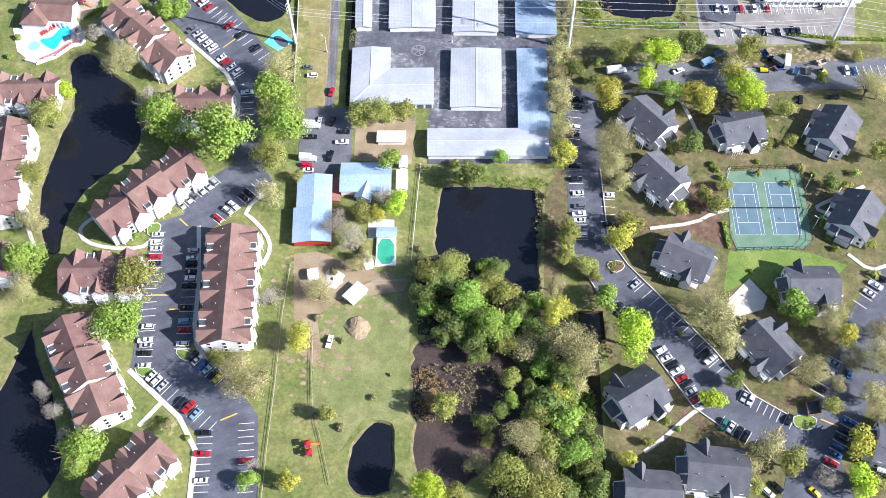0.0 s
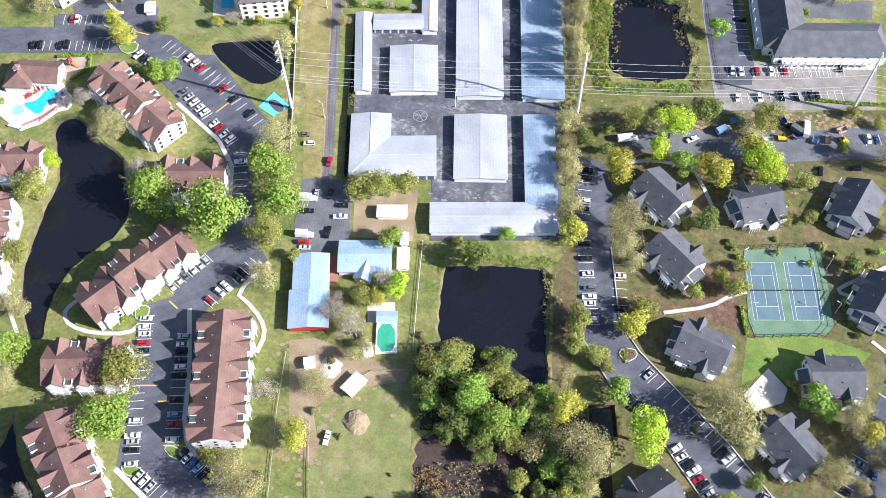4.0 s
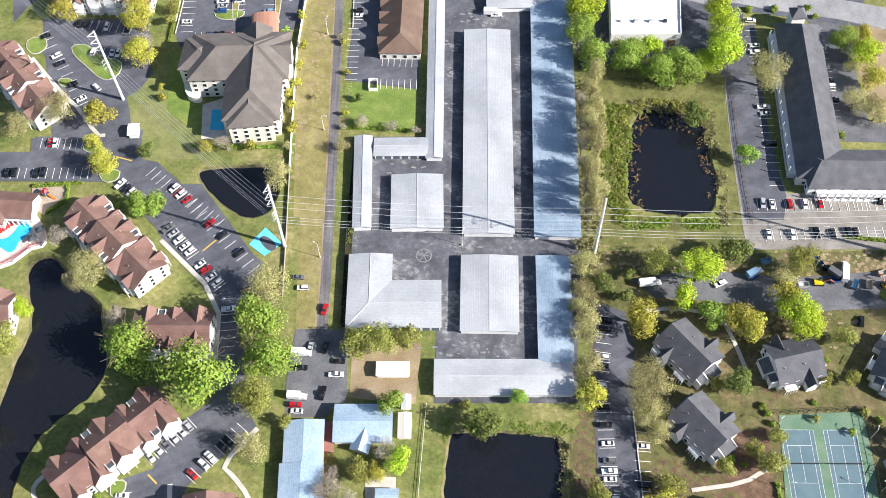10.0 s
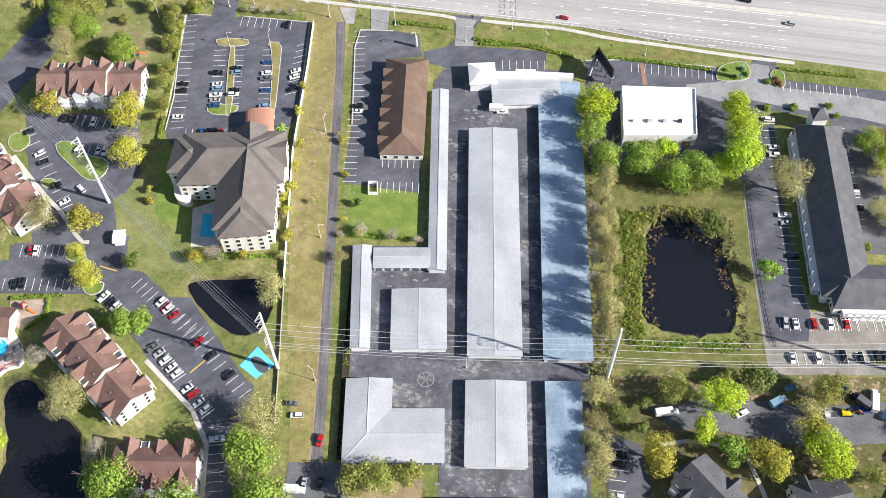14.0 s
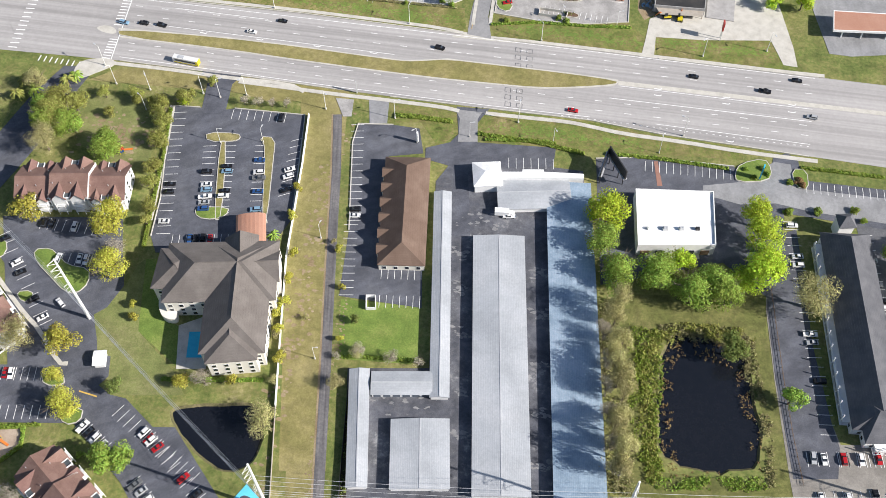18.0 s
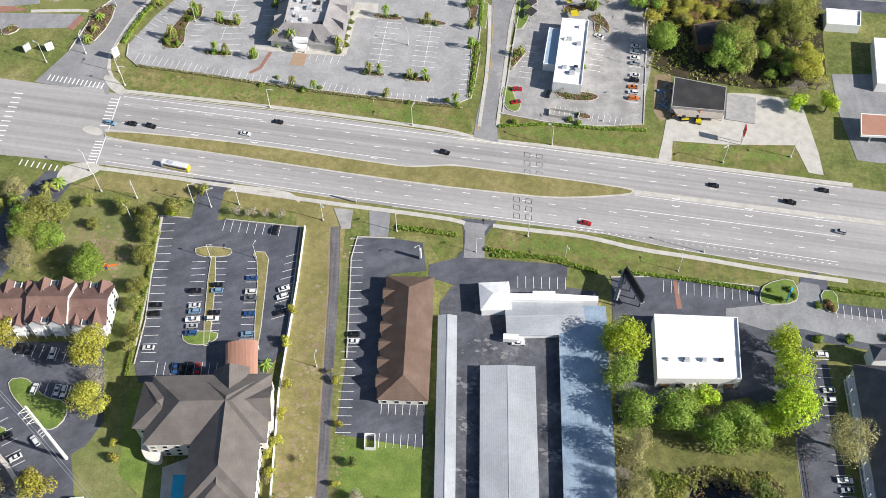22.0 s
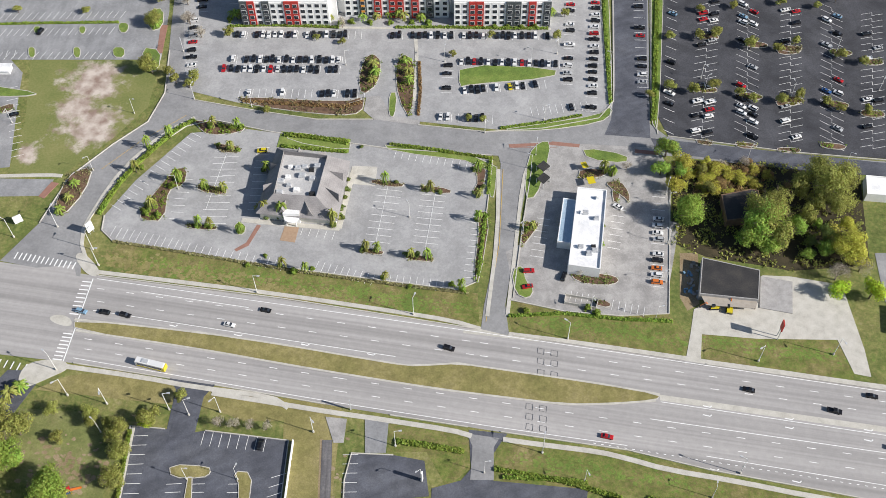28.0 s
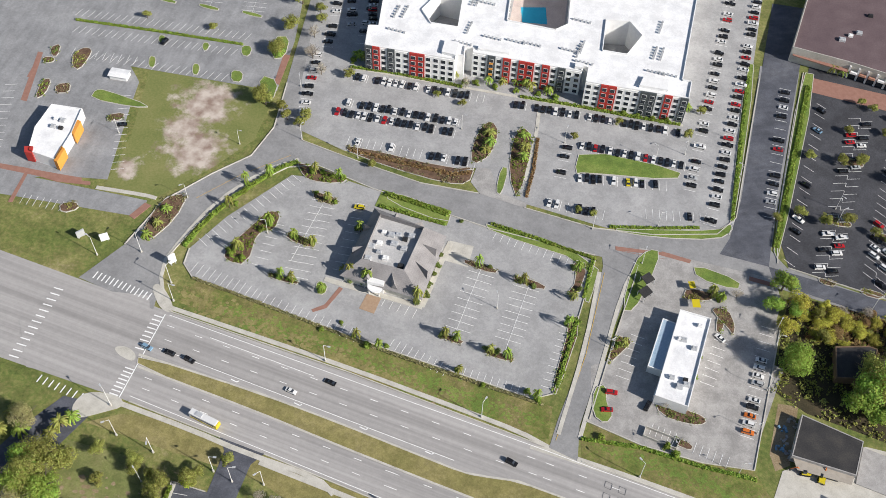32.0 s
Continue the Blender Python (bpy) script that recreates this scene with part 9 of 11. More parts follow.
def kerb_line(pts):
    sheet("kerb_line", strip(pts, 0.38), 0.15, "concrete", "pale concrete kerb along the paving", "kerb")
for pts in ([(-230.1, 415.0), (-226.3, 441.1), (-214.4, 460.9), (-203.4, 476.0), (-201.3, 494.4), (-207.5, 522.0)], [(-186.2, 491.6), (-158.3, 488.6), (-129.6, 486.6), (-104.8, 489.7)], [(-84.4, 488.8), (-54.4, 488.4), (-30.1, 493.5), (-5.8, 502.8), (0.2, 514.1), (-3.2, 601.4)], [(-210.9, 415.4), (-207.7, 434.0), (-200.0, 455.7), (-185.7, 475.4), (-174.3, 480.6), (-147.7, 476.7), (-94.5, 473.3), (-50.5, 474.9)],
            [(-204.9, 422.1), (-203.4, 414.6), (-197.0, 409.6), (-112.4, 405.1), (-56.2, 403.6), (-49.7, 408.2), (-49.3, 445.4), (-49.8, 472.3)], [(-35.2, 401.5), (-14.4, 398.9), (7.0, 399.6), (24.8, 402.9), (25.2, 468.4)], [(-34.6, 402.6), (-34.0, 438.4), (-32.8, 471.2)], [(-197.7, 392.6), (-122.8, 391.1), (-46.6, 386.8)], [(-33.0, 385.8), (30.2, 383.1)], [(38.4, 382.4), (104.5, 379.8)],
            [(-193.0, 353.1), (-155.8, 351.4)], [(-138.6, 350.8), (-97.2, 348.3)], [(-73.4, 347.0), (-45.4, 345.9)], [(-33.7, 345.5), (10.5, 344.2), (39.4, 340.3), (73.2, 337.9), (98.9, 335.8)], [(-153.7, 265.8), (-155.0, 284.0), (-163.9, 331.0), (-151.4, 331.4)], [(-136.9, 332.6), (-107.0, 332.6), (-104.5, 309.6), (-101.6, 280.1)],
            [(-78.6, 277.8), (-84.8, 320.6), (-84.2, 330.7), (-69.7, 331.9)], [(14.1, 324.4), (33.7, 327.4), (69.1, 327.1)], [(15.7, 612.7), (16.7, 516.2), (19.9, 496.4)], [(24.3, 495.6), (76.5, 492.8), (123.5, 493.2)], [(-164.5, 492.5), (-121.2, 495.4), (-110.8, 501.7)], [(45.2, 115.8), (49.3, 85.1), (56.8, 74.2), (75.3, 55.7), (87.5, 43.3), (100.6, 27.3), (113.2, 20.9)],
            [(35.8, 78.6), (47.0, 60.3), (63.5, 44.0), (80.7, 20.4), (94.1, 11.8)]):
    kerb_line(pts)

# ---- sheds and yard ----
def shed(ends, W, eave, rise, wall, roof, label, hip=0.0, name="shed"):
    cx, cy, L, a = axis_of(ends)
    th = thing(name, label, "shed", (cx, cy, 0), a)
    block(th, L, W, eave, rise, hip, wall, roof, name="main")
    return th
shed([(-63.9, 97.9), (-61.6, 83.3)], 12.4, 3.4, 1.1, "red_panel", "blue_metal_roof", "shed with pale blue metal roof and red gable")
shed([(-62.0, 83.1), (-59.8, 68.8)], 13.6, 3.5, 1.2, "red_panel", "blue_metal_roof", "wide shed with pale blue metal roof and red gable")
shed([(-53.7, 98.6), (-35.0, 100.8)], 12.6, 3.4, 1.5, "siding", "blue_metal_roof", "low farmhouse with pale blue metal roof", name="farmhouse")
shed([(-43.3, 97.2), (-44.2, 90.3)], 5.6, 3.1, 1.4, "siding", "blue_metal_roof", "porch gable with pale blue metal roof", name="porch")
shed([(-42.8, 120.1), (-32.3, 121.3)], 4.6, 2.6, 0.4, "stucco", "white_roof", "faded mobile home with rusty pale roof", name="mobile_home")
shed([(-31.1, 105.0), (-30.1, 96.8)], 3.6, 2.4, 0.5, "stucco", "stucco", "cream garden shed beside the farmhouse")
shed([(-31.6, 111.6), (-31.0, 107.2)], 2.4, 2.2, 0.4, "stucco", "white_roof", "small pale garden shed")
shed([(-36.2, 76.2), (-29.6, 76.9)], 3.6, 2.4, 0.3, "trim", "blue_metal_roof", "white pool cabin with flat pale roof")
shed([(-38.3, 65.2), (-37.0, 61.3)], 2.6, 2.2, 0.3, "trim", "white_roof", "small white hut by the pool")
shed([(-42.4, 46.8), (-38.4, 52.7)], 4.4, 2.5, 0.4, "trim", "white_roof", "open shelter with white metal roof", name="shelter")
shed([(-58.5, 55.7), (-55.6, 56.5)], 3.4, 2.1, 0.5, "trim", "white_roof", "little white animal hut in the yard")
g = Geo()
g.slab([(-36.3, 74.5), (-29.4, 75.4), (-27.6, 63.8), (-35.1, 62.6)], 0, 1.0)
gp = thing("above_ground_pool", "above-ground pool with green water and white rim", "pool")
part("basin", g, "trim", gp)
g = Geo()
g.slab(smooth([(-35.9, 74.0), (-29.9, 74.8), (-28.1, 64.2), (-34.6, 63.1)], times=1), 0.9, 1.03)
part("water", g, "green_pool", gp, "murky green pool water")
sheet("deck", [(-57.8, 99.9), (-54.6, 100.3), (-52.9, 89.4), (-56.4, 89.0)], 0.3, "brick_paving", "reddish timber deck beside the farmhouse", "deck", False)
sheet("paved_yard", [(-41.1, 82.9), (-31.1, 83.6), (-30.5, 79.4), (-37.1, 78.7), (-36.5, 74.8), (-39.7, 74.4)], 0.06, "concrete", "pale paving by the pool", "paving")

def mound(at, r, h, material, label):
    rng = random.Random(label)
    g = Geo()
    rings, n = 5, 16
    for i in range(rings):
        f = i / (rings - 1)
        for k in range(n):
            a = 6.283 * k / n
            rr = r * (1 - f) * (0.85 + 0.3 * rng.random())
            g.v.append((at[0] + rr * math.cos(a), at[1] + rr * math.sin(a), h * math.sin(f * 1.57) + rng.uniform(-0.1, 0.1) * (i > 0)))
    g.f = [(i * n + k, i * n + (k + 1) % n, (i + 1) * n + (k + 1) % n, (i + 1) * n + k) for i in range(rings - 1) for k in range(n)]
    return solo("mound", g, material, label, "mound")
mound((-37.8, 37.2), 4.6, 1.8, "dirt", "heap of pale soil and branches in the pasture")
mound((-49.7, 55.8), 4.2, 0.9, "sand", "ring of pale sand round a fire pit")
mound((-50.0, 55.3), 1.4, 1.15, "dark_metal", "dark charred fire pit heap")

# ---- tennis courts ----
sheet("court_surface", [(93.9, 120.2), (121.8, 124.9), (123.9, 106.4), (124.5, 91.9), (121.4, 88.3), (96.9, 84.8), (94.7, 91.2)], 0.04, "court_green", "faded green hard court surround", "court")
for k, (a, b, c, d) in enumerate(([(94.2, 115.0), (104.9, 116.2), (107.5, 92.7), (96.8, 91.5)], [(108.2, 116.6), (119.1, 117.8), (121.2, 94.3), (110.7, 93.1)])):
    sheet("tennis_court", [a, b, c, d], 0.06, "court_blue", "faded blue tennis court with white lines", "court")
    A, B, C, D = (Vector(v) for v in (a, b, c, d))
    at = lambda u, v: tuple(A.lerp(B, u).lerp(D.lerp(C, u), v))
    for u in (0, 0.125, 0.875, 1):
        stroke([at(u, 0), at(u, 1)], 0.09, "court_lines")
    for v in (0, 1):
        stroke([at(0, v), at(1, v)], 0.09, "court_lines")
    for v in (0.23, 0.77):
        stroke([at(0.125, v), at(0.875, v)], 0.09, "court_lines")
    stroke([at(0.5, 0.23), at(0.5, 0.77)], 0.09, "court_lines")
    net = thing("tennis_net", "dark tennis net between two posts", "net")
    p, q = Vector(at(-0.08, 0.5)), Vector(at(1.08, 0.5))
    m, dd = (p + q) / 2, q - p
    g = Geo()
    g.box(m.x, m.y, 0.08, dd.length, 0.06, 0.95, math.atan2(dd.y, dd.x))
    part("mesh", g, "dark_metal", net)
    for e in (p, q):
        g = Geo()
        g.tube((e.x, e.y, 0), (e.x, e.y, 1.1), 0.06, 0.06)
        part("post", g, "dark_metal", net)

sheet("white_pad", [(101.0, 73.3), (107.2, 66.3), (105.4, 61.0), (95.7, 56.7), (92.2, 62.3)], 0.06, "sand", "pale sand volleyball pad", "court")
sheet("blue_pad", [(-98.9, 165.6), (-94.2, 173.8), (-86.6, 167.6), (-92.0, 161.4)], 0.05, "sign_blue", "bright blue painted pad by the power pole", "court")
sheet("blue_pad_arch", smooth([(-95.9, 168.4), (-94.4, 170.1), (-91.7, 169.4), (-88.0, 166.4), (-89.5, 163.4), (-92.3, 164.5)]), 0.055, "asphalt", "dark arch painted on the blue pad", "court")

# ---- pools ----
sheet("hotel_deck", [(-132.5, 229.1), (-124.1, 233.9), (-118.2, 213.2), (-128.8, 211.9)], 0.05, "concrete", "pale hotel pool deck", "deck")
g = Geo()
g.slab([(-128.0, 227.0), (-123.3, 227.6), (-120.8, 217.4), (-126.4, 216.7)], 0, 0.21)
solo("hotel_pool", g, "pool_water", "rectangular blue hotel swimming pool", "pool", "structure")
g = Geo()
g.slab(smooth([(-141.8, 239.2), (-137.6, 239.7), (-131.6, 230.1), (-137.3, 229.4), (-140.7, 233.4)]), 0, 3.2)
solo("hotel_bay", g, "stucco", "round pale stucco bay of the hotel", "building")
chair = Geo()
chair.box(0, 0, 0.05, 0.7, 1.9, 0.3)
chair.box(0, 0.7, 0.35, 0.7, 0.5, 0.35)
chair = chair.mesh("sun_lounger", "red_panel")
for k in range(7):
    p, q = [(-194.2, 159.5), (-189.7, 164.8)]
    ob = tagged(new("sun_lounger", chair), "red sun lounger beside the pool", "lounger", "pool loungers")
    ob.matrix_basis = Matrix.LocRotScale((p[0] + (q[0] - p[0]) * k / 6, p[1] + (q[1] - p[1]) * k / 6, 0.12), Euler((0, 0, 0.5)), None)

# ---- power line ----
def pylon(x, y, h, rz=0.0):
    """A steel pole with three braced arms at the top and three short arms below, all on one side."""
    th = thing("power_pole", "tall white steel power pole with cross arms", "power pole", (x, y, 0), rz, "power line")
    g = Geo()
    g.tube((0, 0, -0.3), (0, 0, h), 0.68, 0.34, 12)
    part("shaft", g, "pole_white", th)
    tips = []
    for drop, reach in ((0.4, 3.0), (4.2, 3.0), (8.0, 3.0), (15.5, 1.9), (17.5, 1.9), (19.5, 1.9)):
        z = h - drop
        g = Geo()
        g.tube((0, 0, z), (-reach, 0, z), 0.15, 0.09, 6)
        part("arm", g, "pole_white", th)
        if reach > 2.0:
            g = Geo()
            g.tube((0, 0, z - 2.6), (-reach, 0, z), 0.09, 0.07, 5)
            part("brace", g, "pole_white", th)
        g = Geo()
        g.tube((-reach, 0, z - 0.9), (-reach, 0, z), 0.12, 0.09, 6)
        part("insulator", g, "steel", th)
        tips.append(Matrix.LocRotScale((x, y, 0), Euler((0, 0, rz)), None) @ Vector((-reach, 0, z - 0.9)))
    return tips
t1 = pylon(-165.7, 228.1, 40, 1.0)
t2 = pylon(-85.3, 166.3, 40, 1.25)
t3 = pylon(29.3, 176.8, 36, 1.5)
t4 = pylon(138.3, 189.6, 36, 1.5)
t0 = [p + Vector((-260, 190, 0)) for p in t1]
t5 = [p + Vector((260, -20, 0)) for p in t4]
for a, b in ((t0, t1), (t1, t2), (t2, t3), (t3, t4), (t4, t5)):
    for p, q in zip(a, b):
        g = Geo()
        g.pipe([p.lerp(q, k / 12) - Vector((0, 0, 10.8 * k / 12 * (1 - k / 12))) for k in range(13)], 0.045)
        solo("power_cable", g, "steel", "thin sagging power cable between poles", "cable", group="power line")

# ---- lamp posts ----
LAMP = thing("lamp_post", "slim white lamp post with a flat lamp head", "lamp post", (0, -3000, -60), 0, "lamp posts")
g = Geo()
g.tube((0, 0, -0.1), (0, 0, 9.0), 0.11, 0.07, 7)
part("post", g, "pole_white", LAMP)
g = Geo()
g.tube((0, 0, 8.9), (1.5, 0, 9.1), 0.07, 0.06, 5)
part("bracket", g, "pole_white", LAMP)
g = Geo()
g.box(1.7, 0, 9.0, 0.9, 0.45, 0.16)
part("lamp_head", g, "steel", LAMP)
g = Geo()
g.tube((0, 0, 0), (0, 0, 0.7), 0.32, 0.3, 8)
part("footing", g, "concrete", LAMP)
def lamps(spots, scale=1.0):
    for k, (x, y) in enumerate(spots):
        copy_thing(LAMP, Matrix.LocRotScale((x, y, 0.02), Euler((0, 0, k * 1.3)), (scale, scale, scale)))
lamps([(-211.0, 480.3), (-186.9, 492.2), (-159.9, 490.6), (-217.9, 445.4), (-200.7, 522.1), (-123.3, 522.4), (-78.2, 530.3), (-38.4, 534.4), (-26.9, 542.0), (-54.8, 487.7), (-29.7, 498.7), (-8.1, 557.8), (-2.3, 536.6), (-1.2, 504.7), (39.0, 533.5), (40.4, 526.3), (78.8, 526.8), (101.7, 559.5), (118.3, 536.0), (98.4, 487.4), (57.6, 485.5), (-80.2, 437.0), (-178.7, 439.8), (-263.0, 467.8)])
lamps([(24.3, 456.2), (23.4, 462.2), (24.3, 436.5), (23.5, 417.5), (-4.8, 401.2), (19.7, 399.7), (-31.8, 477.5), (-33.1, 469.3), (-33.6, 434.1)])
lamps([(-133.2, 392.7), (-71.5, 390.3), (-12.6, 386.9), (57.3, 386.1), (84.8, 392.5), (-69.5, 335.4), (-18.6, 339.4), (48.9, 340.5), (-133.7, 340.4), (-99.0, 337.0), (-144.4, 337.8)], 1.25)
lamps([(-198.7, 397.4), (-203.6, 404.7), (-198.2, 349.6), (-190.3, 339.9), (-175.0, 338.4), (-152.1, 339.1), (-221.9, 414.0), (-237.6, 406.7)], 1.3)
lamps([(-80.8, 222.0), (-88.6, 273.0), (-71.3, 163.3)])
lamps([(94.8, 94.7), (123.7, 115.7), (125.5, 97.8), (93.9, 117.2)], 0.8)
lamps([(-138.4, 314.0), (-120.9, 316.1), (-173.6, 327.4), (-58.8, 323.9), (-3.6, 330.8), (-37.7, 329.4), (39.2, 330.4)])
lamps([(110.8, 192.5), (-19.7, 174.6)])

# ---- walls, fences and hedges ----
def wall_line(name, pts, h, w, material, label):
    th = thing(name, label, name.replace("_", " "))
    for p, q in zip(pts, pts[1:]):
        d = Vector((q[0] - p[0], q[1] - p[1]))
        g = Geo()
        g.box((p[0] + q[0]) / 2, (p[1] + q[1]) / 2, -0.05, d.length + w, w, h + 0.05, math.atan2(d.y, d.x))
        part("panel", g, material, th)
    return th
wall_line("block_wall", [(-105.2, 332.3), (-102.8, 307.0)] + [(-99.7, 261.6), (-95.1, 230.8), (-90.7, 202.3)], 1.9, 0.35, "trim", "long white block wall between lane and hotel")
wall_line("block_wall", [(-90.7, 202.3), (-86.1, 173.8), (-81.7, 145.3)], 1.2, 0.2, "weathered_wood", "low pale fence running along the grass strip")

def fence(pts, label, h=1.3, gap=2.6, material="weathered_wood", rails=2):
    th = thing("fence", label, "fence")
    post = Geo()
    post.box(0, 0, -0.1, 0.16, 0.16, h + 0.1)
    post = post.mesh("post", material)
    for p, q in zip(pts, pts[1:]):
        d = Vector((q[0] - p[0], q[1] - p[1]))
        n = max(1, int(d.length / gap))
        for k in range(n):
            c = Vector(p) + d * k / n
            part("post", post, "", th, at=(c.x, c.y, 0))
        for r in range(rails):
            g = Geo()
            g.box((p[0] + q[0]) / 2, (p[1] + q[1]) / 2, h * (0.45 + 0.45 * r), d.length, 0.06, 0.12, math.atan2(d.y, d.x))
            part("rail", g, material, th)
fence([(80.4, 277.4), (81.8, 256.7), (83.4, 234.4), (85.4, 213.3), (87.8, 195.9)], "brown wooden post and rail fence", gap=2.2, material="wood")
fence([(-66.2, 59.6), (-65.1, 38.5), (-62.3, 12.5), (-60.2, -11.8), (-58.4, -28.8)], "grey post fence along the ditch", 1.2, 4.0)
fence([(-24.5, 110.1), (-23.4, 86.9), (-22.3, 66.6)], "white post fence beside the pond", 1.2, 3.0, "trim")
fence([(-53.2, 35.4), (-50.5, 18.1), (-48.0, 5.8), (-42.2, -7.7), (-37.1, -20.6)], "weathered pasture fence with thin rails", 1.2, 4.0)
fence([(-46.1, 47.6), (-35.0, 56.0), (-22.8, 57.9)], "weathered paddock fence of grey rails", 1.2, 3.0)
fence([(94.0, 120.7), (121.8, 125.4), (123.9, 106.4), (124.5, 91.9), (121.4, 87.9), (96.5, 84.3), (94.3, 91.2)], "tall dark tennis court fence", 3.0, 3.0, "dark_metal")

def thicket(name, pts, material, n, size, height, label, category="scrub", seed=1, clump=7):
    """Leaf sprays gathered in clumps over an area, one joined mesh."""
    rng = random.Random(seed)
    xs, ys = [p[0] for p in pts], [p[1] for p in pts]
    def inside(x, y):
        hit, j = False, len(pts) - 1
        for i in range(len(pts)):
            (xi, yi), (xj, yj) = pts[i], pts[j]
            if (yi > y) != (yj > y) and x < (xj - xi) * (y - yi) / (yj - yi) + xi:
                hit = not hit
            j = i
        return hit
    g = Geo()
    made = tries = 0
    while made < n and tries < n * 30:
        tries += 1
        x, y = rng.uniform(min(xs), max(xs)), rng.uniform(min(ys), max(ys))
        if not inside(x, y) or noise.noise((x * 0.16, y * 0.16, seed)) < rng.uniform(-0.5, 0.25):
            continue
        h = height * rng.uniform(0.35, 1.0)
        r = size * rng.uniform(1.0, 2.2)
        for _ in range(clump):
            c = Vector((x + rng.gauss(0, r * 0.6), y + rng.gauss(0, r * 0.6), h * rng.uniform(0.1, 1.0)))
            nrm = Vector((rng.gauss(0, 0.7), rng.gauss(0, 0.7), 0.8)).normalized()
            u = Matrix.Rotation(rng.uniform(0, 6.28), 3, nrm) @ nrm.orthogonal().normalized()
            w = nrm.cross(u)
            s = size * rng.uniform(0.5, 1.1)
            g.face([c - u * s, c - w * s * 0.6, c + u * s, c + w * s * 0.6])
        made += 1
    return solo(name, g, material, label, category, "stuff")

def hedge(pts, w=1.4, h=1.2, label="clipped bright green hedge", material="hedge_leaf", seed=3):
    area = strip(pts, w)
    L = sum(math.hypot(q[0] - p[0], q[1] - p[1]) for p, q in zip(pts, pts[1:]))
    rng = random.Random(seed)
    g = Geo()
    for p, q in zip(pts, pts[1:]):
        d = Vector((q[0] - p[0], q[1] - p[1]))
        n = int(d.length * 15 * w)
        g.box((p[0] + q[0]) / 2, (p[1] + q[1]) / 2, -0.05, d.length + w * 0.3, w * 0.72, h * 0.72, math.atan2(d.y, d.x), 0.97)
        u0 = d.normalized()
        side = Vector((-u0.y, u0.x))
        for _ in range(n):
            b = Vector(p) + d * rng.random() + side * rng.uniform(-w / 2, w / 2)
            c = Vector((b.x, b.y, h * math.sqrt(rng.random())))
            nrm = Vector((rng.gauss(0, 0.6), rng.gauss(0, 0.6), 0.8)).normalized()
            u = Matrix.Rotation(rng.uniform(0, 6.28), 3, nrm) @ nrm.orthogonal().normalized()
            ww = nrm.cross(u)
            s = rng.uniform(0.2, 0.42)
            g.face([c - u * s, c - ww * s, c + u * s, c + ww * s])
    return tagged(new("hedge", g.mesh("hedge", material)), label, "hedge", "", "stuff")
hedge([(-182.9, 479.2), (-188.3, 473.7), (-194.6, 462.7), (-199.9, 451.5), (-203.8, 440.7), (-205.7, 431.7), (-207.1, 422.4)], 2.0, 1.5)
hedge([(-94.9, 475.9), (-72.5, 474.7), (-49.8, 473.0)], 1.4, 1.0)
hedge([(-50.7, 471.9), (-49.6, 453.0)], 1.4, 1.0)
hedge([(-49.4, 442.4), (-49.1, 411.0)], 1.4, 1.0)
hedge([(-139.6, 476.4), (-112.9, 473.7)], 1.6, 1.0)
hedge([(-164.8, 493.5), (-141.6, 494.3), (-118.7, 495.7), (-111.6, 499.4)], 2.0, 0.9, "reddish brown shrub border", "leaf_rust")
hedge([(-89.9, 528.8), (-86.4, 508.7), (-85.3, 494.6)], 1.4, 0.9, "reddish brown shrub border", "leaf_rust")
hedge([(-48.5, 491.2), (-30.4, 496.9), (-13.3, 503.6)], 1.4, 0.9)
hedge([(-8.2, 600.8), (-5.0, 558.9), (-1.2, 512.1)], 1.5, 1.0)
hedge([(19.1, 604.2), (18.5, 546.1), (17.9, 504.0)], 2.2, 1.3)
hedge([(-319.7, 525.9), (-276.4, 532.7), (-237.5, 538.1)], 1.5, 0.9)
hedge([(-184.1, 541.7), (-164.1, 545.0), (-131.4, 547.4)], 1.6, 1.2)
hedge([(-104.6, 550.7), (-80.5, 553.7), (-53.6, 556.2), (-32.3, 558.8)], 1.6, 1.2)
hedge([(-197.0, 409.6), (-163.5, 407.5), (-142.3, 406.0), (-112.1, 404.0), (-80.5, 402.9), (-51.7, 402.6)], 1.2, 0.7, "low dry shrub border", "scrub_leaf")
hedge([(-35.5, 394.1), (-14.3, 397.9), (7.0, 398.0), (26.1, 399.5)], 1.4, 0.9)
hedge([(-31.3, 328.6), (-10.2, 330.3), (-2.5, 330.1)], 1.6, 1.0)
hedge([(-69.8, 337.1), (-57.8, 336.9), (-45.8, 336.3)], 2.2, 1.0)
hedge([(18.0, 327.2), (40.4, 327.1), (66.8, 325.4)], 1.6, 1.0)
hedge([(95.5, 329.5), (110.7, 329.2), (127.9, 328.6)], 1.6, 1.0)
hedge([(-34.5, 331.3), (-9.2, 329.5), (9.1, 326.0)], 1.8, 1.0)
hedge([(-163.3, 329.3), (-159.3, 302.7), (-156.6, 275.8), (-154.8, 260.6)], 1.4, 1.2, "loose green hedge along the hotel lot")
hedge([(92.2, 96.4), (94.0, 85.3)], 1.4, 1.2)
hedge([(121.5, 194.7), (141.4, 194.4), (162.1, 196.1)], 1.6, 1.0)
hedge([(-74.7, 223.4), (-63.5, 224.7), (-42.2, 225.6)], 1.4, 0.9)
hedge([(-132.7, 207.3), (-108.3, 210.0), (-97.3, 211.3)], 1.6, 1.0)
hedge([(-183.2, 183.3), (-169.3, 185.5)], 1.2, 0.9)

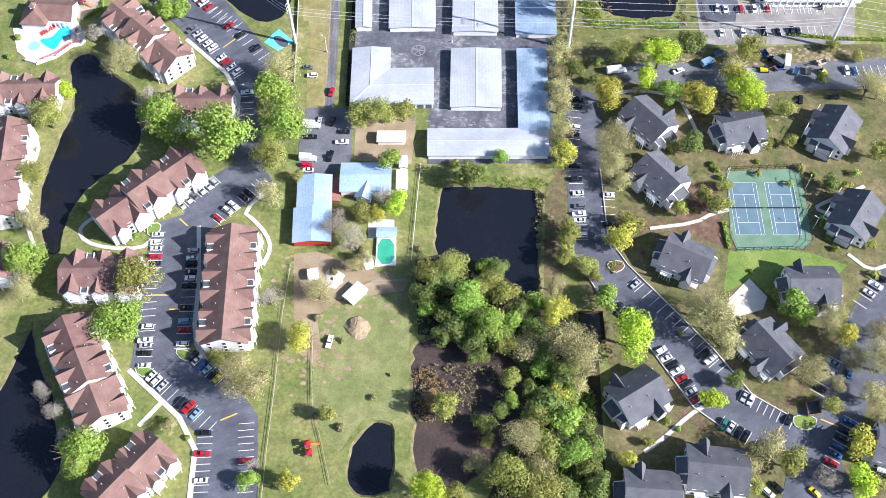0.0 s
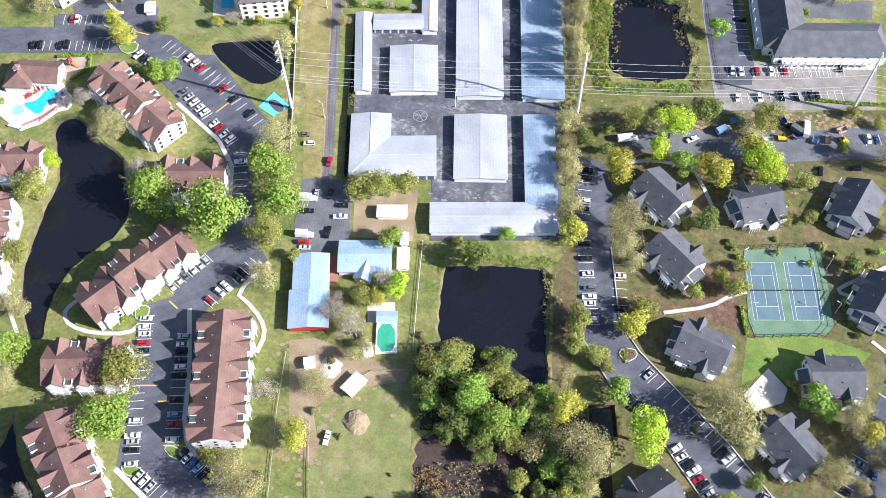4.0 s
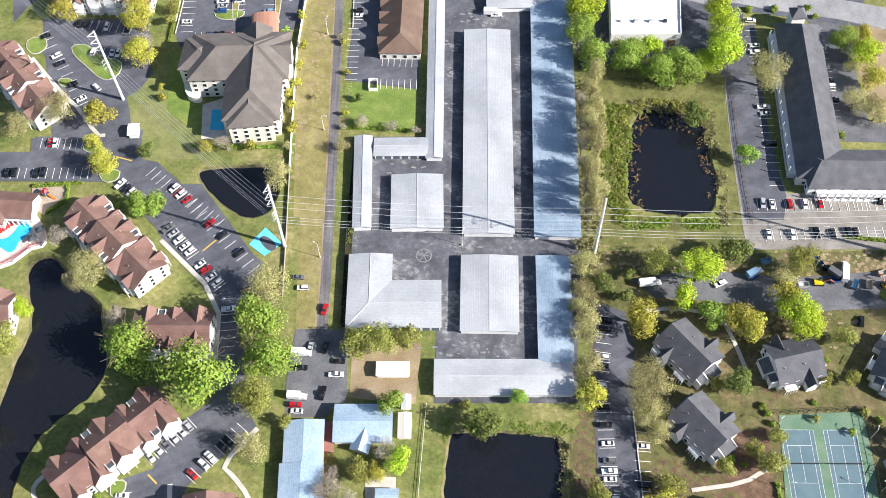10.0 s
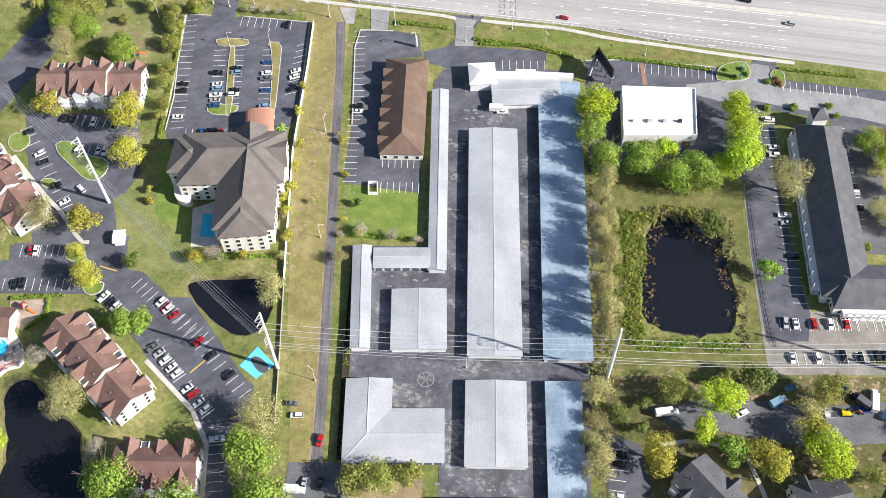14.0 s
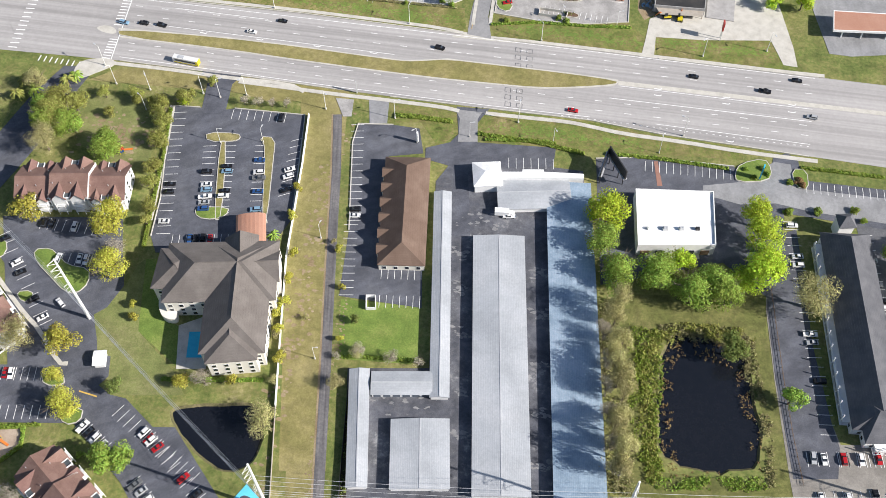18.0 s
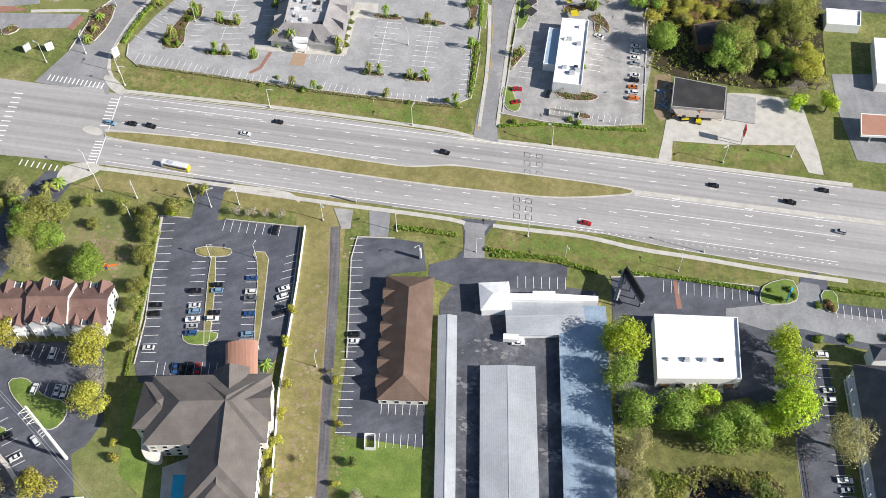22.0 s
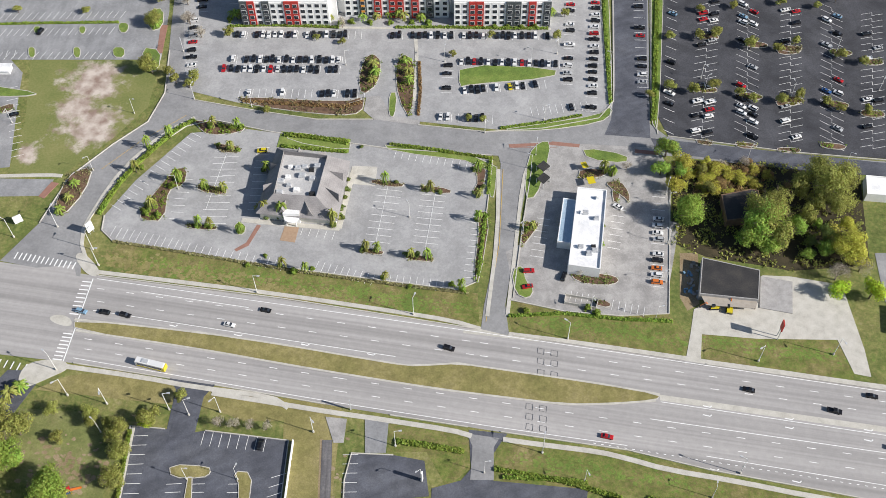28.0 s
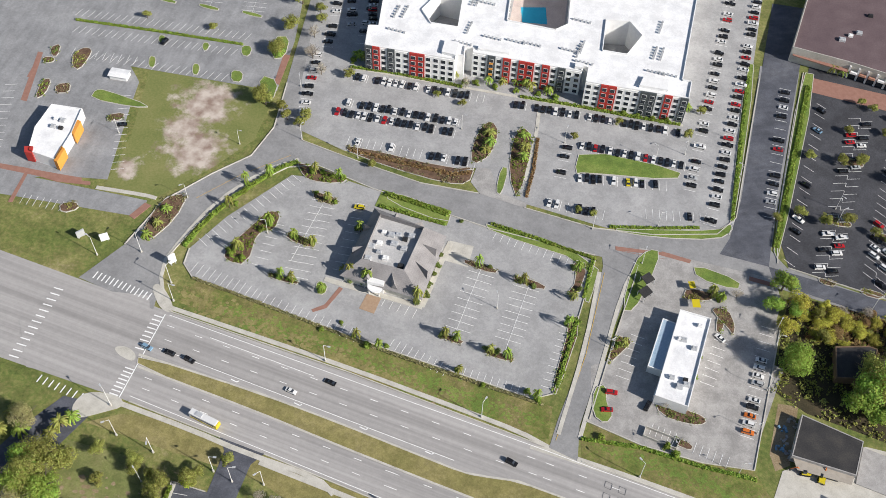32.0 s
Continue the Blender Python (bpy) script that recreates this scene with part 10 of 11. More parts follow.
thicket("scrub_belt", [(15.4, 259.2), (26.4, 259.0), (28.3, 227.8), (32.7, 191.5), (30.8, 162.8), (25.6, 148.7), (20.1, 190.0)], "scrub_leaf", 900, 0.5, 3.2, "straw-coloured scrub beside the storage yard", seed=5)
thicket("reed_bank", [(30.3, 248.9), (40.2, 248.7), (41.7, 228.9), (40.0, 210.9), (42.5, 193.1), (37.5, 189.0), (31.8, 207.4), (28.9, 227.3)], "hedge_leaf", 750, 0.45, 1.4, "green reeds along the pond bank", "reeds", seed=6)
thicket("reed_bank", [(39.2, 245.8), (40.2, 250.6), (68.7, 253.0), (74.0, 247.4), (78.5, 215.6), (78.8, 194.1), (75.8, 192.6), (75.9, 212.8), (70.5, 232.4), (68.1, 245.9)], "scrub_leaf", 600, 0.4, 1.1, "dry reeds along the pond bank", "reeds", seed=7)
thicket("reed_bank", [(41.5, 193.0), (77.9, 197.5), (76.8, 192.7), (39.5, 188.8)], "hedge_leaf", 260, 0.4, 1.1, "green reeds along the pond bank", "reeds", seed=8)
thicket("swamp_scrub", [(-16.8, 23.1), (-6.7, 27.5), (9.2, 27.2), (22.8, 28.8), (25.2, 10.2), (11.4, 4.6), (-0.1, 5.2), (-12.6, 4.8)], "scrub_leaf", 300, 0.4, 0.9, "brown and olive swamp scrub", seed=9)
thicket("swamp_scrub", [(-15.9, 22.2), (-10.3, 24.9), (-1.5, 17.5), (-2.2, 7.0), (-12.6, 4.8)], "leaf_rust", 160, 0.4, 1.2, "rust-brown swamp scrub", seed=10)
thicket("undergrowth", [(-19.6, 64.9), (-7.6, 70.0), (9.8, 63.5), (25.0, 53.6), (28.2, 35.9), (36.5, 30.4), (46.7, 21.0), (50.1, -16.1), (13.9, -20.3), (19.3, 1.5), (25.9, 14.4), (22.7, 30.9), (6.3, 36.7), (-15.9, 37.5)], "leaf_dark", 1300, 0.6, 2.4, "dark undergrowth below the wood", seed=11)
thicket("creepers", [(24.0, 30.0), (36.0, 28.0), (47.0, 20.0), (49.5, -14.0), (24.0, -17.0), (25.0, 8.0)], "hedge_leaf", 900, 0.5, 3.0, "bright green creepers over bushes", seed=47)
thicket("undergrowth", [(26.2, 479.9), (52.4, 484.9), (99.4, 485.9), (103.7, 461.8), (99.7, 435.4), (72.1, 429.2), (60.2, 430.4), (39.4, 431.9), (26.1, 437.3)], "leaf_olive", 1100, 0.55, 1.8, "olive undergrowth among trees", seed=12)
thicket("undergrowth", [(35.7, 481.1), (66.5, 483.4), (63.2, 467.3), (35.4, 463.8)], "leaf_rust", 500, 0.55, 2.4, "rust-brown undergrowth among trees", seed=13)
thicket("weeds", [(-19.5, 105.8), (23.2, 109.3), (26.7, 105.7), (22.4, 103.9), (-13.5, 102.4), (-17.2, 96.7)], "hedge_leaf", 300, 0.3, 0.4, "weeds along the pond edge", "weeds", seed=16)
thicket("weeds", [(20.2, 105.0), (24.1, 101.4), (24.9, 77.4), (23.3, 77.2), (21.2, 99.8)], "scrub_leaf", 140, 0.35, 0.4, "floating weed along the pond edge", "weeds", seed=17)
# wood floors: the shade of the crowns is painted into the litter colour
sheet("wood_floor", [(-20.9, 67.2), (-7.9, 72.4), (9.6, 65.9), (26.0, 53.7), (35.3, 50.2), (48.1, 33.9), (52.8, -15.7), (13.9, -20.3), (20.3, 0.6), (26.8, 14.5), (24.2, 31.1), (6.2, 37.4), (-15.9, 37.0)], 0.01, "litter", "leaf litter under the wood, darkened for tree shade", "ground")
sheet("wood_floor_2", [(26.2, 481.6), (52.4, 484.9), (104.2, 487.2), (102.9, 435.9), (72.1, 429.2), (60.2, 430.4), (39.4, 431.9), (26.1, 437.3)], 0.01, "litter", "leaf litter under the wood, darkened for tree shade", "ground")

# pool terrace
sheet("pool_deck", [(-207.8, 161.3), (-194.0, 164.8), (-190.0, 169.1), (-182.1, 169.0), (-177.3, 163.8), (-175.0, 159.4), (-175.3, 156.5), (-179.6, 154.2), (-184.5, 148.1), (-189.9, 143.8), (-195.7, 145.0), (-201.7, 148.9)], 0.05, "pool_paving", "pale pinkish pool deck of the clubhouse", "deck")
g = Geo()
g.slab(smooth([(-194.0, 156.7), (-190.0, 157.6), (-188.3, 160.7), (-187.7, 163.6), (-185.6, 165.5), (-182.8, 164.1), (-181.9, 161.9), (-183.4, 158.9), (-185.3, 156.3), (-185.1, 153.5), (-186.4, 151.5), (-188.9, 152.2), (-193.4, 154.9)], times=1), 0, 0.21)
solo("swimming_pool", g, "pool_water", "turquoise swimming pool with curved edge", "pool", "structure")
g = Geo()
g.slab(smooth([(-198.1, 153.9), (-196.3, 155.5), (-193.8, 154.9), (-192.5, 152.2), (-194.3, 149.7), (-197.2, 150.3)], times=1), 0, 0.2)
solo("wading_pool", g, "shallow_water", "small pale turquoise wading pool", "pool", "structure")
wall_line("sea_wall", [(-174.9, 157.4), (-175.6, 155.6), (-179.4, 154.0), (-184.2, 147.4), (-190.9, 143.1), (-196.0, 144.2)], 1.1, 0.7, "trim", "low white wall between pool deck and canal")
fence([(-176.4, 157.2), (-180.2, 155.4), (-185.0, 149.2), (-190.6, 145.0)], "dark red railing of the pool deck", 1.1, 1.4, "red_panel")
for x, y in ((-179.6, 157.9), (-177.9, 161.8)):
    tent = thing("pool_shelter", "dark canvas shelter on four posts beside the pool", "shelter", (x, y, 0), 0.6)
    g = Geo()
    g.box(0, 0, 2.3, 3.4, 3.0, 0.7, 0, 0.15)
    part("canopy", g, "dark_panel", tent)
    for qx in (-1.5, 1.5):
        for qy in (-1.3, 1.3):
            g = Geo()
            g.box(qx, qy, 0, 0.14, 0.14, 2.4)
            part("post", g, "trim", tent)
sheet("play_ground_soil", [(-188.4, 181.0), (-174.0, 183.6), (-173.5, 176.8), (-179.8, 169.3), (-185.6, 172.5)], 0.04, "play_soil", "tan play area soil inside a hedge", "ground")
hedge([(-188.0, 181.6), (-174.4, 184.0), (-173.0, 177.0), (-179.0, 170.0)], 1.3, 1.3)

sheet("ditch", strip([(-66.4, 219.0), (-62.9, 181.6), (-60.9, 164.2), (-57.4, 135.9)], 2.2), 0.04, "litter", "dark ditch behind the storage halls", "ground")
thicket("ditch_scrub", strip([(-66.4, 219.0), (-62.9, 181.6), (-60.9, 164.2), (-57.4, 135.9)], 2.4), "leaf_dark", 170, 0.4, 0.9, "dark weeds in the ditch", "weeds", seed=18)
wall_line("mesh_fence", [(-67.6, 219.2), (-64.1, 181.6), (-62.1, 164.2), (-58.6, 135.9)], 1.7, 0.1, "dark_metal", "black mesh fence along the storage yard")

# lawn and hedges behind the restaurant
sheet("restaurant_lawn", [(-143.4, 477.5), (-112.3, 476.7), (-111.7, 468.7), (-143.2, 468.1)], 0.12, "lawn", "green lawn strip behind the restaurant", "ground")
hedge([(-141.4, 475.6), (-128.5, 475.5), (-112.7, 474.9)], 2.2, 1.3)
hedge([(-141.1, 468.8), (-127.1, 468.9), (-112.5, 469.0)], 1.8, 1.1)
hedge([(-91.9, 475.4), (-80.8, 475.1), (-67.5, 474.2)], 1.6, 1.2)
for pts in ([(-107.5, 461.3), (-107.8, 453.1), (-107.8, 427.5)], [(-148.2, 426.9), (-133.1, 426.9), (-107.5, 427.5)]):
    footpath("restaurant_walk", pts, 2.2)
trees("dbush", [(-108.7, 453.0, 1.5), (-108.5, 448.0, 1.5), (-108.5, 443.1, 1.5), (-108.4, 438.2, 1.5), (-109.2, 434.3, 1.5), (-110.8, 431.2, 1.5), (-113.0, 431.0, 1.5), (-119.0, 431.0, 1.5), (-121.9, 430.6, 1.5), (-135.4, 430.0, 1.5), (-138.9, 430.7, 1.5), (-141.2, 432.2, 1.5)])
trees("palm", [(-142.1, 432.6, 1.9), (-136.6, 431.8, 1.9), (-134.1, 431.0, 1.9), (-112.3, 431.1, 1.9), (-109.9, 432.1, 1.9), (-127.6, 429.1, 1.9)], 1.2, "palms of the restaurant lot")
for pts in ([(-163.8, 461.5), (-164.3, 430.2)], [(-91.8, 452.1), (-91.7, 417.0)], [(-71.5, 450.7), (-71.6, 417.8)]):
    stroke(pts, 0.16)

# drive round the fast food restaurant
sheet("parking_lot_19", [(-34.8, 485.1), (20.1, 488.2), (24.0, 477.8), (22.5, 459.6), (-27.8, 454.3)], 0.05, "pale_concrete", "pale concrete drive behind the fast food restaurant", "parking lot")
sheet("brick_band", [(-25.5, 486.3), (-13.4, 486.1), (-13.6, 484.2), (-25.7, 484.1)], 0.1, "brick_paving", "red brick crossing band", "paving")
sheet("brick_band", [(10.1, 486.1), (20.1, 486.1), (20.0, 484.0), (10.2, 484.0)], 0.1, "brick_paving", "red brick crossing band", "paving")
island("planting_bed", [(-1.7, 465.5), (4.5, 467.3), (8.4, 460.8), (8.5, 455.9), (6.3, 458.6), (1.7, 461.9)], "mulch", "planting bed of brown mulch with kerb")
thicket("bed_shrubs", [(-1.7, 465.5), (4.5, 467.3), (8.4, 460.8), (8.5, 455.9), (6.3, 458.6), (1.7, 461.9)], "scrub_leaf", 60, 0.42, 1.1, "low shrubs growing in a mulch bed", "shrubs", seed=301)
trees("green", [(23.1, 483.5, 4.6), (20.9, 473.0, 4.0), (31.8, 448.1, 6.0)], 1.0)
trees("olive", [(62.7, 446.6, 7.5), (57.4, 453.3, 5.5), (66.1, 456.3, 6.5)], 1.1)
trees("gold", [(32.7, 473.5, 2.8), (37.2, 476.1, 2.8), (41.6, 473.7, 2.8), (47.7, 477.5, 2.8), (53.6, 476.2, 2.8), (59.7, 479.0, 2.8), (65.5, 476.7, 2.8), (29.7, 467.1, 2.8), (38.5, 466.3, 2.8)], 0.5)

thicket("court_planting", [(-124.0, 598.0), (-120.0, 585.0), (-100.0, 587.0), (-97.0, 594.0), (-104.0, 592.0), (-117.0, 590.0)], "leaf_dark", 90, 0.5, 1.6, "dark planting in the pool courtyard", "shrubs", seed=40)
# ---- more trees in belts ----
trees("pale", [(23.7, 248.1, 3.6), (26.4, 238.5, 4.0), (24.7, 228.5, 3.9), (27.8, 219.4, 3.9), (26.5, 210.0, 3.8), (29.1, 200.1, 3.8), (27.4, 191.1, 3.7)], 2.0)
trees("pale", [(24.5, 253.5, 4.2), (22.9, 234.0, 3.3), (25.6, 224.2, 4.4), (24.6, 205.6, 3.6), (27.0, 196.0, 4.4)], 2.2)
trees("bare", [(20.0, 241.9, 3.1), (21.7, 230.9, 3.3), (21.7, 220.1, 3.3), (23.0, 210.9, 3.2), (24.0, 200.7, 3.2), (25.3, 192.1, 3.1)], 1.9)





trees("palm", [(105.7, 119.9, 1.5), (117.3, 116.5, 1.5), (122.0, 124.4, 1.7), (129.3, 101.8, 1.7), (136.5, 93.9, 1.7), (143.3, 124.2, 1.7), (146.3, 79.4, 1.8)])
trees("bush", [(77.2, 102.9, 1.5), (81.5, 100.9, 1.3), (88.6, 122.8, 1.5), (105.6, 126.1, 1.3), (111.5, 136.4, 1.8), (110.7, 142.5, 1.6), (121.7, 123.9, 1.5), (127.0, 121.8, 1.7), (89.8, 120.2, 1.3), (91.3, 116.4, 1.5), (128.7, 99.9, 1.3), (130.3, 93.8, 1.5), (133.1, 89.2, 1.5), (85.4, 77.7, 1.4), (101.7, 75.9, 1.0), (76.2, 47.6, 1.2), (71.4, 14.2, 1.3), (75.2, 11.7, 1.3), (83.6, 6.7, 1.3), (84.4, -1.0, 1.1), (77.1, -1.9, 1.3)])
trees("bush", [(-152.2, 176.7, 1.5), (-136.4, 73.3, 1.3), (-108.3, 97.6, 1.3), (-114.2, 94.2, 1.3), (-129.3, 64.0, 1.5), (-126.5, 65.6, 1.3), (-76.8, 55.4, 1.2), (-75.8, 46.0, 1.0), (-66.3, 15.8, 1.2), (-94.8, -5.2, 1.1), (-97.9, -4.5, 1.1), (-87.7, -10.4, 1.1), (-197.4, 130.4, 1.4), (-203.9, 156.2, 1.7), (-203.8, 145.1, 1.7), (-191.5, 113.3, 1.6), (-185.4, 102.6, 1.6), (-179.5, 92.2, 1.6)])
trees("sbush", [(-45.7, 2.2, 1.9), (-37.5, -0.9, 1.5), (-49.8, 57.9, 2.1), (-41.1, 68.6, 1.9), (-52.6, 39.0, 1.8), (-27.9, 11.4, 1.2), (-23.4, 20.4, 0.8), (-42.1, 31.2, 1.2), (-17.9, 60.4, 2.1), (-20.3, 71.0, 1.5), (24.7, 100.2, 1.5), (26.4, 91.3, 1.5), (26.6, 81.3, 1.5)])
trees("olive", [(142.0, 94.0, 2.1), (123.5, 77.3, 2.4), (145.9, 91.9, 2.1), (138.7, 116.5, 2.6), (108.8, 66.3, 2.4), (65.6, 5.8, 1.9), (92.0, -6.5, 2.9), (100.1, -5.5, 3.3), (125.6, 24.8, 3.4), (137.1, -1.2, 3.6), (132.1, 59.8, 2.4)], 0.9)
trees("pale", [(134.2, 42.1, 4.3), (143.9, 54.0, 5.1), (127.8, 32.9, 3.1), (42.0, 29.2, 4.3), (40.5, 20.7, 4.2), (97.4, 0.5, 4.0), (141.6, 21.3, 3.7), (154.5, 163.3, 4.5)])
trees("dark", [(36.3, 26.4, 5.0), (31.4, 13.4, 5.3), (35.1, -0.1, 4.8), (47.1, -0.6, 4.4), (49.8, -11.7, 4.4), (26.0, -14.5, 5.1), (38.7, -14.9, 4.7), (25.3, 18.9, 3.4), (9.6, 63.6, 4.1), (-10.1, 56.6, 5.3), (-2.1, 39.3, 5.2), (42.6, 35.7, 3.5)], 0.95)
trees("green", [(2.5, 53.4, 4.4), (15.6, 42.5, 4.8), (-12.9, 45.9, 4.0), (38.7, 18.4, 3.4), (28.5, 1.1, 3.7), (5.3, 65.5, 3.3), (33.3, 28.2, 3.5)])
trees("pale", [(-87.3, 237.3, 1.4), (-92.4, 222.4, 1.8), (-93.4, 211.2, 1.8), (-96.0, 229.0, 1.8), (-83.1, 271.2, 1.4)])
trees("gold", [(-96.1, 242.1, 2.4), (-95.7, 230.7, 2.4), (-92.9, 220.1, 2.4), (-96.7, 252.6, 2.1), (-96.6, 263.6, 2.1), (-101.3, 280.7, 2.1), (-101.9, 293.9, 2.0), (-80.4, 268.1, 1.9), (-76.3, 251.6, 1.4), (-73.3, 230.2, 1.4)])
trees("olive", [(-201.3, 322.8, 5.6), (-207.7, 313.3, 6.6), (-186.8, 322.5, 2.4), (-177.1, 329.9, 2.8), (-156.5, 336.4, 2.4), (-170.9, 330.1, 2.4), (-167.2, 325.1, 3.2), (-164.1, 319.0, 3.1), (-161.7, 308.8, 3.4), (-148.2, 343.2, 2.4), (-157.1, 331.9, 2.4)])
trees("green", [(-201.0, 312.1, 5.8), (-182.6, 306.1, 5.0), (-213.1, 321.3, 5.2)])

# ---- odds and ends ----
def billboard(a, b, z0, z1, label):
    """A dark roadside board on steel legs."""
    th = thing("billboard", label, "billboard")
    d = Vector((b[0] - a[0], b[1] - a[1]))
    ang = math.atan2(d.y, d.x)
    m = (Vector(a) + Vector(b)) / 2
    g = Geo()
    g.box(m.x, m.y, z0, d.length, 0.5, z1 - z0, ang)
    part("board", g, "dark_metal", th)
    for k in range(4):
        c = Vector(a) + d * (0.1 + 0.8 * k / 3)
        g = Geo()
        g.box(c.x, c.y, -0.1, 0.35, 0.35, z1 + 0.05)
        part("leg", g, "dark_metal", th)
    g = Geo()
    g.box(m.x, m.y, z0 - 0.25, d.length, 1.6, 0.15, ang)
    part("catwalk", g, "steel", th)
billboard((18.6, 323.5), (25.5, 311.5), 5.0, 10.0, "black roadside billboard seen along its edge on steel legs")
billboard((18.4, 323.9), (15.5, 310.9), 6.0, 8.0, "steel truss back of a roadside billboard")

ring = Geo()
cx, cy = (-33.2, 168.4)
for k in range(28):
    p, q = 6.2832 * k / 28, 6.2832 * (k + 1) / 28
    ring.face([(cx + r * math.cos(t), cy + r * math.sin(t), 0.19) for r, t in ((2.6, p), (3.0, p), (3.0, q), (2.6, q))])
for k in range(3):
    ring.box(cx, cy, 0.18, 5.4, 0.35, 0.01, k * 1.047)
solo("yard_emblem", ring, "yard_stain", "round pale emblem painted on the yard", "road marking", "structure")

def box_truck(at, ang, cab, box, label, long=6.0):
    th = thing("box_truck", label, "truck", (*at, 0.11), ang, "work vehicles")
    g = Geo()
    g.box(-1.0, 0, 0.75, long, 2.3, 2.3)
    part("cargo_box", g, box, th)
    g = hull([(long / 2 - 0.9, 0.45), (long / 2 + 1.1, 0.45), (long / 2 + 1.2, 1.1), (long / 2 + 0.6, 1.25), (long / 2 + 0.1, 2.0), (long / 2 - 0.9, 2.05)], 1.0, 0.12)
    part("cab", g, cab, th)
    for x in (-long * 0.35, long / 2 + 0.2):
        for s in (-1, 1):
            part("wheel", WHEEL, "", th, at=(x, s * 0.95, 0.36))
for pts, ang, cab, box, label, long in (([(-20.0, 292.4), (-19.8, 292.4)], 0.05, "paint_w", "trim", "white moving truck with orange roof panel", 5.5), ([(49.7, 165.9), (49.9, 165.9)], 0.25, "paint_w", "trim", "white box truck on the service road", 6.0), ([(119.9, 178.8), (120.2, 178.8)], 1.45, "paint_w", "trim", "white tall box truck on the service road", 6.5),
                                        ([(115.3, 178.2), (115.5, 178.3)], 2.5, "paint_k", "paint_g", "dark grey dump truck on the service road", 5.0), ([(87.3, 174.5), (87.5, 174.5)], 0.6, "paint_w", "paint_t", "white lorry with pale blue load", 4.5), ([(-68.7, 107.4), (-68.4, 106.1)], 0.05, "paint_w", "trim", "white box van beside the shed", 4.6), ([(-70.3, 123.6), (-70.1, 123.6)], 0.05, "paint_w", "trim", "white long van on the forecourt", 4.8)):
    box_truck(pts[0], ang, cab, box, label, long)

def digger(at, ang, label):
    th = thing("excavator", label, "excavator", (*at, 0.11), ang, "work vehicles")
    for s in (-1, 1):
        g = hull([(-1.6, 0.0), (1.6, 0.0), (1.9, 0.4), (1.6, 0.8), (-1.6, 0.8), (-1.9, 0.4)], 0.28, 0.0)
        part("track", g, "rubber", th, at=(0, s * 1.0, 0))
    g = hull([(-1.8, 0.8), (1.2, 0.8), (1.3, 1.5), (-0.2, 1.7), (-1.9, 1.6)], 1.15, 0.1)
    part("body", g, "paint_y", th)
    g = Geo()
    g.box(0.4, 0.6, 1.6, 1.4, 0.9, 1.2, 0, 0.85)
    part("cab", g, "glass", th)
    g = Geo()
    g.tube((1.2, -0.2, 1.4), (3.4, -0.2, 3.3), 0.22, 0.18)
    g.tube((3.4, -0.2, 3.3), (5.2, -0.2, 1.2), 0.18, 0.14)
    part("boom", g, "paint_o", th)
    g = Geo()
    g.box(5.2, -0.2, 0.5, 0.7, 0.9, 0.8, 0, 0.7)
    part("bucket", g, "dark_metal", th)
for pts, ang in (([(110.4, 173.4), (110.7, 173.4)], 0.1), ([(98.4, 173.2), (98.7, 173.3)], 2.4), ([(134.2, 174.8), (134.4, 174.9)], 2.2), ([(41.5, 407.9), (41.7, 407.9)], 3.3), ([(47.4, 407.3), (47.6, 407.4)], 1.5)):
    digger(pts[0], ang, "yellow excavator with orange boom parked outdoors")

def bus(at, ang):
    th = thing("bus", "white and yellow city bus on the highway", "bus", (*at, 0.11), ang)
    g = hull([(-5.8, 0.35), (5.7, 0.35), (5.85, 1.2), (5.6, 2.95), (5.2, 3.05), (-5.7, 3.05), (-5.85, 2.8)], 1.25, 0.08)
    part("body", g, "paint_w", th)
    g = Geo()
    g.box(5.3, 0, 0.4, 1.2, 2.54, 2.5)
    part("front", g, "paint_y", th, "yellow bus front")
    for s in (-1, 1):
        g = Geo()
        g.box(0, s * 1.25, 1.5, 9.6, 0.06, 0.9)
        part("window_band", g, "glass", th)
        g = Geo()
        g.box(0, s * 1.27, 0.5, 10.6, 0.05, 0.5)
        part("stripe", g, "paint_y", th, "yellow side stripe")
    for x in (-3.4, 3.6):
        for s in (-1, 1):
            part("wheel", WHEEL, "", th, at=(x, s * 1.12, 0.36))
    g = Geo()
    g.box(-2.0, 0, 3.03, 2.6, 1.6, 0.25)
    part("roof_unit", g, "steel", th)
bus((-163.7, 355.4), -0.13)

def enclosure(pts, h, material, label):
    th = thing("enclosure", label, "enclosure")
    for p, q in zip(pts, pts[1:] + pts[:1]):
        d = Vector((q[0] - p[0], q[1] - p[1]))
        g = Geo()
        g.box((p[0] + q[0]) / 2, (p[1] + q[1]) / 2, -0.05, d.length + 0.2, 0.2, h, math.atan2(d.y, d.x))
        part("panel", g, material, th)
    return th
enclosure([(39.3, 51.5), (48.5, 52.6), (49.8, 41.1), (40.7, 40.0)], 2.4, "wood", "brown timber fence round a plant yard")
hut = shed([(44.0, 50.1), (45.1, 40.0)], 5.5, 2.6, 0.6, "wood", "black_roof", "low plant hut with dark roof inside a timber fence")
enclosure([(118.2, 26.4), (122.6, 27.4), (122.7, 22.6), (118.5, 21.5)], 1.9, "wood", "brown timber bin enclosure")
enclosure([(-14.8, 406.2), (-2.2, 405.2), (-2.9, 401.4), (-15.0, 402.5)], 1.6, "concrete", "pale concrete bin enclosure")
enclosure([(-66.9, 249.2), (-63.5, 249.6), (-62.6, 244.4), (-66.1, 244.0)], 1.9, "trim", "white bin enclosure with a dark bin")
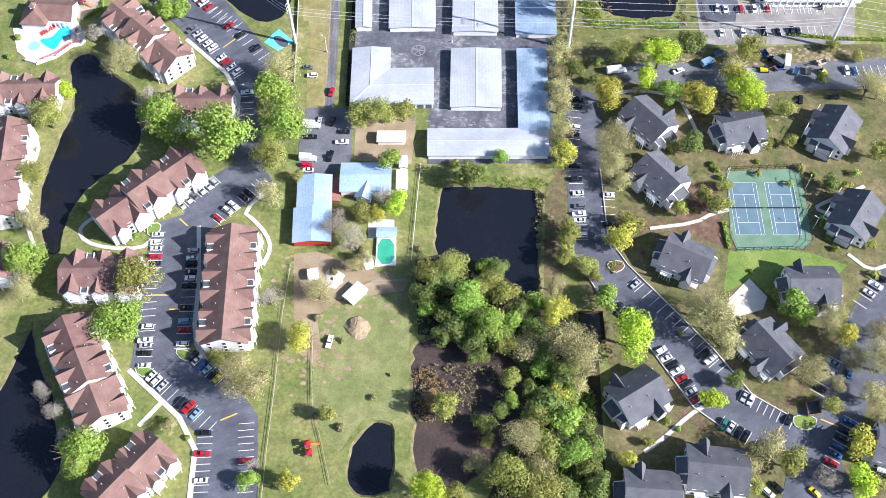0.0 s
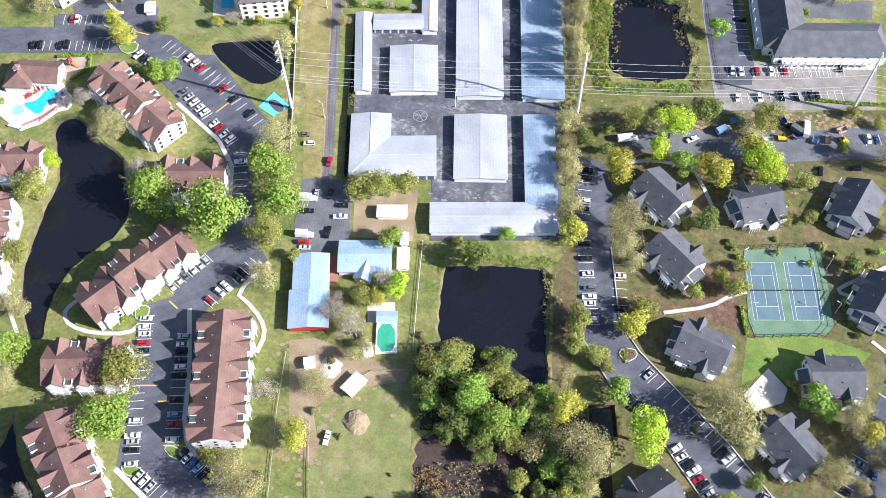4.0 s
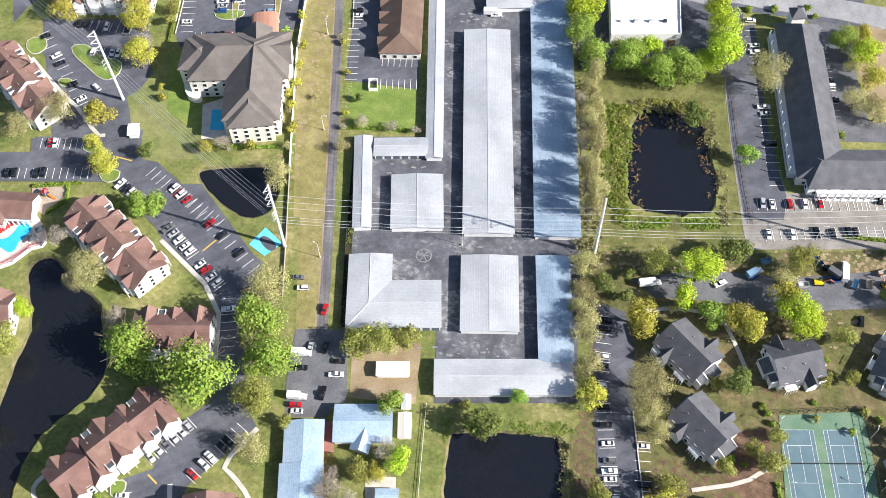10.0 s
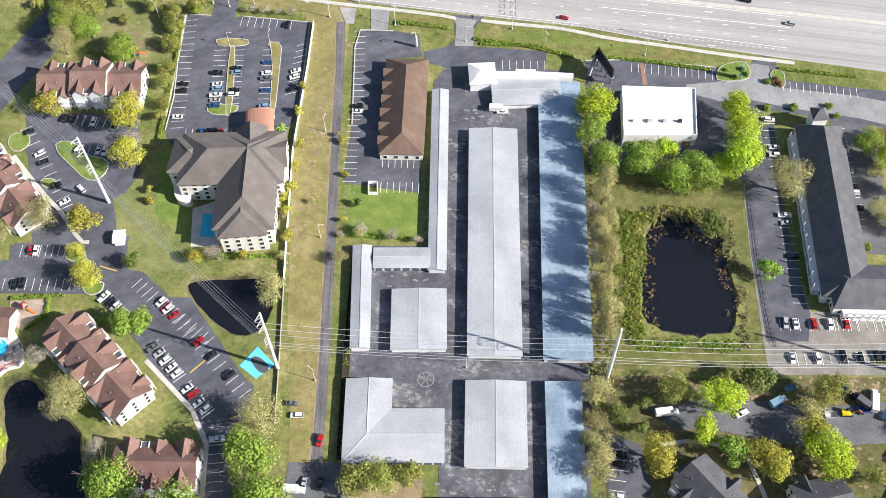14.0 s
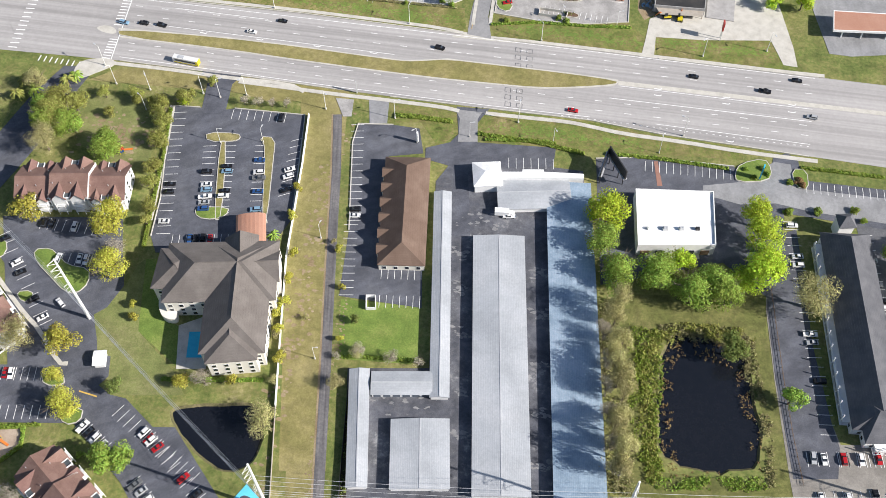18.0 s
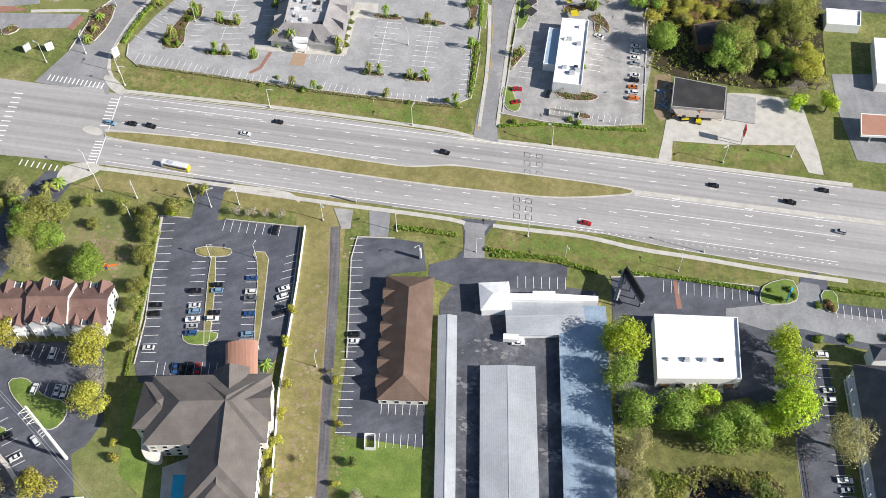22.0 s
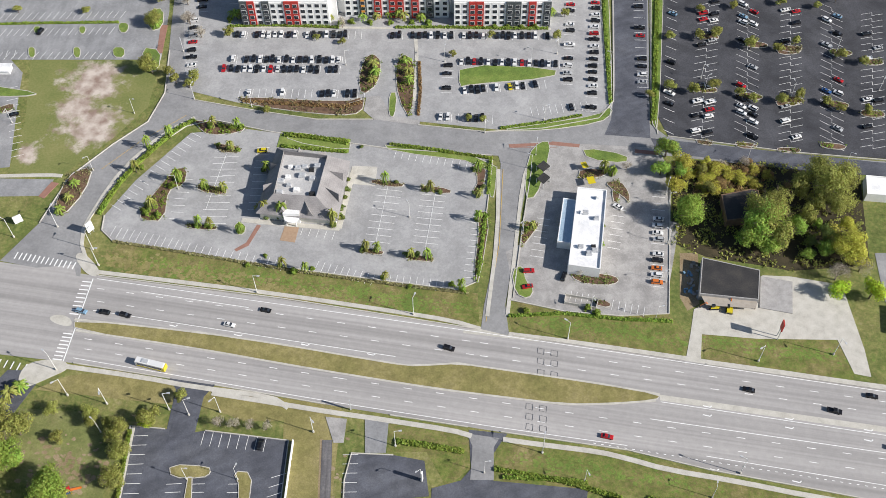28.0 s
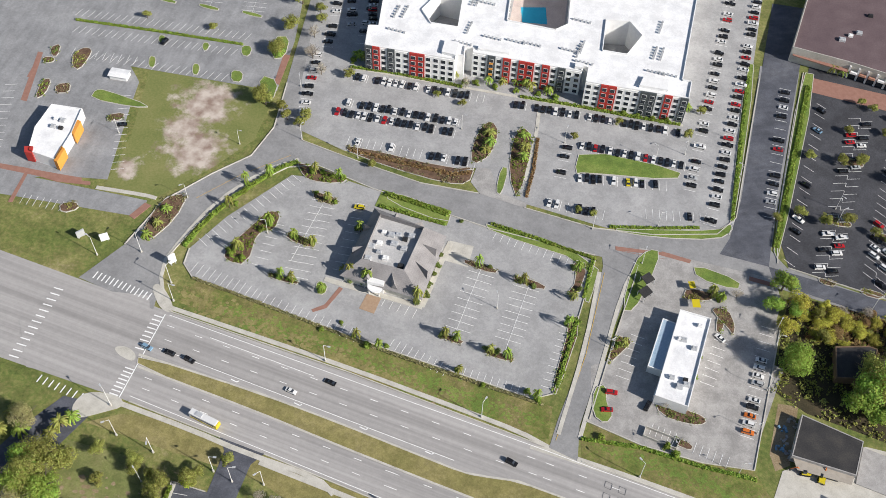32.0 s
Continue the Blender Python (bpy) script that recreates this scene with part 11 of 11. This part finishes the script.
shed([(-157.7, 211.3), (-154.2, 212.0)], 5.0, 2.8, 0.6, "trim", "white_roof", "small white gatehouse with pale roof", name="gatehouse")
dark_tops = thing("cabana", "pair of white cabanas with black square tops", "cabana")
for pts in ([(-28.2, 472.3), (-25.2, 469.5), (-27.8, 466.0), (-30.8, 468.8)], [(-27.7, 465.7), (-24.7, 463.2), (-27.3, 459.2), (-30.3, 461.9)]):
    g = Geo()
    g.slab(pts, 2.8, 3.0)
    part("top", g, "black_roof", dark_tops)
    for p in pts:
        g = Geo()
        g.box(p[0], p[1], -0.05, 0.25, 0.25, 2.9)
        part("post", g, "trim", dark_tops)
for pts in ([(-12.8, 473.0), (-10.5, 473.9), (-9.1, 470.9), (-11.4, 470.0)], [(-9.8, 465.1), (-7.0, 466.1), (-5.7, 462.5), (-8.7, 461.5)]):
    um = thing("parasol", "bright yellow square parasol on a pole", "parasol")
    g = Geo()
    g.slab(pts, 2.9, 3.0)
    part("canopy", g, "paint_y", um)
    g = Geo()
    c = [sum(p[i] for p in pts) / 4 for i in (0, 1)]
    g.tube((*c, -0.05), (*c, 2.95), 0.08, 0.08)
    part("pole", g, "steel", um)

def sign(at, w, h, z, material, label, ang=0.0):
    th = thing("sign", label, "sign", (*at, 0), ang)
    g = Geo()
    g.box(0, 0, z, w, 0.5, h)
    part("panel", g, material, th)
    for s in (-1, 1):
        g = Geo()
        g.box(s * w * 0.3, 0, -0.05, 0.25, 0.25, z + 0.1)
        part("post", g, "steel", th)
sign((-206.9, 412.9), 3.0, 5.0, 1.5, "trim", "tall white monument sign at the crossing", 1.0)
sign((-238.1, 414.0), 3.4, 4.0, 0.6, "trim", "white monument sign on the lawn", 0.7)
sign((-248.0, 412.4), 3.4, 3.6, 0.6, "steel", "grey monument sign on the lawn", 1.0)
sign((78.7, 321.9), 2.0, 7.0, 1.5, "pool_water", "tall teal shop sign by the entrance", 1.3)
sign((64.7, 397.3), 2.6, 4.5, 6.0, "red_panel", "tall oval-topped sign board on a pole", 1.6)
sign((-58.4, 323.9), 1.2, 6.0, 0.4, "trim", "slim white motel sign", 1.5)
sign((-87.6, 347.3), 0.4, 5.0, 2.0, "steel", "slim grey sign mast by the highway", 0.3)

def play_frame(at, ang):
    th = thing("play_frame", "coloured playground frame with slide", "playground", (*at, 0), ang)
    g = Geo()
    g.box(0, 0, 1.3, 2.0, 2.0, 0.15)
    part("platform", g, "paint_b", th)
    for x in (-0.9, 0.9):
        for y in (-0.9, 0.9):
            g = Geo()
            g.box(x, y, -0.05, 0.15, 0.15, 2.9)
            part("post", g, "paint_y", th)
    g = hull([(1.0, 1.35), (3.8, 0.2), (4.4, 0.2), (4.4, 0.35), (3.8, 0.4), (1.0, 1.6)], 0.4, 0.0)
    part("slide", g, "paint_o", th)
    g = Geo()
    g.box(0, 0, 2.8, 2.3, 2.3, 0.9, 0, 0.1)
    part("roof", g, "paint_r", th)
for pts, ang in (([(-181.5, 178.6), (-180.2, 176.5)], -0.4), ([(-46.9, -8.2), (-46.7, -8.2)], 0.3), ([(-45.8, -11.1), (-45.6, -11.0)], 1.9), ([(-176.7, 304.0), (-176.5, 304.0)], 0.6)):
    play_frame(pts[0], ang)

def blotches(name, centre, spread, n, size, material, label, seed):
    """Many small ragged patches scattered about a point, all flat on the ground."""
    rng = random.Random(seed)
    g = Geo()
    for k in range(n * 4):
        x, y = rng.gauss(centre[0], spread[0]), rng.gauss(centre[1], spread[1])
        r = size * rng.uniform(0.08, 0.5)
        m = 7
        g.face([(x + r * rng.uniform(0.5, 1.15) * math.cos(6.2832 * i / m) * 1.3, y + r * rng.uniform(0.5, 1.15) * math.sin(6.2832 * i / m), 0.045 + 0.0001 * k) for i in range(m)])
    solo(name, g, material, label, "bare soil", "stuff")
blotches("bare_soil", (-179.6, 311.7), (8, 6), 36, 2.2, "dirt", "brown bare soil on the playground lawn", 25)
blotches("bare_soil", (-51.4, 31.1), (6, 12), 50, 2.2, "dirt", "brown bare soil at the pasture edge", 26)
blotches("bare_soil", (-47.3, 54.6), (10, 5), 50, 2.2, "dirt", "pale trodden soil in the yard", 27)
blotches("bare_soil", (71.1, 90.2), (12, 6), 50, 2.2, "mulch", "brown leaf litter between houses", 28)
blotches("bare_soil", (81.1, 15.7), (9, 5), 40, 2.0, "mulch", "brown leaf litter between houses", 29)
blotches("bare_soil", (110.6, 25.3), (9, 4), 40, 1.8, "mulch", "brown leaf litter between houses", 30)
blotches("bare_soil", (88.7, 143.1), (9, 8), 40, 2.0, "mulch", "brown leaf litter between houses", 31)
blotches("bare_soil", (-90.4, 257.4), (3, 40), 60, 2.0, "dirt", "worn soil along the gravel lane", 32)
blotches("bare_soil", (-73.6, 207.5), (1.2, 40), 70, 1.0, "dirt", "worn soil along the gravel lane", 33)
for k, (x, y) in enumerate([(-170.8, 401.0), (-152.3, 400.6), (-133.8, 399.6), (-115.5, 398.4), (-97.5, 398.0), (-79.6, 397.1), (-64.0, 396.2), (-162.7, 397.0), (-101.2, 394.1), (-74.5, 393.0), (-18.3, 393.8), (3.0, 392.7), (19.8, 391.1), (44.8, 393.0), (65.4, 392.0), (81.7, 391.6), (-18.3, 335.6), (1.1, 334.9), (20.3, 334.3)]):
    blotches("green_weeds", (x, y), (7, 1.6), 22, 1.5, "lawn", "low green weeds on the grass verge", 60 + k)
for k, (x, y) in enumerate([(-190.0, 400.5), (-176.0, 399.0), (-160.0, 397.5), (-144.0, 397.0), (-128.0, 395.5), (-110.0, 394.0)]):
    blotches("dry_patch", (x, y), (6, 2.2), 30, 2.0, "dry_grass", "dry straw-coloured patches on the verge", 90 + k)
blotches("bare_soil", (-53.5, 365.8), (14, 1.2), 30, 1.4, "sand", "pale bare soil on the median", 34)
blotches("bare_soil", (30.0, 87.9), (2.5, 14), 60, 1.6, "mulch", "brown leaf litter along the pond path", 35)
thicket("pond_weed", [(41.7, 241.5), (51.2, 245.4), (66.4, 245.6), (68.9, 236.1), (74.3, 215.1), (75.1, 198.3), (72.3, 198.0), (70.2, 214.6), (65.2, 237.0), (51.2, 240.0), (44.8, 234.5), (45.3, 209.1), (47.5, 197.3), (63.8, 198.1), (63.8, 194.6), (43.9, 193.8), (41.1, 208.6)], "leaf_rust", 150, 0.35, 0.3, "brown weed floating along the pond edge", "weeds", seed=36)
thicket("reed_bank", [(34.8, 246.7), (48.9, 252.5), (72.0, 252.6), (74.0, 247.4), (51.2, 246.5), (40.4, 241.4), (38.8, 218.2), (41.5, 193.0), (37.5, 189.0), (33.5, 217.6)], "leaf_olive", 420, 0.5, 1.8, "olive green reeds round the pond", "reeds", seed=39)

island("planting_bed", [(71.5, 328.5), (81.1, 332.5), (83.8, 327.1), (82.1, 321.3), (69.9, 319.3), (69.3, 323.5)], "lawn", "lawn island with kerb beside the shop entrance")
island("planting_bed", [(91.7, 328.1), (97.5, 328.8), (97.6, 318.6), (92.7, 319.9)], "lawn", "lawn island with kerb beside the shop entrance")
trees("bush", [(73.5, 325.9, 1.4), (80.0, 326.7, 1.4), (82.1, 324.1, 1.4), (76.2, 322.1, 1.4)])

# small palms and shrubs of the lots, tall enough to throw shade
trees("palm", [(-190.5, 467.4, 1.7), (-173.1, 475.7, 1.7), (-162.6, 476.4, 1.7), (-162.2, 463.6, 1.7), (-179.3, 443.4, 1.9), (-185.7, 427.7, 1.9), (-167.2, 440.5, 1.7), (-159.0, 440.3, 1.7), (-164.1, 420.9, 1.6), (-159.4, 420.9, 1.6), (-146.7, 420.2, 1.6), (-139.1, 431.8, 2.1), (-131.6, 430.4, 2.1), (-110.3, 429.5, 2.1), (-143.8, 453.5, 1.7), (-139.6, 440.0, 1.6), (-92.9, 453.0, 1.7), (-73.6, 451.4, 1.6), (-55.2, 464.7, 1.7), (-53.2, 450.6, 1.6), (-52.2, 438.0, 1.6), (-94.6, 417.6, 1.6), (-90.1, 417.6, 1.6)], 2.5, "palms of the restaurant lot")
trees("palm", [(-76.3, 416.6, 1.6), (-69.9, 416.3, 1.6), (-125.8, 405.3, 1.6), (-116.5, 404.2, 1.6), (-84.7, 404.5, 1.5), (-54.9, 403.4, 1.7), (-2.8, 470.7, 1.9), (1.0, 469.2, 1.7), (-30.0, 436.2, 1.6), (-198.0, 460.4, 1.7), (-199.0, 446.6, 1.7)], 2.5, "palms of the restaurant lot")

trees("gold", [(133.8, 293.5, 4.6), (135.5, 283.2, 5.4), (136.3, 268.7, 4.9)])
trees("pale", [(130.0, 276.6, 3.6), (135.7, 256.0, 4.4)])
trees("bush", [(89.0, 306.5, 2.1), (100.4, 308.5, 1.9), (90.1, 321.3, 1.7), (115.0, 310.2, 1.9), (117.5, 306.0, 1.7), (123.6, 241.8, 1.7)])
trees("rbush", [(93.9, 322.0, 2.2), (95.3, 320.2, 1.7)])

kiosk = shed([(-284.3, 498.4), (-276.2, 499.5)], 4.6, 2.6, 0.3, "trim", "white_roof", "small white kiosk with flat roof beside the lot", name="kiosk")
g = Geo()
g.slab([(-122.0, 610.5), (-110.5, 614.8), (-106.5, 602.9), (-118.3, 600.2)], -0.05, 0.25)
solo("courtyard_pool", g, "pool_water", "blue swimming pool in the apartment courtyard", "pool", "structure")
def skip(at, ang, colour, label, size=(4.0, 2.0, 1.4)):
    """An open steel waste container with sloping ends."""
    g = Geo()
    w, d, h = size
    g.v = [(-w * 0.38, -d / 2, 0), (w * 0.38, -d / 2, 0), (w * 0.38, d / 2, 0), (-w * 0.38, d / 2, 0), (-w / 2, -d / 2, h), (w / 2, -d / 2, h), (w / 2, d / 2, h), (-w / 2, d / 2, h)]
    g.f = [(3, 2, 1, 0), (0, 1, 5, 4), (1, 2, 6, 5), (2, 3, 7, 6), (3, 0, 4, 7)]
    g.box(0, 0, 0.2, w * 0.8, d * 0.94, 0.06)
    ob = tagged(new("waste_container", g.mesh("waste_container", colour)), label, "container", "work vehicles")
    ob.matrix_basis = Matrix.LocRotScale((*at, 0.12), Euler((0, 0, ang)), None)
for p, ang, c, lb in zip([(116.1, 175.2), (123.2, 174.0), (133.9, 180.1), (110.9, 182.5), (91.6, 180.2), (97.7, 173.1), (104.8, 171.9), (128.3, 174.6)], (0.2, 1.2, 0.4, 2.0, 0.3, 0.9, 0.1, 1.5), ("paint_b", "paint_t", "weathered_wood", "paint_b", "paint_t", "paint_o", "steel", "weathered_wood"), ("blue", "pale blue", "weathered brown", "blue", "pale blue", "orange", "grey", "weathered brown")):
    skip(p, ang, c, lb + " open waste container on the service road")
blotches("bare_soil", (93.4, 153.8), (16, 4), 60, 2.0, "dirt", "brown bare soil beside the service road", 90)
blotches("bare_soil", (58.8, 175.6), (14, 4), 50, 2.0, "dirt", "brown bare soil beside the service road", 91)
blotches("bare_soil", (126.7, 183.2), (16, 3), 50, 2.0, "dirt", "brown bare soil beside the service road", 92)
trees("olive", [(138.3, 187.0, 3.2), (148.1, 183.7, 2.7)], 0.9)
trees("dark", [(132.5, 169.1, 2.7)])

for k, pts in enumerate(BEDS):
    area = abs(sum(pts[i - 1][0] * pts[i][1] - pts[i][0] * pts[i - 1][1] for i in range(len(pts)))) / 2
    thicket("bed_shrubs", pts, ("hedge_leaf", "scrub_leaf", "leaf_olive", "leaf_dark")[k % 4], int(min(160, 6 + area * 0.7)), 0.42, 1.1, "low shrubs growing in a mulch bed", "shrubs", seed=200 + k, clump=8)
trees("palm", [(-181.7, 548.3, 2.4), (-179.4, 549.8, 2.4), (-140.5, 551.5, 2.1), (-136.7, 552.7, 2.1), (-120.9, 553.9, 2.1), (-114.5, 555.5, 2.1), (-104.2, 557.9, 2.4), (-101.3, 556.3, 2.4), (-93.3, 556.5, 2.1), (-35.2, 565.3, 2.4), (-31.4, 568.1, 2.1)], 1.2, "palms of the apartment block")
trees("palm", [(28.7, 617.3, 2.5), (32.8, 616.9, 2.5), (58.7, 618.8, 2.5), (62.8, 620.6, 2.2), (82.8, 617.5, 1.9), (91.1, 620.6, 2.2), (97.5, 618.0, 2.4), (105.5, 618.1, 2.2), (112.3, 619.8, 2.2), (119.0, 620.6, 2.2)], 1.2, "palms before the store")
trees("bush", [(-184.3, 545.7, 1.9), (-175.0, 546.5, 1.6), (-169.5, 546.4, 1.6), (-162.9, 547.2, 1.6), (-156.4, 548.0, 1.6), (-149.8, 548.9, 1.6), (-131.3, 550.4, 1.8), (-126.1, 551.0, 1.8), (-116.9, 552.2, 1.8), (-107.8, 553.3, 1.6), (-97.3, 554.6, 1.8), (-89.5, 555.6, 1.8), (-57.9, 556.4, 1.6), (-51.5, 557.2, 1.6), (-45.0, 558.0, 1.6), (-38.5, 558.8, 1.6)])
trees("olive", [(43.1, 599.5, 2.1), (48.4, 598.1, 2.1), (59.3, 595.4, 2.1), (65.3, 594.1, 2.1), (78.0, 589.7, 2.4), (94.8, 589.8, 2.1), (-212.3, 572.3, 2.8), (-212.7, 582.9, 2.2), (-208.9, 565.6, 2.7), (-223.2, 575.2, 4.2), (-220.8, 556.8, 4.3), (-219.2, 538.1, 4.2), (-212.1, 506.7, 4.6), (-190.5, 504.2, 3.0), (-191.0, 498.9, 2.5)], 0.9)
trees("bare", [(-203.0, 541.2, 3.2), (-195.0, 532.7, 2.9), (-159.0, 560.4, 2.1), (83.7, 596.3, 2.1), (104.3, 594.9, 2.1)])

# ---- painted lines, one mesh for each lot and colour ----
for (lot, paint), g in LINES.items():
    solo(lot, g, paint, "thin painted lines on the asphalt", "road marking", "structure")
for pool in list(TREES.values()) + list(CARS.values()):
    for ob in pool:
        for o in (*ob.children_recursive, ob):
            bpy.data.objects.remove(o)
for o in (*LAMP.children_recursive, LAMP):
    bpy.data.objects.remove(o)
